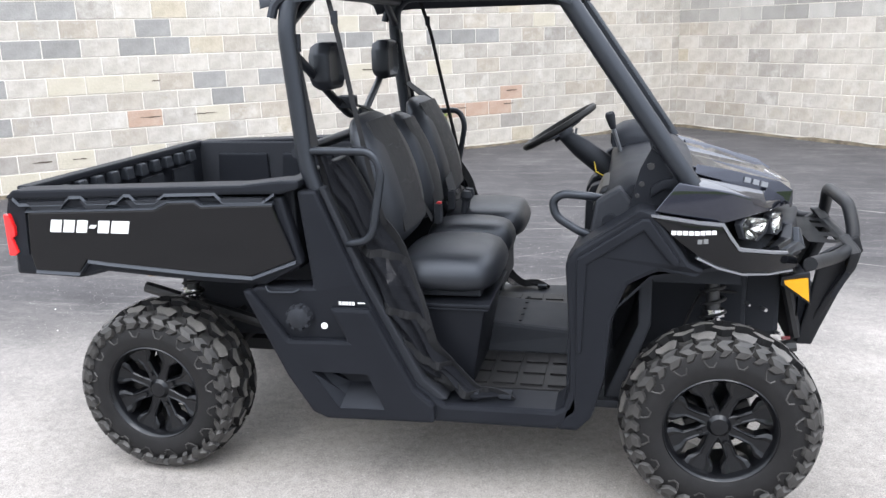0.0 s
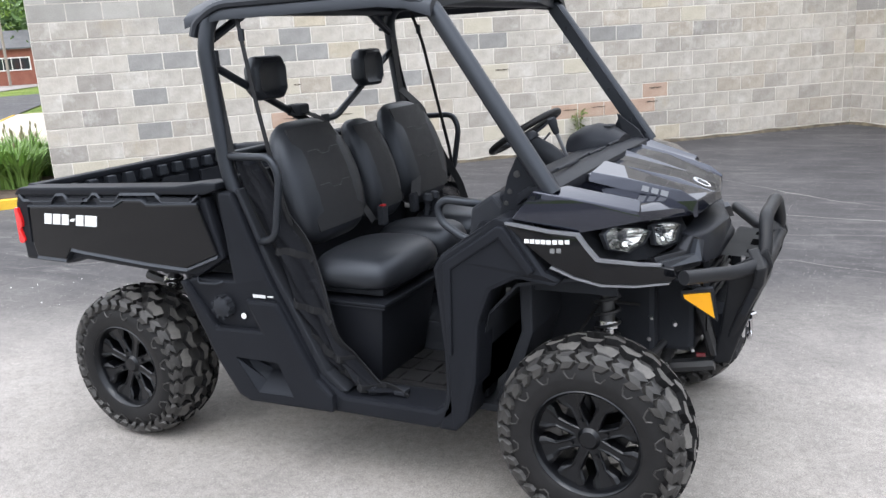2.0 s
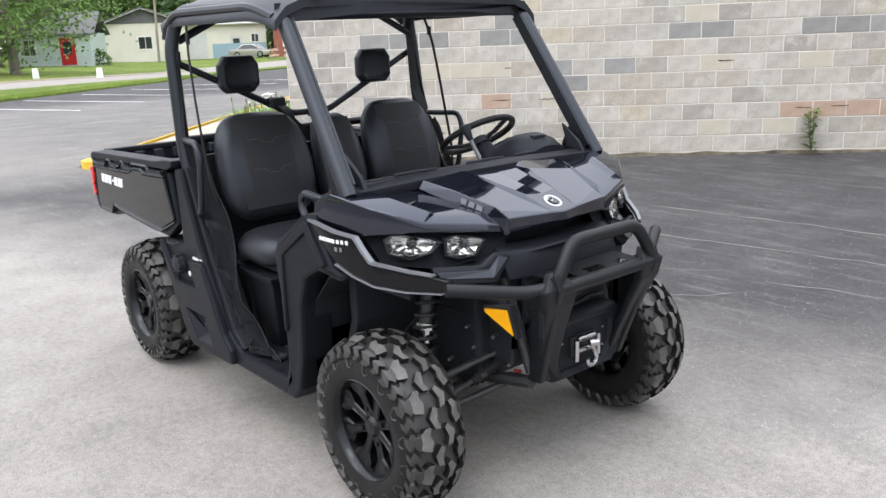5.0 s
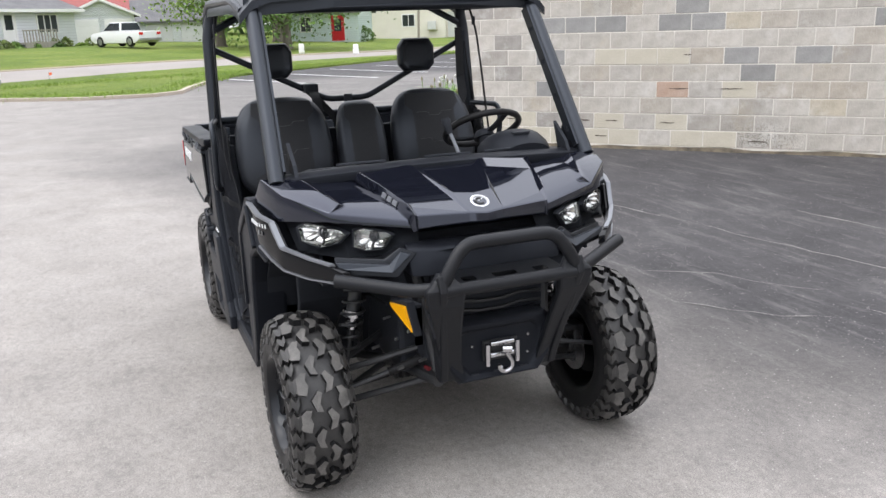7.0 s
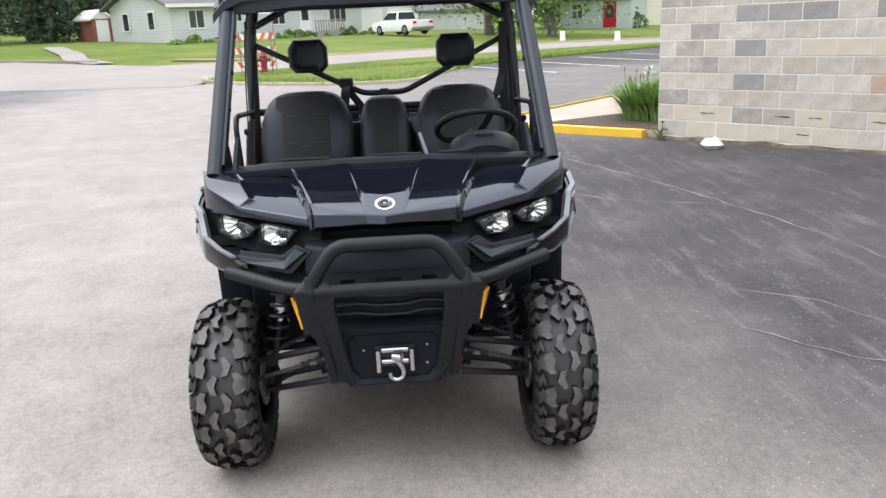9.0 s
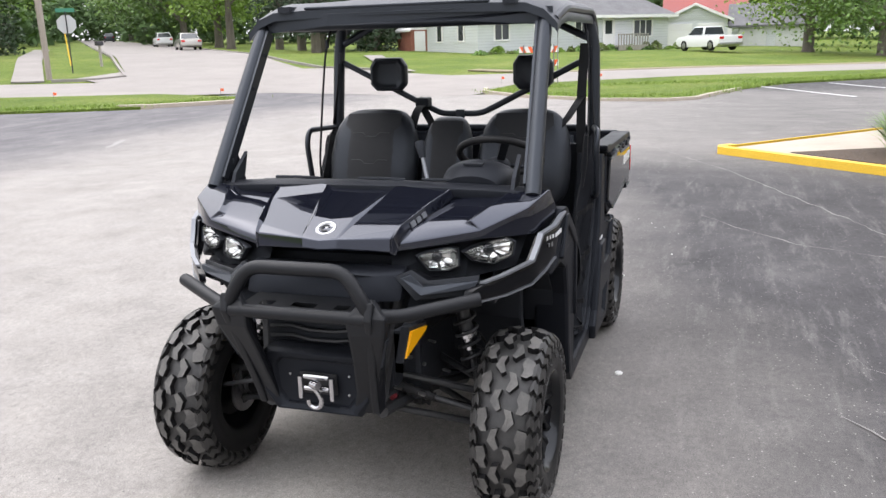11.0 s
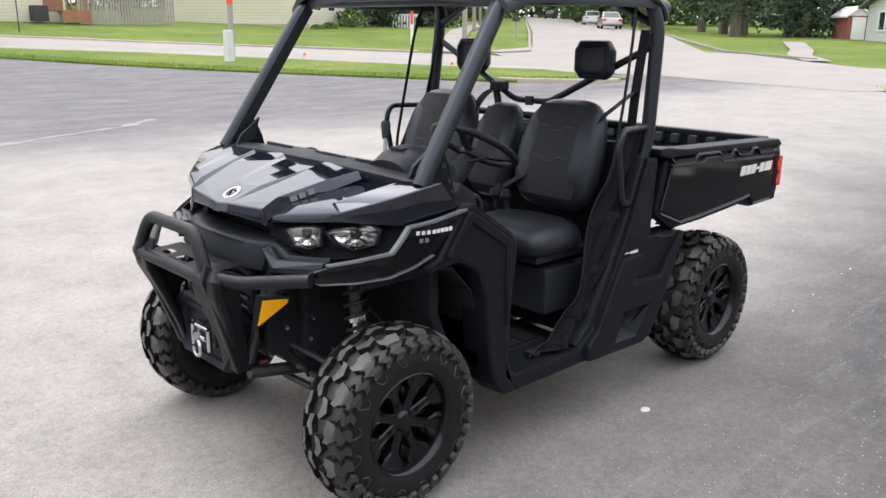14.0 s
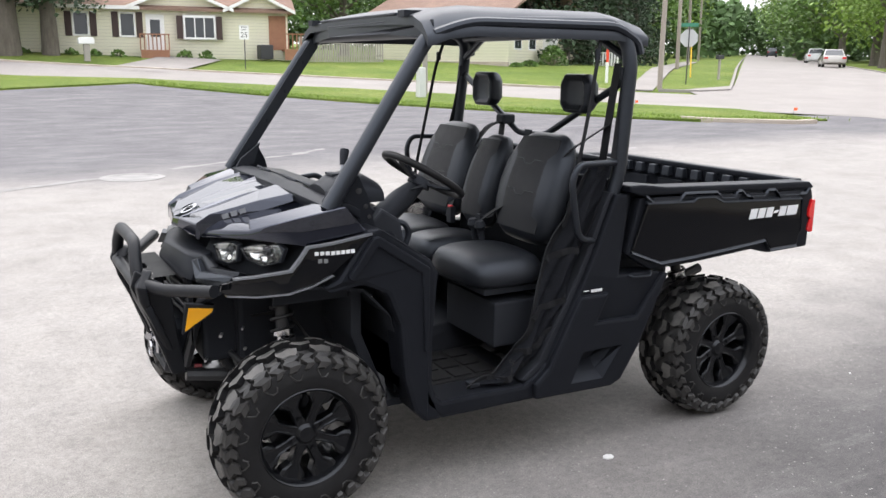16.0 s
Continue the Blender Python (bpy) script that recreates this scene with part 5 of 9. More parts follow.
for s in (-1, 1):
    # gloss panel with bright edge, running to the nose
    # same paint as the hood; the dimmed copy stands in for darker reflections
    glossy = skin("side_cowl", [(0.805, 1.078), (1.03, 1.040), (1.055, 1.000), (1.088, 0.955), (1.16, 0.938), (1.262, 0.914), (1.296, 0.898), (1.302, 0.872), (1.285, 0.860), (1.19, 0.868), (1.10, 0.884), (1.02, 0.912), (0.955, 0.950), (0.885, 1.005), (0.84, 1.05)],
                  "bed_gloss", s, 0.012, 0.03, "gloss black side cowl")
    crest = [(0.803, 1.088), (1.035, 1.051), (1.060, 1.010), (1.092, 0.966), (1.16, 0.949), (1.262, 0.924)]
    skin("trim_strip", crest + [(x - (0.006 if 1.0 < x < 1.1 else 0.0), z - 0.0075) for x, z in crest[::-1]], "silver", s, 0.0165, 0.02, "thin silver trim strip", 0.0, glossy)
    skin("lower_trim", [(0.955, 0.947), (1.02, 0.909), (1.10, 0.881), (1.19, 0.865), (1.285, 0.858), (1.284, 0.852), (1.19, 0.859), (1.10, 0.874), (1.02, 0.902), (0.948, 0.942)], "silver", s, 0.016, 0.03, "", 0.0, glossy)
    # the dark hollow that holds the lamps, folded along the brow
    bm = B()
    top = [(1.02, 0.690, 1.052), (1.172, 0.520, 1.056), (1.285, 0.255, 1.020)]
    bot = [(1.09, 0.655, 0.935), (1.222, 0.500, 0.915), (1.318, 0.262, 0.945)]
    tv = [bm.verts.new((x - 0.034, s * (y - 0.022), z)) for x, y, z in top]
    bv = [bm.verts.new((x - 0.022, s * (y - 0.016), z)) for x, y, z in bot]
    for k in range(2):
        bm.faces.new((tv[k], tv[k + 1], bv[k + 1], bv[k]))
    bmesh.ops.solidify(bm, geom=bm.faces[:], thickness=0.012)
    part("lamp_recess", bm, "plastic_dark", utv)
    for end0, end1, pts in (((1.100, 0.641), (1.205, 0.489), [(-0.092, 1.028), (-0.062, 1.047), (0.0, 1.038), (0.058, 1.026), (0.092, 1.012), (0.060, 0.980), (-0.008, 0.962), (-0.080, 0.984)]),
                            ((1.214, 0.464), (1.272, 0.338), [(-0.069, 1.022), (-0.035, 1.028), (0.0, 1.023), (0.052, 1.012), (0.069, 1.004), (0.054, 0.984), (0.034, 0.957), (-0.030, 0.953), (-0.069, 0.966)])):
        e0, e1 = Vector((end0[0], s * end0[1], 0)), Vector((end1[0], s * end1[1], 0))
        along = (e1 - e0).normalized()
        face = Vector((0, 0, 1)).cross(along)
        face = face if face.x > 0 else -face
        mid = (e0 + e1) / 2
        cu, cz = sum(p[0] for p in pts) / len(pts), sum(p[1] for p in pts) / len(pts)
        dense = []
        for p, q in zip(pts, pts[1:] + pts[:1]):
            dense += [(lerp(p[0], q[0], k / 4), lerp(p[1], q[1], k / 4)) for k in range(4)]
        def lamp_ring(k, d, wob=0.0, src=dense):
            out = []
            for j, (u, z) in enumerate(src):
                uu, zz = lerp(cu, u, k), lerp(cz, z, k)
                v = mid + along * uu + face * (d - 0.22 * (zz - 1.0) + wob * (j % 3 - 1))
                out.append((v.x, v.y, zz))
            return out
        bm = B()
        ra, rb, rc, rd = lamp_ring(1.0, -0.004), lamp_ring(1.025, 0.006), lamp_ring(1.10, 0.003), lamp_ring(1.13, -0.016)
        rings = [[bm.verts.new(p) for p in r] for r in (ra, rb, rc, rd)]
        n = len(dense)
        for r0, r1 in zip(rings, rings[1:]):
            for j in range(n):
                bm.faces.new((r0[j], r0[(j + 1) % n], r1[(j + 1) % n], r1[j]))
        body = part("headlight", bm, "plastic_dark", utv, "clear headlight with faceted chrome reflector", True, 0.0, 40)
        bm = B()
        rings = [[bm.verts.new(p) for p in lamp_ring(k, d, w)] for k, d, w in ((1.01, -0.002, 0), (0.90, -0.014, 0.0015), (0.66, -0.022, 0.002), (0.40, -0.028, 0.0015), (0.2, -0.029, 0))]
        for r0, r1 in zip(rings, rings[1:]):
            for j in range(n):
                bm.faces.new((r0[j], r0[(j + 1) % n], r1[(j + 1) % n], r1[j]))
        bm.faces.new(rings[-1])
        part("reflector", bm, "reflector", body, "faceted chrome reflector")
        bm = B()
        c0 = mid + along * cu + face * (-0.024)
        mm = Matrix.Translation((c0.x, c0.y, cz)) @ face.to_track_quat("Z", "Y").to_matrix().to_4x4()
        add_lathe(bm, [(0.0, 0.016), (0.008, 0.015), (0.011, 0.006), (0.016, 0.004), (0.020, 0.0)], mm, 16)
        part("bulb", bm, "plastic_dark", body, "dark bulb shield", True)
        bm = B()
        rings = [[bm.verts.new(p) for p in lamp_ring(k, d)] for k, d in ((1.0, 0.004), (0.75, 0.010), (0.4, 0.013))]
        for r0, r1 in zip(rings, rings[1:]):
            for j in range(n):
                bm.faces.new((r0[j], r0[(j + 1) % n], r1[(j + 1) % n], r1[j]))
        bm.faces.new(rings[-1])
        lz = part("lens", bm, "lens", body, "clear lens", True, 0, 60)
        lz.visible_shadow = False
    # stepped boomerang plate below the lamps: a matte border, a glossier inlay
    inlay = [(1.338, 0.292, 0.942), (1.324, 0.326, 0.954), (1.322, 0.370, 0.912), (1.247, 0.545, 0.924), (1.262, 0.532, 0.898), (1.345, 0.366, 0.886)]
    border = [(1.334, 0.270, 0.944), (1.316, 0.326, 0.968), (1.306, 0.380, 0.928), (1.232, 0.548, 0.940), (1.262, 0.545, 0.880), (1.350, 0.350, 0.868)]
    shelf_b = [(1.31, 0.258, 0.944), (1.285, 0.33, 0.962), (1.262, 0.39, 0.930), (1.20, 0.530, 0.925), (1.20, 0.535, 0.87), (1.30, 0.33, 0.86)]
    bm = B()
    add_loft(bm, [[(x, s * y, z) for x, y, z in border], [(x, s * y, z) for x, y, z in shelf_b]])
    plate = part("fascia_plate", bm, "semigloss", utv, "black fascia plate with stepped edge", True, 0.004, 40)
    bm = B()
    add_loft(bm, [[(x + 0.012, s * (y + 0.006), z + 0.003) for x, y, z in inlay], [(x - 0.012, s * (y - 0.006), z) for x, y, z in inlay]])
    part("fascia_inlay", bm, "tube", plate, "satin inlay strip", False, 0.003)
    # amber reflector on its bracket
    bm = B()
    def slab(pts, a, b):
        return [[(x, s * (y + d), z) for x, y, z in pts] for d in (a, b)]
    add_loft(bm, slab([(1.285, 0.366, 0.775), (1.388, 0.338, 0.785), (1.402, 0.316, 0.655), (1.345, 0.340, 0.70), (1.283, 0.364, 0.745)], -0.001, -0.03))
    brk = part("reflector_bracket", bm, "plastic_dark", utv, "", False, 0.003)
    bm = B()
    add_loft(bm, slab([(1.294, 0.366, 0.762), (1.380, 0.343, 0.768), (1.394, 0.322, 0.672), (1.298, 0.363, 0.748)], 0.004, -0.006))
    part("amber_reflector", bm, "amber", brk, "bright amber side reflector")

# -- hood: flat painted facets with sharp creases --
def facets(name, verts, faces, mat, label, depth, bevel=0.003, flat=True):
    """A folded panel: corners by key, flat faces between them, and a thickness."""
    bm = B()
    vs = {k: bm.verts.new(p) for k, p in verts.items()}
    for f in faces:
        bm.faces.new([vs[k] for k in f])
    bmesh.ops.recalc_face_normals(bm, faces=bm.faces[:])
    if sum(f.normal.z for f in bm.faces) < 0:
        bmesh.ops.reverse_faces(bm, faces=bm.faces[:])
    bmesh.ops.solidify(bm, geom=bm.faces[:], thickness=depth)
    bmesh.ops.recalc_face_normals(bm, faces=bm.faces[:])
    ob = part(name, bm, mat, utv, label, True, bevel, 30, 3)
    for face in ob.data.polygons:
        face.use_smooth = face.area < 0.0012 or not flat
    return ob


# centre: a shallow valley round the badge between two crests, then flat fields out to the ridges
HV = {"r0": (0.930, 0.0, 1.186), "e0": (1.235, 0.0, 1.117), "n0": (1.352, 0.0, 1.066), "l0": (1.362, 0.0, 1.032)}
for s in (-1, 1):
    q = "L" if s > 0 else "R"
    HV.update({"rv" + q: (0.930, s * 0.118, 1.188), "rc" + q: (0.930, s * 0.150, 1.203), "ev" + q: (1.215, s * 0.080, 1.125), "fc" + q: (1.343, s * 0.066, 1.072),
               "mc" + q: (1.090, s * 0.1175, 1.161), "mr" + q: (1.090, s * 0.320, 1.157), "rr" + q: (0.930, s * 0.366, 1.186), "tr" + q: (1.272, s * 0.268, 1.099), "nc" + q: (1.317, s * 0.258, 1.076), "lc" + q: (1.350, s * 0.066, 1.034), "ln" + q: (1.322, s * 0.258, 1.026)})
HF = []
for q in "LR":
    HF += [("r0", "rv" + q, "ev" + q, "e0"), ("e0", "ev" + q, "fc" + q, "n0"), ("rv" + q, "rc" + q, "mc" + q), ("rv" + q, "mc" + q, "ev" + q), ("mc" + q, "fc" + q, "ev" + q),
           ("rc" + q, "rr" + q, "mr" + q, "mc" + q), ("mc" + q, "mr" + q, "tr" + q, "fc" + q), ("fc" + q, "tr" + q, "nc" + q), ("n0", "fc" + q, "lc" + q, "l0"), ("fc" + q, "nc" + q, "ln" + q, "lc" + q)]
hood = facets("hood", HV, HF, "gloss", "gloss black sculpted hood with creased facets", 0.022, 0.005)
for s in (-1, 1):
    # shoulder: sunken pocket beside the ridge, brow over the lamps, outer flank
    SV = {"a": (0.925, s * 0.360, 1.158), "b": (0.925, s * 0.545, 1.164), "c": (0.955, s * 0.585, 1.180), "d": (0.885, s * 0.726, 1.184), "e": (1.056, s * 0.680, 1.146), "f": (1.180, s * 0.503, 1.121), "f2": (1.172, s * 0.480, 1.108),
          "g": (1.236, s * 0.290, 1.090), "h": (1.186, s * 0.542, 1.088), "i": (1.296, s * 0.262, 1.052), "h2": (1.192, s * 0.548, 1.058), "i2": (1.302, s * 0.262, 1.024),
          "t": (0.815, s * 0.744, 1.092), "u": (1.033, s * 0.698, 1.046), "v": (1.100, s * 0.636, 1.050), "h3": (1.170, s * 0.535, 1.050), "i3": (1.270, s * 0.262, 1.016)}
    SF = [("a", "b", "f2", "g"), ("b", "c", "f", "f2"), ("c", "d", "e"), ("c", "e", "h", "f"), ("f2", "f", "h"), ("g", "f2", "h", "i"), ("i", "h", "h2", "i2"), ("d", "t", "u", "e"), ("e", "u", "v"), ("e", "v", "h2", "h"), ("i2", "h2", "h3", "i3")]
    facets("hood_shoulder", SV, SF, "gloss", "gloss black hood shoulder with lamp brow", 0.014, 0.007, False)
    # ridge with the model badge bars on its outer face
    bm = B()
    add_loft(bm, [[(0.962, s * 0.382, 1.158), (0.968, s * 0.364, 1.190), (0.975, s * 0.340, 1.176)],
                  [(1.080, s * 0.346, 1.122), (1.090, s * 0.328, 1.164), (1.090, s * 0.306, 1.150)],
                  [(1.236, s * 0.300, 1.074), (1.268, s * 0.279, 1.116), (1.268, s * 0.258, 1.100)],
                  [(1.304, s * 0.278, 1.036), (1.320, s * 0.266, 1.080), (1.312, s * 0.250, 1.066)],
                  [(1.312, s * 0.274, 1.014), (1.322, s * 0.262, 1.020), (1.316, s * 0.250, 1.020)]])
    ridge = part("hood_ridge", bm, "gloss", utv, "gloss black hood ridge with small badge", False, 0.003)
    bm = B()
    p0, p1 = Vector((1.135, s * 0.3265, 1.1300)), Vector((1.228, s * 0.2975, 1.1020))
    dirv = (p1 - p0).normalized()
    edge = (Vector((1.268, s * 0.279, 1.116)) - Vector((1.236, s * 0.300, 1.074))).normalized()
    upv = dirv.cross(edge).normalized()
    upv = upv if upv.y * s > 0 else -upv
    across = upv.cross(dirv)
    for k, w in ((0, 0.024), (1, 0.024), (2, 0.026)):
        c = p0.lerp(p1, (k + 0.5) / 3) + upv * 0.0015
        mt = Matrix.Translation(c) @ Matrix((dirv, across, upv)).transposed().to_4x4()
        add_box(bm, (0, 0, 0), (w, 0.019, 0.004), mt)
    part("badge", bm, "silver", ridge, "small pale badge bars")
# emblem
bm = B()
em = Matrix.Translation((1.287, 0, 1.0925)) @ Vector((0.462, 0, 0.887)).to_track_quat("Z", "Y").to_matrix().to_4x4()
add_lathe(bm, [(0.036, 0.0), (0.037, 0.004), (0.028, 0.005), (0.026, 0.001)], em, 28)
part("emblem_ring", bm, "badge", utv, "silver badge ring", True)
bm = B()
add_tube(bm, [em @ Vector((0.016 * math.cos(a), 0.016 * math.sin(a), 0.003)) for a in (0.9 + 0.45 * k for k in range(11))], 0.0045, 6)
part("emblem", bm, "frame", utv, "round silver badge on the hood", True)
bm = B()
add_lathe(bm, [(0, 0.0015), (0.035, 0.001)], em, 28)
part("emblem_field", bm, "badge", utv, "pale silver badge field")
# cowl panel below the windscreen opening
bm = B()
rows = []
for x, z in ((0.80, 1.175), (0.84, 1.203), (0.89, 1.208), (0.935, 1.196)):
    rows.append([(x + 0.03 * (1 - (y / 0.66) ** 2), y, z - 0.02 * (y / 0.66) ** 2) for y in (-0.66, -0.5, -0.3, -0.1, 0.1, 0.3, 0.5, 0.66)])
add_sheet(bm, rows, 0.035, (0, 0, -1))
part("cowl", bm, "plastic", utv, "matte black cowl panel", True, 0.006, 35)
bm = B()
for y0 in (-0.42, -0.05, 0.22):
    add_tube(bm, [(0.865, y0, 1.205), (0.875, y0 + 0.10, 1.208), (0.87, y0 + 0.2, 1.204)], 0.006, 6)
part("cowl_rib", bm, "plastic_dark", utv, "", True)

# -- front fascia, grille and bumper --
bm = B()
ys_f = (-0.30, -0.2, 0, 0.2, 0.30)
add_loft(bm, [[(1.27, y, 0.975) for y in ys_f] + [(1.27, y, 0.86) for y in ys_f[::-1]],
              [(1.375 - 0.30 * max(0, abs(y) - 0.1), y, 0.962 - 0.02 * abs(y)) for y in ys_f] + [(1.415 - 0.28 * max(0, abs(y) - 0.1), y, 0.862) for y in ys_f[::-1]]])
part("front_fascia", bm, "plastic", utv, "matte black front fascia", True, 0.014, 35)
bm = B()
add_box(bm, (1.345, 0, 0.78), (0.02, 0.44, 0.20))
gr = part("grille", bm, "plastic_dark", utv, "black mesh grille")
bm = B()
for k in range(5):
    z = 0.705 + 0.036 * k
    add_tube(bm, [(1.362, -0.21, z), (1.366, -0.12, z + 0.008), (1.366, -0.05, z - 0.004), (1.366, 0.05, z - 0.004), (1.366, 0.12, z + 0.008), (1.362, 0.21, z)], 0.007, 6)
part("grille_bar", bm, "frame", gr, "", True)
bumper_bar = [(1.335, -0.575, 0.885), (1.475, -0.335, 0.850), (1.540, -0.262, 0.868), (1.545, -0.235, 0.925), (1.535, -0.175, 1.012), (1.535, 0.175, 1.012), (1.545, 0.235, 0.925), (1.540, 0.262, 0.868), (1.475, 0.335, 0.850), (1.335, 0.575, 0.885)]
bm = B()
add_tube(bm, rounded(bumper_bar, 0.05, 4), 0.024, 12)
bumper = part("front_bumper", bm, "bumper", utv, "black tubular front bumper", True)
bm = B()
add_tube(bm, [(1.548, -0.25, 0.858), (1.548, 0.25, 0.858)], 0.023, 12)
part("cross_tube", bm, "bumper", bumper, "", True)
# shelf plate with cut-outs between the hoop's feet
bm = B()
xs = [1.395, 1.43, 1.47, 1.51, 1.545]
ys = [-0.225, -0.165, -0.115, -0.045, 0.045, 0.115, 0.165, 0.225]
vg = [[bm.verts.new((x, y, 0.870 + 0.05 * (1.545 - x))) for y in ys] for x in xs]
for i in range(4):
    for j in range(7):
        if (i, j) in ((2, 1), (2, 5), (2, 3)):
            continue
        bm.faces.new((vg[i][j], vg[i][j + 1], vg[i + 1][j + 1], vg[i + 1][j]))
bmesh.ops.solidify(bm, geom=bm.faces[:], thickness=0.006)
part("bumper_shelf", bm, "bumper", bumper, "black steel plate with cut-outs")
for s in (-1, 1):
    # side uprights: folded plates with a slot
    bm = B()
    o = [(1.555, 0.92), (1.575, 0.860), (1.52, 0.72), (1.455, 0.53), (1.435, 0.470), (1.375, 0.470), (1.40, 0.60), (1.42, 0.74), (1.43, 0.84)]
    def off(x, z):
        return s * (0.045 * max(0, min(1, (z - 0.5) / 0.36)))
    add_prism(bm, o, "y", s * 0.205, s * 0.235, off)
    up = part("bumper_upright", bm, "bumper", bumper, "black steel upright plate", False, 0.008)
    bm = B()
    secs = [(1.535, 0.918, 0.232, 0.262), (1.572, 0.866, 0.180, 0.322), (1.560, 0.800, 0.186, 0.312), (1.512, 0.690, 0.176, 0.276), (1.462, 0.560, 0.160, 0.238), (1.440, 0.470, 0.140, 0.212)]
    add_loft(bm, [[(x, s * ya, z), (x - 0.012, s * yb, z), (x - 0.050, s * yb, z - 0.01), (x - 0.040, s * ya, z - 0.01)] for x, z, ya, yb in secs])
    part("upright_face", bm, "bumper", up, "", False, 0.010)
    bm = B()
    add_loft(bm, [[(x, s * (y + d), z) for x, z, y in ((1.512, 0.790, 0.3105), (1.530, 0.780, 0.3085), (1.492, 0.672, 0.2725), (1.474, 0.680, 0.2740))] for d in (-0.004, 0.004)])
    part("upright_slot", bm, "plastic_dark", up)
# lower winch plate
bm = B()
prof = [(-0.225, 0.655), (-0.19, 0.690), (0.19, 0.690), (0.225, 0.655), (0.215, 0.52), (0.165, 0.452), (-0.165, 0.452), (-0.215, 0.52)]
add_loft(bm, [[(1.36, y, z) for y, z in prof], [(1.430, y, z) for y, z in prof], [(1.452, y * 0.92, lerp(0.57, z, 0.90)) for y, z in prof], [(1.440, y * 0.74, lerp(0.56, z, 0.72)) for y, z in prof], [(1.425, y * 0.70, lerp(0.56, z, 0.68)) for y, z in prof]])
skid = part("skid_plate", bm, "plastic", utv, "black front skid plate with winch opening", True, 0.006, 28)
bm = B()
for y in (-0.10, 0.0, 0.10):
    add_box(bm, (1.436, y, 0.478), (0.012, 0.05 if y == 0 else 0.03, 0.012))
part("drain_slot", bm, "plastic_dark", skid)
# winch: fairlead frame, rollers, hook
bm = B()
wx, wy, wz = 1.440, 0.005, 0.560
add_box(bm, (wx - 0.012, wy, wz + 0.004), (0.012, 0.140, 0.078))
winch = part("winch", bm, "frame", utv, "steel winch fairlead with rollers and hook", False, 0.002)
for y in (-0.060, 0.060):
    bm = B()
    add_lathe(bm, [(0.0, -0.042), (0.010, -0.041), (0.010, 0.041), (0.0, 0.042)], Matrix.Translation((wx + 0.014, wy + y, wz - 0.004)), 14)
    part("roller", bm, "chrome", winch, "bright steel roller", True)
for z in (-0.010, 0.034):
    bm = B()
    add_lathe(bm, [(0.0, -0.048), (0.011, -0.047), (0.011, 0.047), (0.0, 0.048)], pose(wx + 0.006, wy, wz + z, 90, 0, 0), 14)
    part("roller", bm, "chrome", winch, "bright steel roller", True)
bm = B()
hk = [(0, 0.010, 0.022), (0, 0.006, 0.0), (0, 0.022, -0.020), (0, 0.034, -0.045), (0, 0.024, -0.072), (0, 0.0, -0.080), (0, -0.022, -0.066), (0, -0.024, -0.046)]
add_tube(bm, rounded([(wx + 0.034, wy + a * 0.9, wz + b * 0.9) for _, a, b in hk], 0.018, 3), 0.0085, 8)
add_tube(bm, [(wx + 0.03, wy - 0.006, wz + 0.018), (wx + 0.045, wy + 0.024, wz + 0.018)], 0.015, 10)
part("hook", bm, "chrome", winch, "bright forged hook", True)
bm = B()
for y, z in ((-0.112, 0.03), (0.115, -0.03), (0.118, 0.04)):
    add_lathe(bm, [(0.0, 0.005), (0.004, 0.004), (0.005, 0)], pose(wx - 0.012, wy + y, wz + z, 0, 90, 0), 8)
part("screw", bm, "steel", winch, "small zinc screws")
for s in (-1, 1):
    bm = B()
    add_tube(bm, [(1.352, s * 0.248, 0.50), (1.322, s * 0.25, 0.497)], 0.008, 8)
    part("tow_tab", bm, "tow_red", utv, "small dull red tow tab", True)

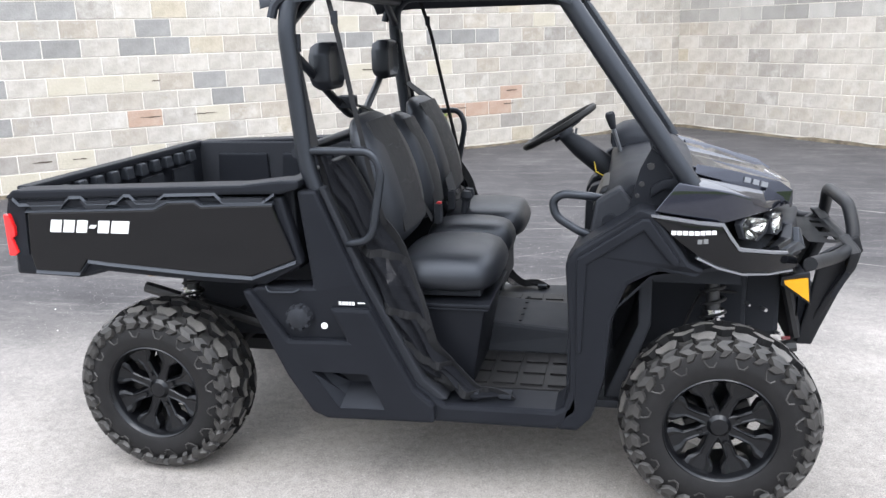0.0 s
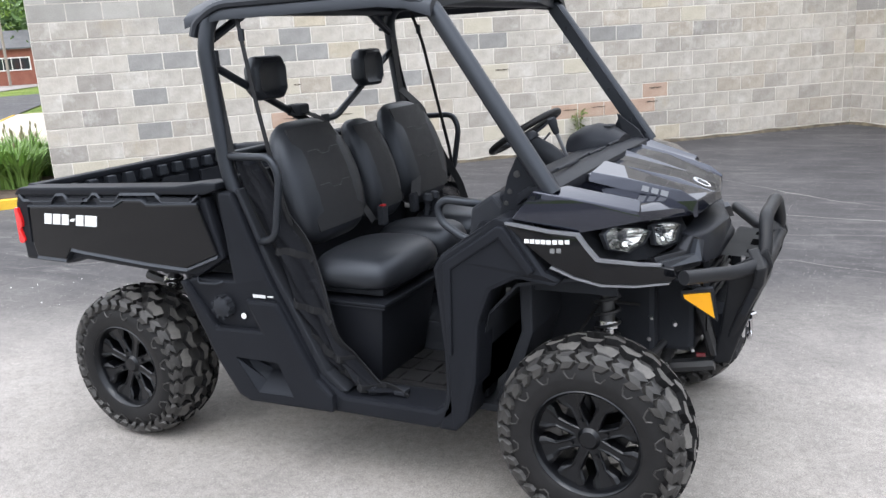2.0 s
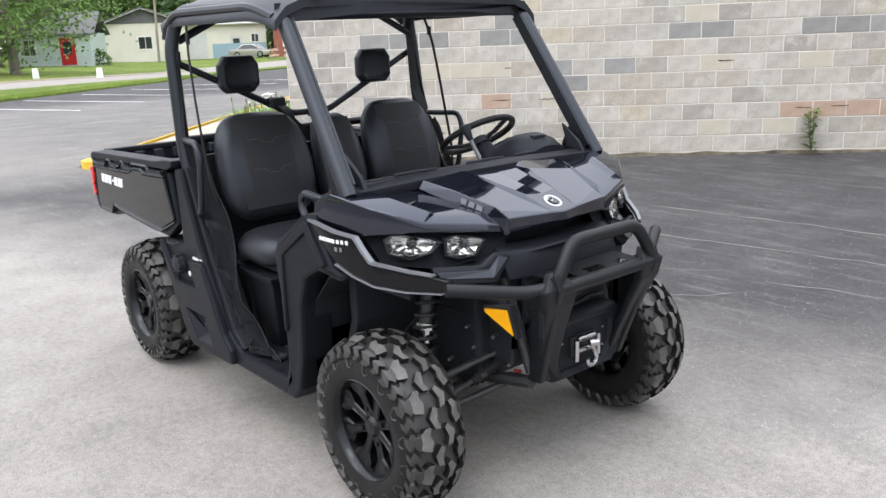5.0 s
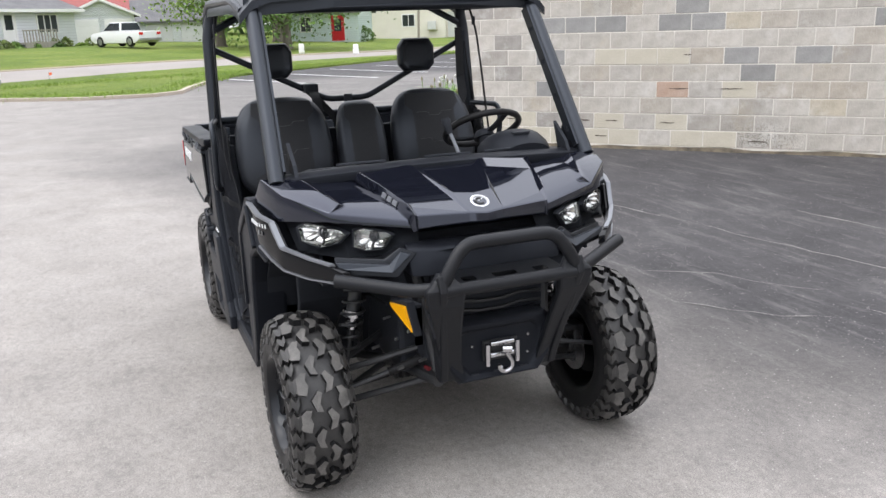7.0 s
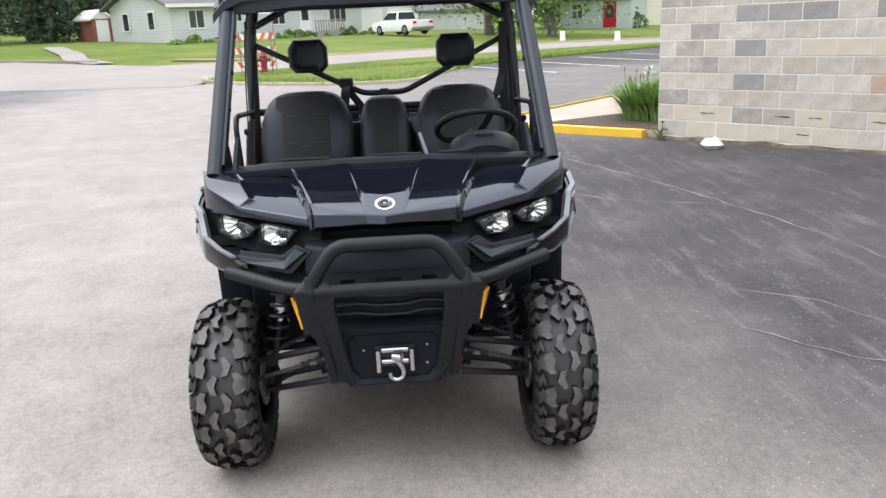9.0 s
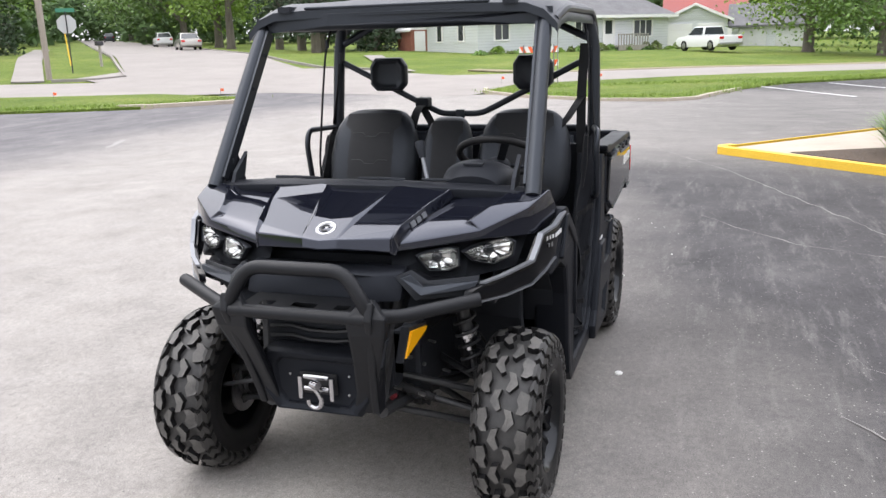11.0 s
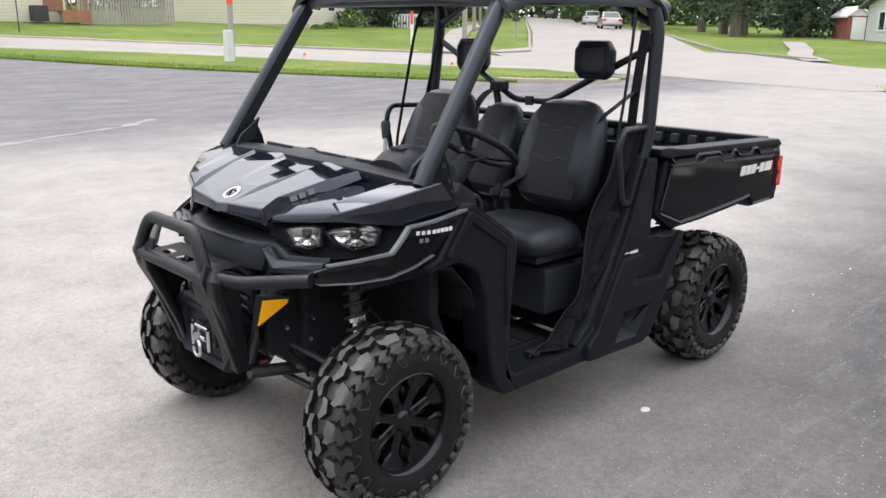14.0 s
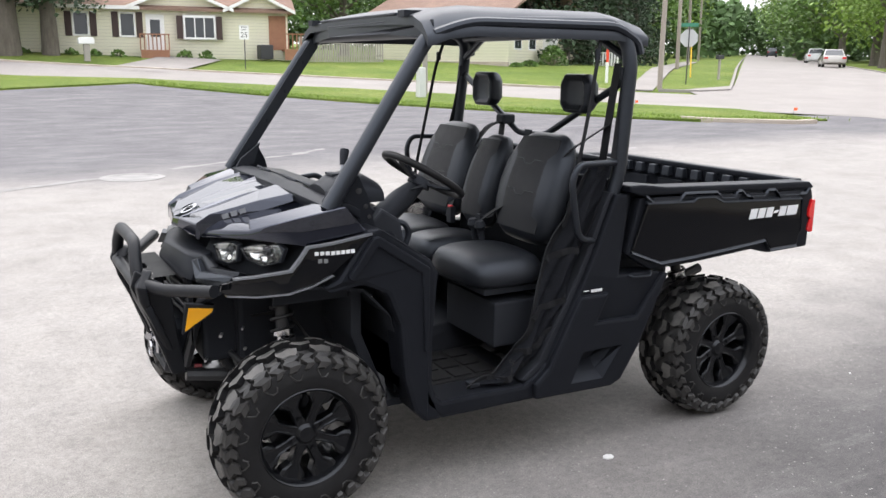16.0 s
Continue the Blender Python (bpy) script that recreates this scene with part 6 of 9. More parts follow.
# -- roll cage --
for s in (-1, 1):
    bm = B()
    line = rounded([(0.935, s * 0.672, 1.165), (0.50, s * 0.632, 1.800), (0.40, s * 0.635, 1.842), (-0.36, s * 0.655, 1.858), (-0.425, s * 0.675, 1.80), (-0.435, s * 0.70, 1.70), (-0.385, s * 0.715, 1.20), (-0.30, s * 0.70, 1.0)], 0.09, 5)
    add_tube(bm, line, 0.031, 14)
    cage = part("cage_rail", bm, "tube", utv, "satin black cage tube", True)
    # flat inner trim of the front pillar with its small holes
    bm = B()
    add_strap(bm, [(0.90, s * 0.640, 1.195), (0.50, s * 0.606, 1.785)], 0.05, 0.016, (0.8, 0, 0.55))
    part("pillar_trim", bm, "tube", cage)
    bm = B()
    for k in range(4):
        t = 0.12 + 0.24 * k
        c = Vector((0.90, s * 0.630, 1.195)).lerp(Vector((0.50, s * 0.596, 1.785)), t)
        add_box(bm, tuple(c), (0.012, 0.010, 0.016))
    part("pillar_hole", bm, "plastic_dark", cage)
    # gusset plate at the foot of the pillar
    bm = B()
    add_prism(bm, [(0.73, 1.075), (0.765, 1.215), (0.80, 1.285), (0.86, 1.24), (0.915, 1.165), (0.90, 1.10)], "y", s * 0.630, s * 0.645)
    g = part("gusset", bm, "plastic", cage, "", False, 0.004)
    bm = B()
    for gx, gz, gr2 in ((0.800, 1.225, 0.012), (0.772, 1.165, 0.009), (0.758, 1.125, 0.008)):
        add_lathe(bm, [(0, 0.004), (gr2, 0.003), (gr2, 0)], pose(gx, s * 0.645, gz, -90 * s, 0, 0), 12)
    part("gusset_hole", bm, "frame", cage)
    bm = B()
    add_prism(bm, [(0.80, 1.30), (0.835, 1.20), (0.93, 1.175), (0.90, 1.225)], "y", s * 0.585, s * 0.600)
    part("pillar_gusset", bm, "plastic_dark", cage)
    # hip guard loop
    bm = B()
    add_tube(bm, rounded([(-0.375, s * 0.715, 1.285), (-0.13, s * 0.765, 1.290), (-0.098, s * 0.765, 1.22), (-0.145, s * 0.765, 0.978), (-0.245, s * 0.735, 0.955)], 0.05, 5), 0.0145, 10)
    part("hip_guard", bm, "tube", utv, "black tubular hip guard", True)
    # diagonal to the rear cross bar
    bm = B()
    add_tube(bm, [(-0.432, s * 0.695, 1.64), (-0.425, s * 0.20, 1.395)], 0.0165, 10)
    part("headrest_bar", bm, "tube", utv, "", True)
bm = B()
add_tube(bm, rounded([(-0.425, -0.20, 1.395), (-0.422, -0.11, 1.352), (-0.422, 0.11, 1.352), (-0.425, 0.20, 1.395)], 0.04, 4), 0.0165, 10)
add_box(bm, (-0.404, 0, 1.352), (0.012, 0.045, 0.045))
part("center_bar", bm, "tube", utv, "", True)
bm = B()
add_tube(bm, [(-0.43, -0.70, 1.275), (-0.43, 0.70, 1.275)], 0.02, 10)
add_tube(bm, [(-0.40, -0.655, 1.835), (-0.40, 0.655, 1.835)], 0.025, 10)
add_tube(bm, [(0.47, -0.62, 1.812), (0.47, 0.62, 1.812)], 0.025, 10)
part("cage_cross_bar", bm, "tube", utv, "", True)
for s in (-1, 1):
    # corner braces under the roof
    bm = B()
    add_tube(bm, [(-0.41, s * 0.45, 1.835), (-0.425, s * 0.665, 1.73)], 0.018, 8)
    part("corner_brace", bm, "tube", utv, "", True)
    # headrest pad with hollow face
    bm = B()
    hexa = [(-0.105, -0.055), (-0.105, 0.045), (-0.075, 0.088), (0.075, 0.088), (0.105, 0.045), (0.105, -0.055), (0.072, -0.090), (-0.072, -0.090)]
    c = (-0.392, s * 0.397, 1.566)
    def hring(dx, k):
        return [(c[0] + dx, c[1] + a * k, c[2] + b * k) for a, b in hexa]
    add_loft(bm, [hring(-0.055, 0.80), hring(-0.025, 0.97), hring(0.0, 1.0), hring(0.022, 0.94), hring(0.030, 0.80), hring(0.014, 0.66), hring(0.008, 0.5)])
    part("headrest", bm, "vinyl", utv, "black padded headrest", True, 0.006, 32)

# -- roof --
bm = B()
xs = [-0.525, -0.50, -0.44, -0.34, -0.1, 0.15, 0.34, 0.44, 0.52, 0.535]
ys = [-0.70, -0.69, -0.645, -0.57, -0.40, -0.2, 0, 0.2, 0.40, 0.57, 0.645, 0.69, 0.70]
def roof_z(x, y):
    e = max(0, (abs(y) - 0.57) / 0.13)
    z = 1.925 - 0.085 * e * e
    z -= 0.012 * (abs(y) / 0.57) ** 2 if abs(y) < 0.57 else 0.012
    b = max(0, (-0.34 - x) / 0.185)
    z -= 0.055 * b * b * (1 - 0.6 * min(1, e))
    f = max(0, (x - 0.34) / 0.195)
    z -= 0.045 * f * f
    z -= 0.010 if 0.22 < abs(y) < 0.50 and -0.36 < x < 0.36 else 0
    return z
rows = [[(x, y * (1.0 if x < 0.4 else 0.985), roof_z(x, y)) for y in ys] for x in xs]
add_sheet(bm, rows, 0.035, (0, 0, -1))
roof = part("roof", bm, "roof", utv, "satin charcoal plastic roof", True, 0.0, 50)
bm = B()
for s in (-1, 1):
    add_tube(bm, rounded([(0.50, s * 0.672, 1.800), (0.36, s * 0.690, 1.848), (-0.36, s * 0.696, 1.852), (-0.47, s * 0.696, 1.79), (-0.485, s * 0.70, 1.74)], 0.08, 4), 0.018, 8)
part("roof_rail", bm, "roof", roof, "", True)
bm = B()
add_loft(bm, [[(0.50, y, 1.872 - 0.02 * (abs(y) / 0.66) ** 2 - dz) for y, dz in ((-0.665, 0), (-0.3, 0), (0.3, 0), (0.665, 0), (0.665, 0.06), (0.3, 0.05), (-0.3, 0.05), (-0.665, 0.06))],
              [(0.548 - 0.05 * (abs(y) / 0.66) ** 2, y, 1.860 - 0.02 * (abs(y) / 0.66) ** 2 - dz) for y, dz in ((-0.665, 0), (-0.3, 0), (0.3, 0), (0.665, 0), (0.665, 0.062), (0.3, 0.05), (-0.3, 0.05), (-0.665, 0.062))]])
part("visor", bm, "roof", roof, "front lip of the roof", False, 0.008)
for s in (-1, 1):
    bm = B()
    add_box(bm, (0.512, s * 0.50, 1.878), (0.085, 0.055, 0.026))
    part("roof_notch", bm, "plastic_dark", roof)
bm = B()
add_box(bm, (0.515, 0, 1.882), (0.05, 0.82, 0.010))
part("roof_step", bm, "roof", roof, "", False, 0.004)

# -- cab: floor, seats, dash --
bm = B()
add_box(bm, (0.36, 0, 0.345), (0.74, 1.24, 0.03))
floor_pan = part("floor_pan", bm, "plastic_dark", utv, "black ribbed floor pan", False, 0.006)
for s in (-1, 1):
    bm = B()
    add_box(bm, (0.335, s * 0.41, 0.368), (0.46, 0.36, 0.014))
    mat_o = part("floor_mat", bm, "rubber", floor_pan, "black ribbed rubber floor mat", False, 0.004)
    bm = B()
    for i in range(4):
        for j in range(3):
            add_box(bm, (0.18 + 0.105 * i, s * (0.30 + 0.11 * j), 0.378), (0.085, 0.085, 0.008))
    part("mat_rib", bm, "rubber", floor_pan)
bm = B()
add_loft(bm, [[(0.0, -0.22, 0.36), (0.0, -0.18, 0.50), (0.0, 0.18, 0.50), (0.0, 0.22, 0.36)], [(0.55, -0.22, 0.36), (0.55, -0.18, 0.46), (0.55, 0.18, 0.46), (0.55, 0.22, 0.36)], [(0.76, -0.24, 0.36), (0.76, -0.2, 0.75), (0.76, 0.2, 0.75), (0.76, 0.24, 0.36)]])
part("tunnel", bm, "plastic_dark", utv, "", False, 0.015)
bm = B()
add_loft(bm, [[(0.66, y, 0.36), (0.72, y, 0.36), (0.82, y, 0.65), (0.82, y, 1.15), (0.77, y, 1.15), (0.775, y, 0.65)] for y in (-0.60, 0.60)])
part("firewall", bm, "plastic_dark", utv, "", False, 0.01)
bm = B()
for i in range(4):
    for j in range(5):
        add_lathe(bm, [(0, 0.006), (0.008, 0.004), (0.009, 0)], Matrix.Translation((0.30 + 0.06 * i, -0.16 + 0.08 * j, 0.487 - 0.0073 * i * 10 * 0.9 + 0.002)), 8)
part("tunnel_stud", bm, "plastic_dark", utv, "", True)
# seat base boxes
bm = B()
add_loft(bm, [[(0.035, -0.60, 0.372), (0.175, -0.60, 0.372), (0.175, -0.24, 0.372), (0.035, -0.24, 0.372)],
              [(-0.03, -0.64, 0.66), (0.225, -0.64, 0.66), (0.225, -0.20, 0.66), (-0.03, -0.20, 0.66)],
              [(-0.04, -0.65, 0.705), (0.235, -0.65, 0.705), (0.235, -0.19, 0.705), (-0.04, -0.19, 0.705)]])
bin_o = part("storage_bin", bm, "plastic", utv, "black plastic under-seat storage bin", True, 0.018, 35)
bm = B()
add_box(bm, (0.098, -0.42, 0.712), (0.31, 0.48, 0.014))
add_box(bm, (0.105, -0.42, 0.698), (0.285, 0.475, 0.010))
part("bin_rim", bm, "plastic", bin_o, "", False, 0.004)
bm = B()
add_box(bm, (-0.12, 0, 0.53), (0.14, 1.22, 0.36))
add_box(bm, (0.02, 0.41, 0.60), (0.30, 0.42, 0.20))
part("seat_base", bm, "plastic_dark", utv, "", False, 0.012)
bm = B()
add_box(bm, (0.03, 0, 0.745), (0.36, 1.20, 0.03))
part("seat_frame", bm, "plastic_dark", utv, "", False, 0.006)


def pillow(name, x0, x1, y0, y1, z0, z1, mat, label, lean=0.0, parent=None, puff=0.022, corner=0.28, n=14):
    """A padded block: rounded in plan, swollen in the middle. lean turns it back about y."""
    bm = B()
    cx, cy = (x0 + x1) / 2, (y0 + y1) / 2
    hx, hy = (x1 - x0) / 2, (y1 - y0) / 2
    def outline(k):
        pts = []
        for q in range(40):
            a = 2 * math.pi * q / 40
            e = 0.50
            ca, sa = math.cos(a), math.sin(a)
            pts.append((cx + hx * k * math.copysign(abs(ca) ** e, ca), cy + hy * k * math.copysign(abs(sa) ** e, sa)))
        return pts
    rings = []
    h = z1 - z0
    for k, zz in ((0.72, 0.0), (0.88, 0.05), (0.965, 0.18), (1.0, 0.42), (0.985, 0.62), (0.945, 0.78), (0.88, 0.89), (0.77, 0.97), (0.60, 1.01), (0.40, 1.02), (0.2, 1.02)):
        ring = []
        for x, y in outline(k):
            d = 1 - min(1, ((x - cx) / hx) ** 2 * 0.6 + ((y - cy) / hy) ** 2 * 0.6)
            ring.append((x, y, z0 + h * zz + (puff * d if zz > 0.8 else 0)))
        rings.append(ring)
    add_loft(bm, rings)
    return part(name, bm, mat, parent or utv, label, True, 0, 60)


def waist(k):
    """Relative width of a backrest over its height: narrower at the foot and at the shoulders."""
    return float(np.interp(k, [0.0, 0.15, 0.45, 0.65, 0.85, 1.0], [0.90, 0.97, 1.0, 0.965, 0.89, 0.83]))


for y0, y1, nm in ((-0.665, -0.155, "passenger"), (-0.145, 0.135, "middle"), (0.150, 0.640, "driver")):
    cush = pillow("seat_cushion", -0.12, 0.272 if nm != "middle" else 0.258, y0, y1, 0.755, 0.872, "vinyl", "black vinyl seat cushion", puff=0.024)
    bm = B()
    yy = (y0 + y1) / 2
    hw = (y1 - y0) / 2
    pts = [(0.175 + 0.03 * math.cos(q), yy + hw * 0.80 * math.sin(q) * 1.0, 0.8805 - 0.006 * abs(math.sin(q)) ** 4) for q in (-1.2 + 2.4 * k / 12 for k in range(13))]
    add_tube(bm, pts, 0.0022, 5)
    part("seam", bm, "plastic_dark", cush, "", True)
    # backrest: built lying, then raised
    lean = pose(-0.10, 0, 0.955, 0, -71.5, 0)
    bm = B()
    hgt = 0.510 if nm != "middle" else 0.470
    back = pillow("backrest", 0.0, hgt, y0 + 0.005, y1 - 0.005, -0.02, 0.088, "vinyl", "black seat backrest with cloth centre", puff=0.02)
    for v in back.data.vertices:
        # waisted sides, thinner at the top
        k = v.co.x / hgt
        v.co.y = yy + (v.co.y - yy) * waist(k)
        v.co.z = v.co.z * (1 - 0.25 * k) + 0.02 * math.sin(k * math.pi)
    back.data.update()
    back.matrix_basis = Matrix(((0, 0, 1, -0.155), (0, 1, 0, 0), (1, 0, 0, 0.945), (0, 0, 0, 1)))
    back.matrix_basis = Matrix.Translation((-0.152, 0, 0.892)) @ Matrix.Rotation(radians(-15), 4, "Y") @ Matrix(((0, 0, 1, 0), (0, 1, 0, 0), (1, 0, 0, 0), (0, 0, 0, 1)))
    # cloth centre panel and stitched lines
    bm = B()
    rows = []
    for k in range(9):
        q = k / 8
        x = lerp(0.05, hgt - 0.035, q)
        w = hw * 0.70 * waist(q)
        kk = x / hgt
        row = []
        for t in (-1, -0.6, -0.2, 0.2, 0.6, 1):
            d = 1 - min(1, (2 * kk - 1) ** 2 * 0.6 + (w * t / hw) ** 2 * 0.6)
            row.append((x, yy + w * t, (0.088 + 0.02 * d) * (1 - 0.25 * kk) + 0.02 * math.sin(kk * math.pi) + 0.0035 - 0.0075 * t ** 6))
        rows.append(row)
    add_sheet(bm, rows, 0.008, (0, 0, -1))
    part("cloth_panel", bm, "seatcloth", back, "charcoal woven cloth centre panel", True, 0, 50)
    if nm != "middle":
        bm = B()
        for xq in (0.70, 0.42):
            x = hgt * xq
            zc = (0.088 + 0.018) * (1 - 0.25 * xq) + 0.02 * math.sin(xq * math.pi) + 0.0055
            add_tube(bm, [(x + 0.012, yy - hw * 0.40, zc - 0.001), (x + 0.012, yy - hw * 0.18, zc + 0.003), (x - 0.008, yy - hw * 0.10, zc + 0.004), (x - 0.008, yy + hw * 0.10, zc + 0.004), (x + 0.012, yy + hw * 0.18, zc + 0.003), (x + 0.012, yy + hw * 0.40, zc - 0.001)], 0.0010, 5)
        part("stitching", bm, "stitch", back, "pale grey stitched lines", True)

# -- belts --
def belt(name, pts, side, width=0.046, label="black seat belt webbing", n=5):
    bm = B()
    add_strap(bm, rounded(pts, 0.05, 4), width, 0.004, side)
    return part(name, bm, "webbing", utv, label)


belt("seat_belt", [(-0.40, -0.20, 1.405), (-0.30, -0.205, 1.39), (-0.20, -0.21, 1.28), (-0.10, -0.23, 1.02), (-0.06, -0.20, 0.93)], (0, 1, 0))
belt("seat_belt", [(-0.40, 0.66, 1.70), (-0.37, 0.65, 1.45), (-0.33, 0.655, 1.15), (-0.30, 0.66, 0.98)], (0, 1, 0))
belt("seat_belt", [(-0.40, -0.20, 1.415), (-0.41, -0.24, 1.43), (-0.36, -0.18, 1.36), (-0.22, 0.02, 1.10), (-0.10, 0.14, 0.97)], (0, 1, 0), 0.04)
belt("seat_belt", [(-0.37, 0.650, 1.44), (-0.215, 0.60, 1.335), (-0.150, 0.45, 1.205), (-0.090, 0.26, 1.05), (-0.045, 0.16, 0.975)], (0, 1, 0.4), 0.046)
for s in (-1, 1):
    belt("net_strap", [(-0.295, s * 0.672, 1.84), (-0.25, s * 0.70, 1.68), (-0.205, s * 0.71, 1.45), (-0.135, s * 0.715, 1.12), (-0.115, s * 0.70, 1.02)], (1, 0, 0.2), 0.017, "narrow black net strap")
    belt("net_strap", [(-0.425, s * 0.69, 1.66), (-0.40, s * 0.70, 1.50), (-0.36, s * 0.72, 1.30)], (1, 0, 0), 0.05, "black belt guide strap")
    bm = B()
    add_box(bm, (-0.262, s * 0.690, 1.735), (0.024, 0.012, 0.045))
    add_box(bm, (-0.41, s * 0.685, 1.655), (0.035, 0.02, 0.06))
    part("strap_buckle", bm, "plastic_dark", utv, "black strap buckle", False, 0.003)
bm = B()
add_box(bm, (-0.40, -0.205, 1.415), (0.075, 0.075, 0.05))
part("belt_guide", bm, "plastic_dark", utv, "black belt guide", False, 0.012)
for y in (-0.145, 0.14):
    bm = B()
    add_box(bm, (-0.045, y, 0.945), (0.03, 0.045, 0.085), pose(0, 0, 0, 0, 0, 0))
    bk = part("belt_buckle", bm, "plastic_dark", utv, "black belt buckle with red button", False, 0.006)
    bm = B()
    add_box(bm, (-0.040, y, 0.988), (0.020, 0.028, 0.010))
    part("button", bm, "red" if y < 0 else "plastic_dark", bk, "release button", False, 0.003)
# stalks between the seats on the driver's side
for y in (0.17, 0.235):
    bm = B()
    add_tube(bm, [(0.0, y, 0.88), (0.01, y, 0.935)], 0.014, 10)
    add_tube(bm, [(0.01, y, 0.935), (0.014, y, 0.955), (0.018, y, 0.98)], [0.018, 0.028, 0.018], 10)
    part("belt_stalk", bm, "plastic_dark", utv, "", True)

# -- side nets, dropped and folded against the pillar --
def net_sheet(s):
    bm = B()
    uvl = bm.loops.layers.uv.new("UVMap")
    rows = []
    spine = [(-0.345, 1.27, -0.255, 1.25), (-0.32, 1.15, -0.15, 1.08), (-0.265, 1.00, -0.06, 0.92), (-0.205, 0.86, 0.0, 0.76), (-0.14, 0.72, 0.05, 0.60), (-0.07, 0.58, 0.11, 0.48), (0.02, 0.46, 0.22, 0.40), (0.12, 0.395, 0.34, 0.372)]
    fine = []
    for k in range(len(spine) - 1):
        for j in range(4):
            fine.append([lerp(spine[k][i], spine[k + 1][i], j / 4) for i in range(4)])
    fine.append(list(spine[-1]))
    n = 16
    grid = []
    for i, (xa, za, xb, zb) in enumerate(fine):
        row = []
        for j in range(n + 1):
            t = j / n
            w = 0.014 * math.sin(t * 9 + i * 0.35) + 0.010 * math.sin(t * 17 - i * 0.6)
            row.append((bm.verts.new((lerp(xa, xb, t), s * (0.690 + w + 0.03 * math.sin(t * math.pi)), lerp(za, zb, t) + 0.012 * math.sin(t * 7 + i))), (t * 0.25, i / len(fine))))
        grid.append(row)
    for a, b in zip(grid, grid[1:]):
        for j in range(n):
            f = bm.faces.new((a[j][0], a[j + 1][0], b[j + 1][0], b[j][0]))
            for lp2, uv in zip(f.loops, (a[j][1], a[j + 1][1], b[j + 1][1], b[j][1])):
                lp2[uvl].uv = uv
    net_o = part("side_net", bm, "net", utv, "black mesh side net hanging folded at the pillar", True, 0, 60)
    for edge in (0, n):
        bm = B()
        line = [Vector(net_o.data.vertices[i * (n + 1) + edge].co) for i in range(len(fine))]
        add_strap(bm, line, 0.036, 0.005, (0.8, 0.3 * s, 0.6))
        part("net_hem", bm, "webbing", net_o, "black webbing hem")
    bm = B()
    for i in (9, 15, 20, 25):
        line = [Vector(net_o.data.vertices[i * (n + 1) + j].co) + Vector((0, s * 0.006, 0)) for j in range(n + 1)]
        add_strap(bm, line, 0.03, 0.004, (0.3, 0, 1))
    part("net_band", bm, "webbing", net_o, "black webbing band")
    bm = B()
    add_box(bm, (0.31, s * 0.68, 0.385), (0.045, 0.05, 0.016))
    add_box(bm, (0.20, s * 0.70, 0.395), (0.03, 0.04, 0.014))
    part("net_buckle", bm, "plastic_dark", net_o, "", False, 0.003)


for s in (-1, 1):
    net_sheet(s)

# -- dash, steering, shifter --
bm = B()
prof = [(0.82, 1.19), (0.72, 1.175), (0.655, 1.13), (0.645, 1.06), (0.66, 0.98), (0.70, 0.90), (0.80, 0.86), (0.84, 0.9)]
add_loft(bm, [[(x + 0.02 * (abs(y) > 0.5), y, z - (0.02 if abs(y) > 0.5 else 0)) for x, z in prof] for y in (-0.60, -0.5, -0.16, 0.16, 0.5, 0.60)])
dash = part("dashboard", bm, "plastic", utv, "matte black dashboard with bins", True, 0.012, 30)
bm = B()
add_loft(bm, [[(0.60, y, 1.04), (0.70, y, 1.06), (0.72, y, 1.15), (0.635, y, 1.125)] for y in (-0.50, -0.18)])
part("glove_box", bm, "semigloss", dash, "semi-gloss black glove box lid", False, 0.016)
bm = B()
add_box(bm, (0.700, 0.0, 1.00), (0.10, 0.22, 0.16))
for y in (-0.07, 0.0, 0.07):
    add_box(bm, (0.645, y, 1.02), (0.012, 0.045, 0.03))
part("switch_panel", bm, "plastic_dark", dash, "", False, 0.006)
for s in (-1, 1):
    bm = B()
    add_prism(bm, [(0.62, 1.10), (0.70, 1.15), (0.745, 1.10), (0.72, 0.97), (0.64, 0.93), (0.60, 0.98)], "y", s * 0.555, s * 0.635)
    ck = part("corner_pod", bm, "plastic_dark", dash, "", False, 0.012)
    bm = B()
    add_lathe(bm, [(0, 0.008), (0.026, 0.007), (0.03, 0)], pose(0.672, s * 0.636, 1.03, -90 * s, 0, 0), 16)
    part("pod_cap", bm, "plastic", dash, "", True)
# passenger grab handle
bm = B()
add_tube(bm, rounded([(0.65, -0.56, 1.095), (0.605, -0.60, 1.112), (0.505, -0.605, 1.122), (0.470, -0.60, 1.095), (0.482, -0.605, 1.04), (0.575, -0.615, 0.985), (0.64, -0.60, 0.97)], 0.03, 4), 0.015, 10)
part("grab_handle", bm, "tube", utv, "black passenger grab handle", True)
bm = B()
add_tube(bm, rounded([(0.66, 0.60, 1.08), (0.60, 0.615, 1.09), (0.57, 0.615, 1.04), (0.60, 0.61, 0.97)], 0.03, 3), 0.012, 8)
part("grab_handle", bm, "tube", utv, "", True)
# instrument pod
bm = B()
rings = []
for k, (x, w, zt) in enumerate(((0.88, 0.11, 1.225), (0.82, 0.135, 1.262), (0.76, 0.150, 1.274), (0.70, 0.150, 1.262), (0.655, 0.140, 1.235))):
    ring = []
    for q in range(13):
        a = math.pi * q / 12
        ring.append((x, 0.42 + w * math.cos(a), 1.165 + (zt - 1.165) * math.sin(a) ** 0.7))
    rings.append(ring)
add_loft(bm, rings)
pod = part("instrument_pod", bm, "plastic", utv, "matte black instrument pod", True, 0.0, 50)
bm = B()
add_box(bm, (0.655, 0.42, 1.195), (0.012, 0.17, 0.05))
part("display", bm, "semigloss", pod, "dark instrument display")
bm = B()
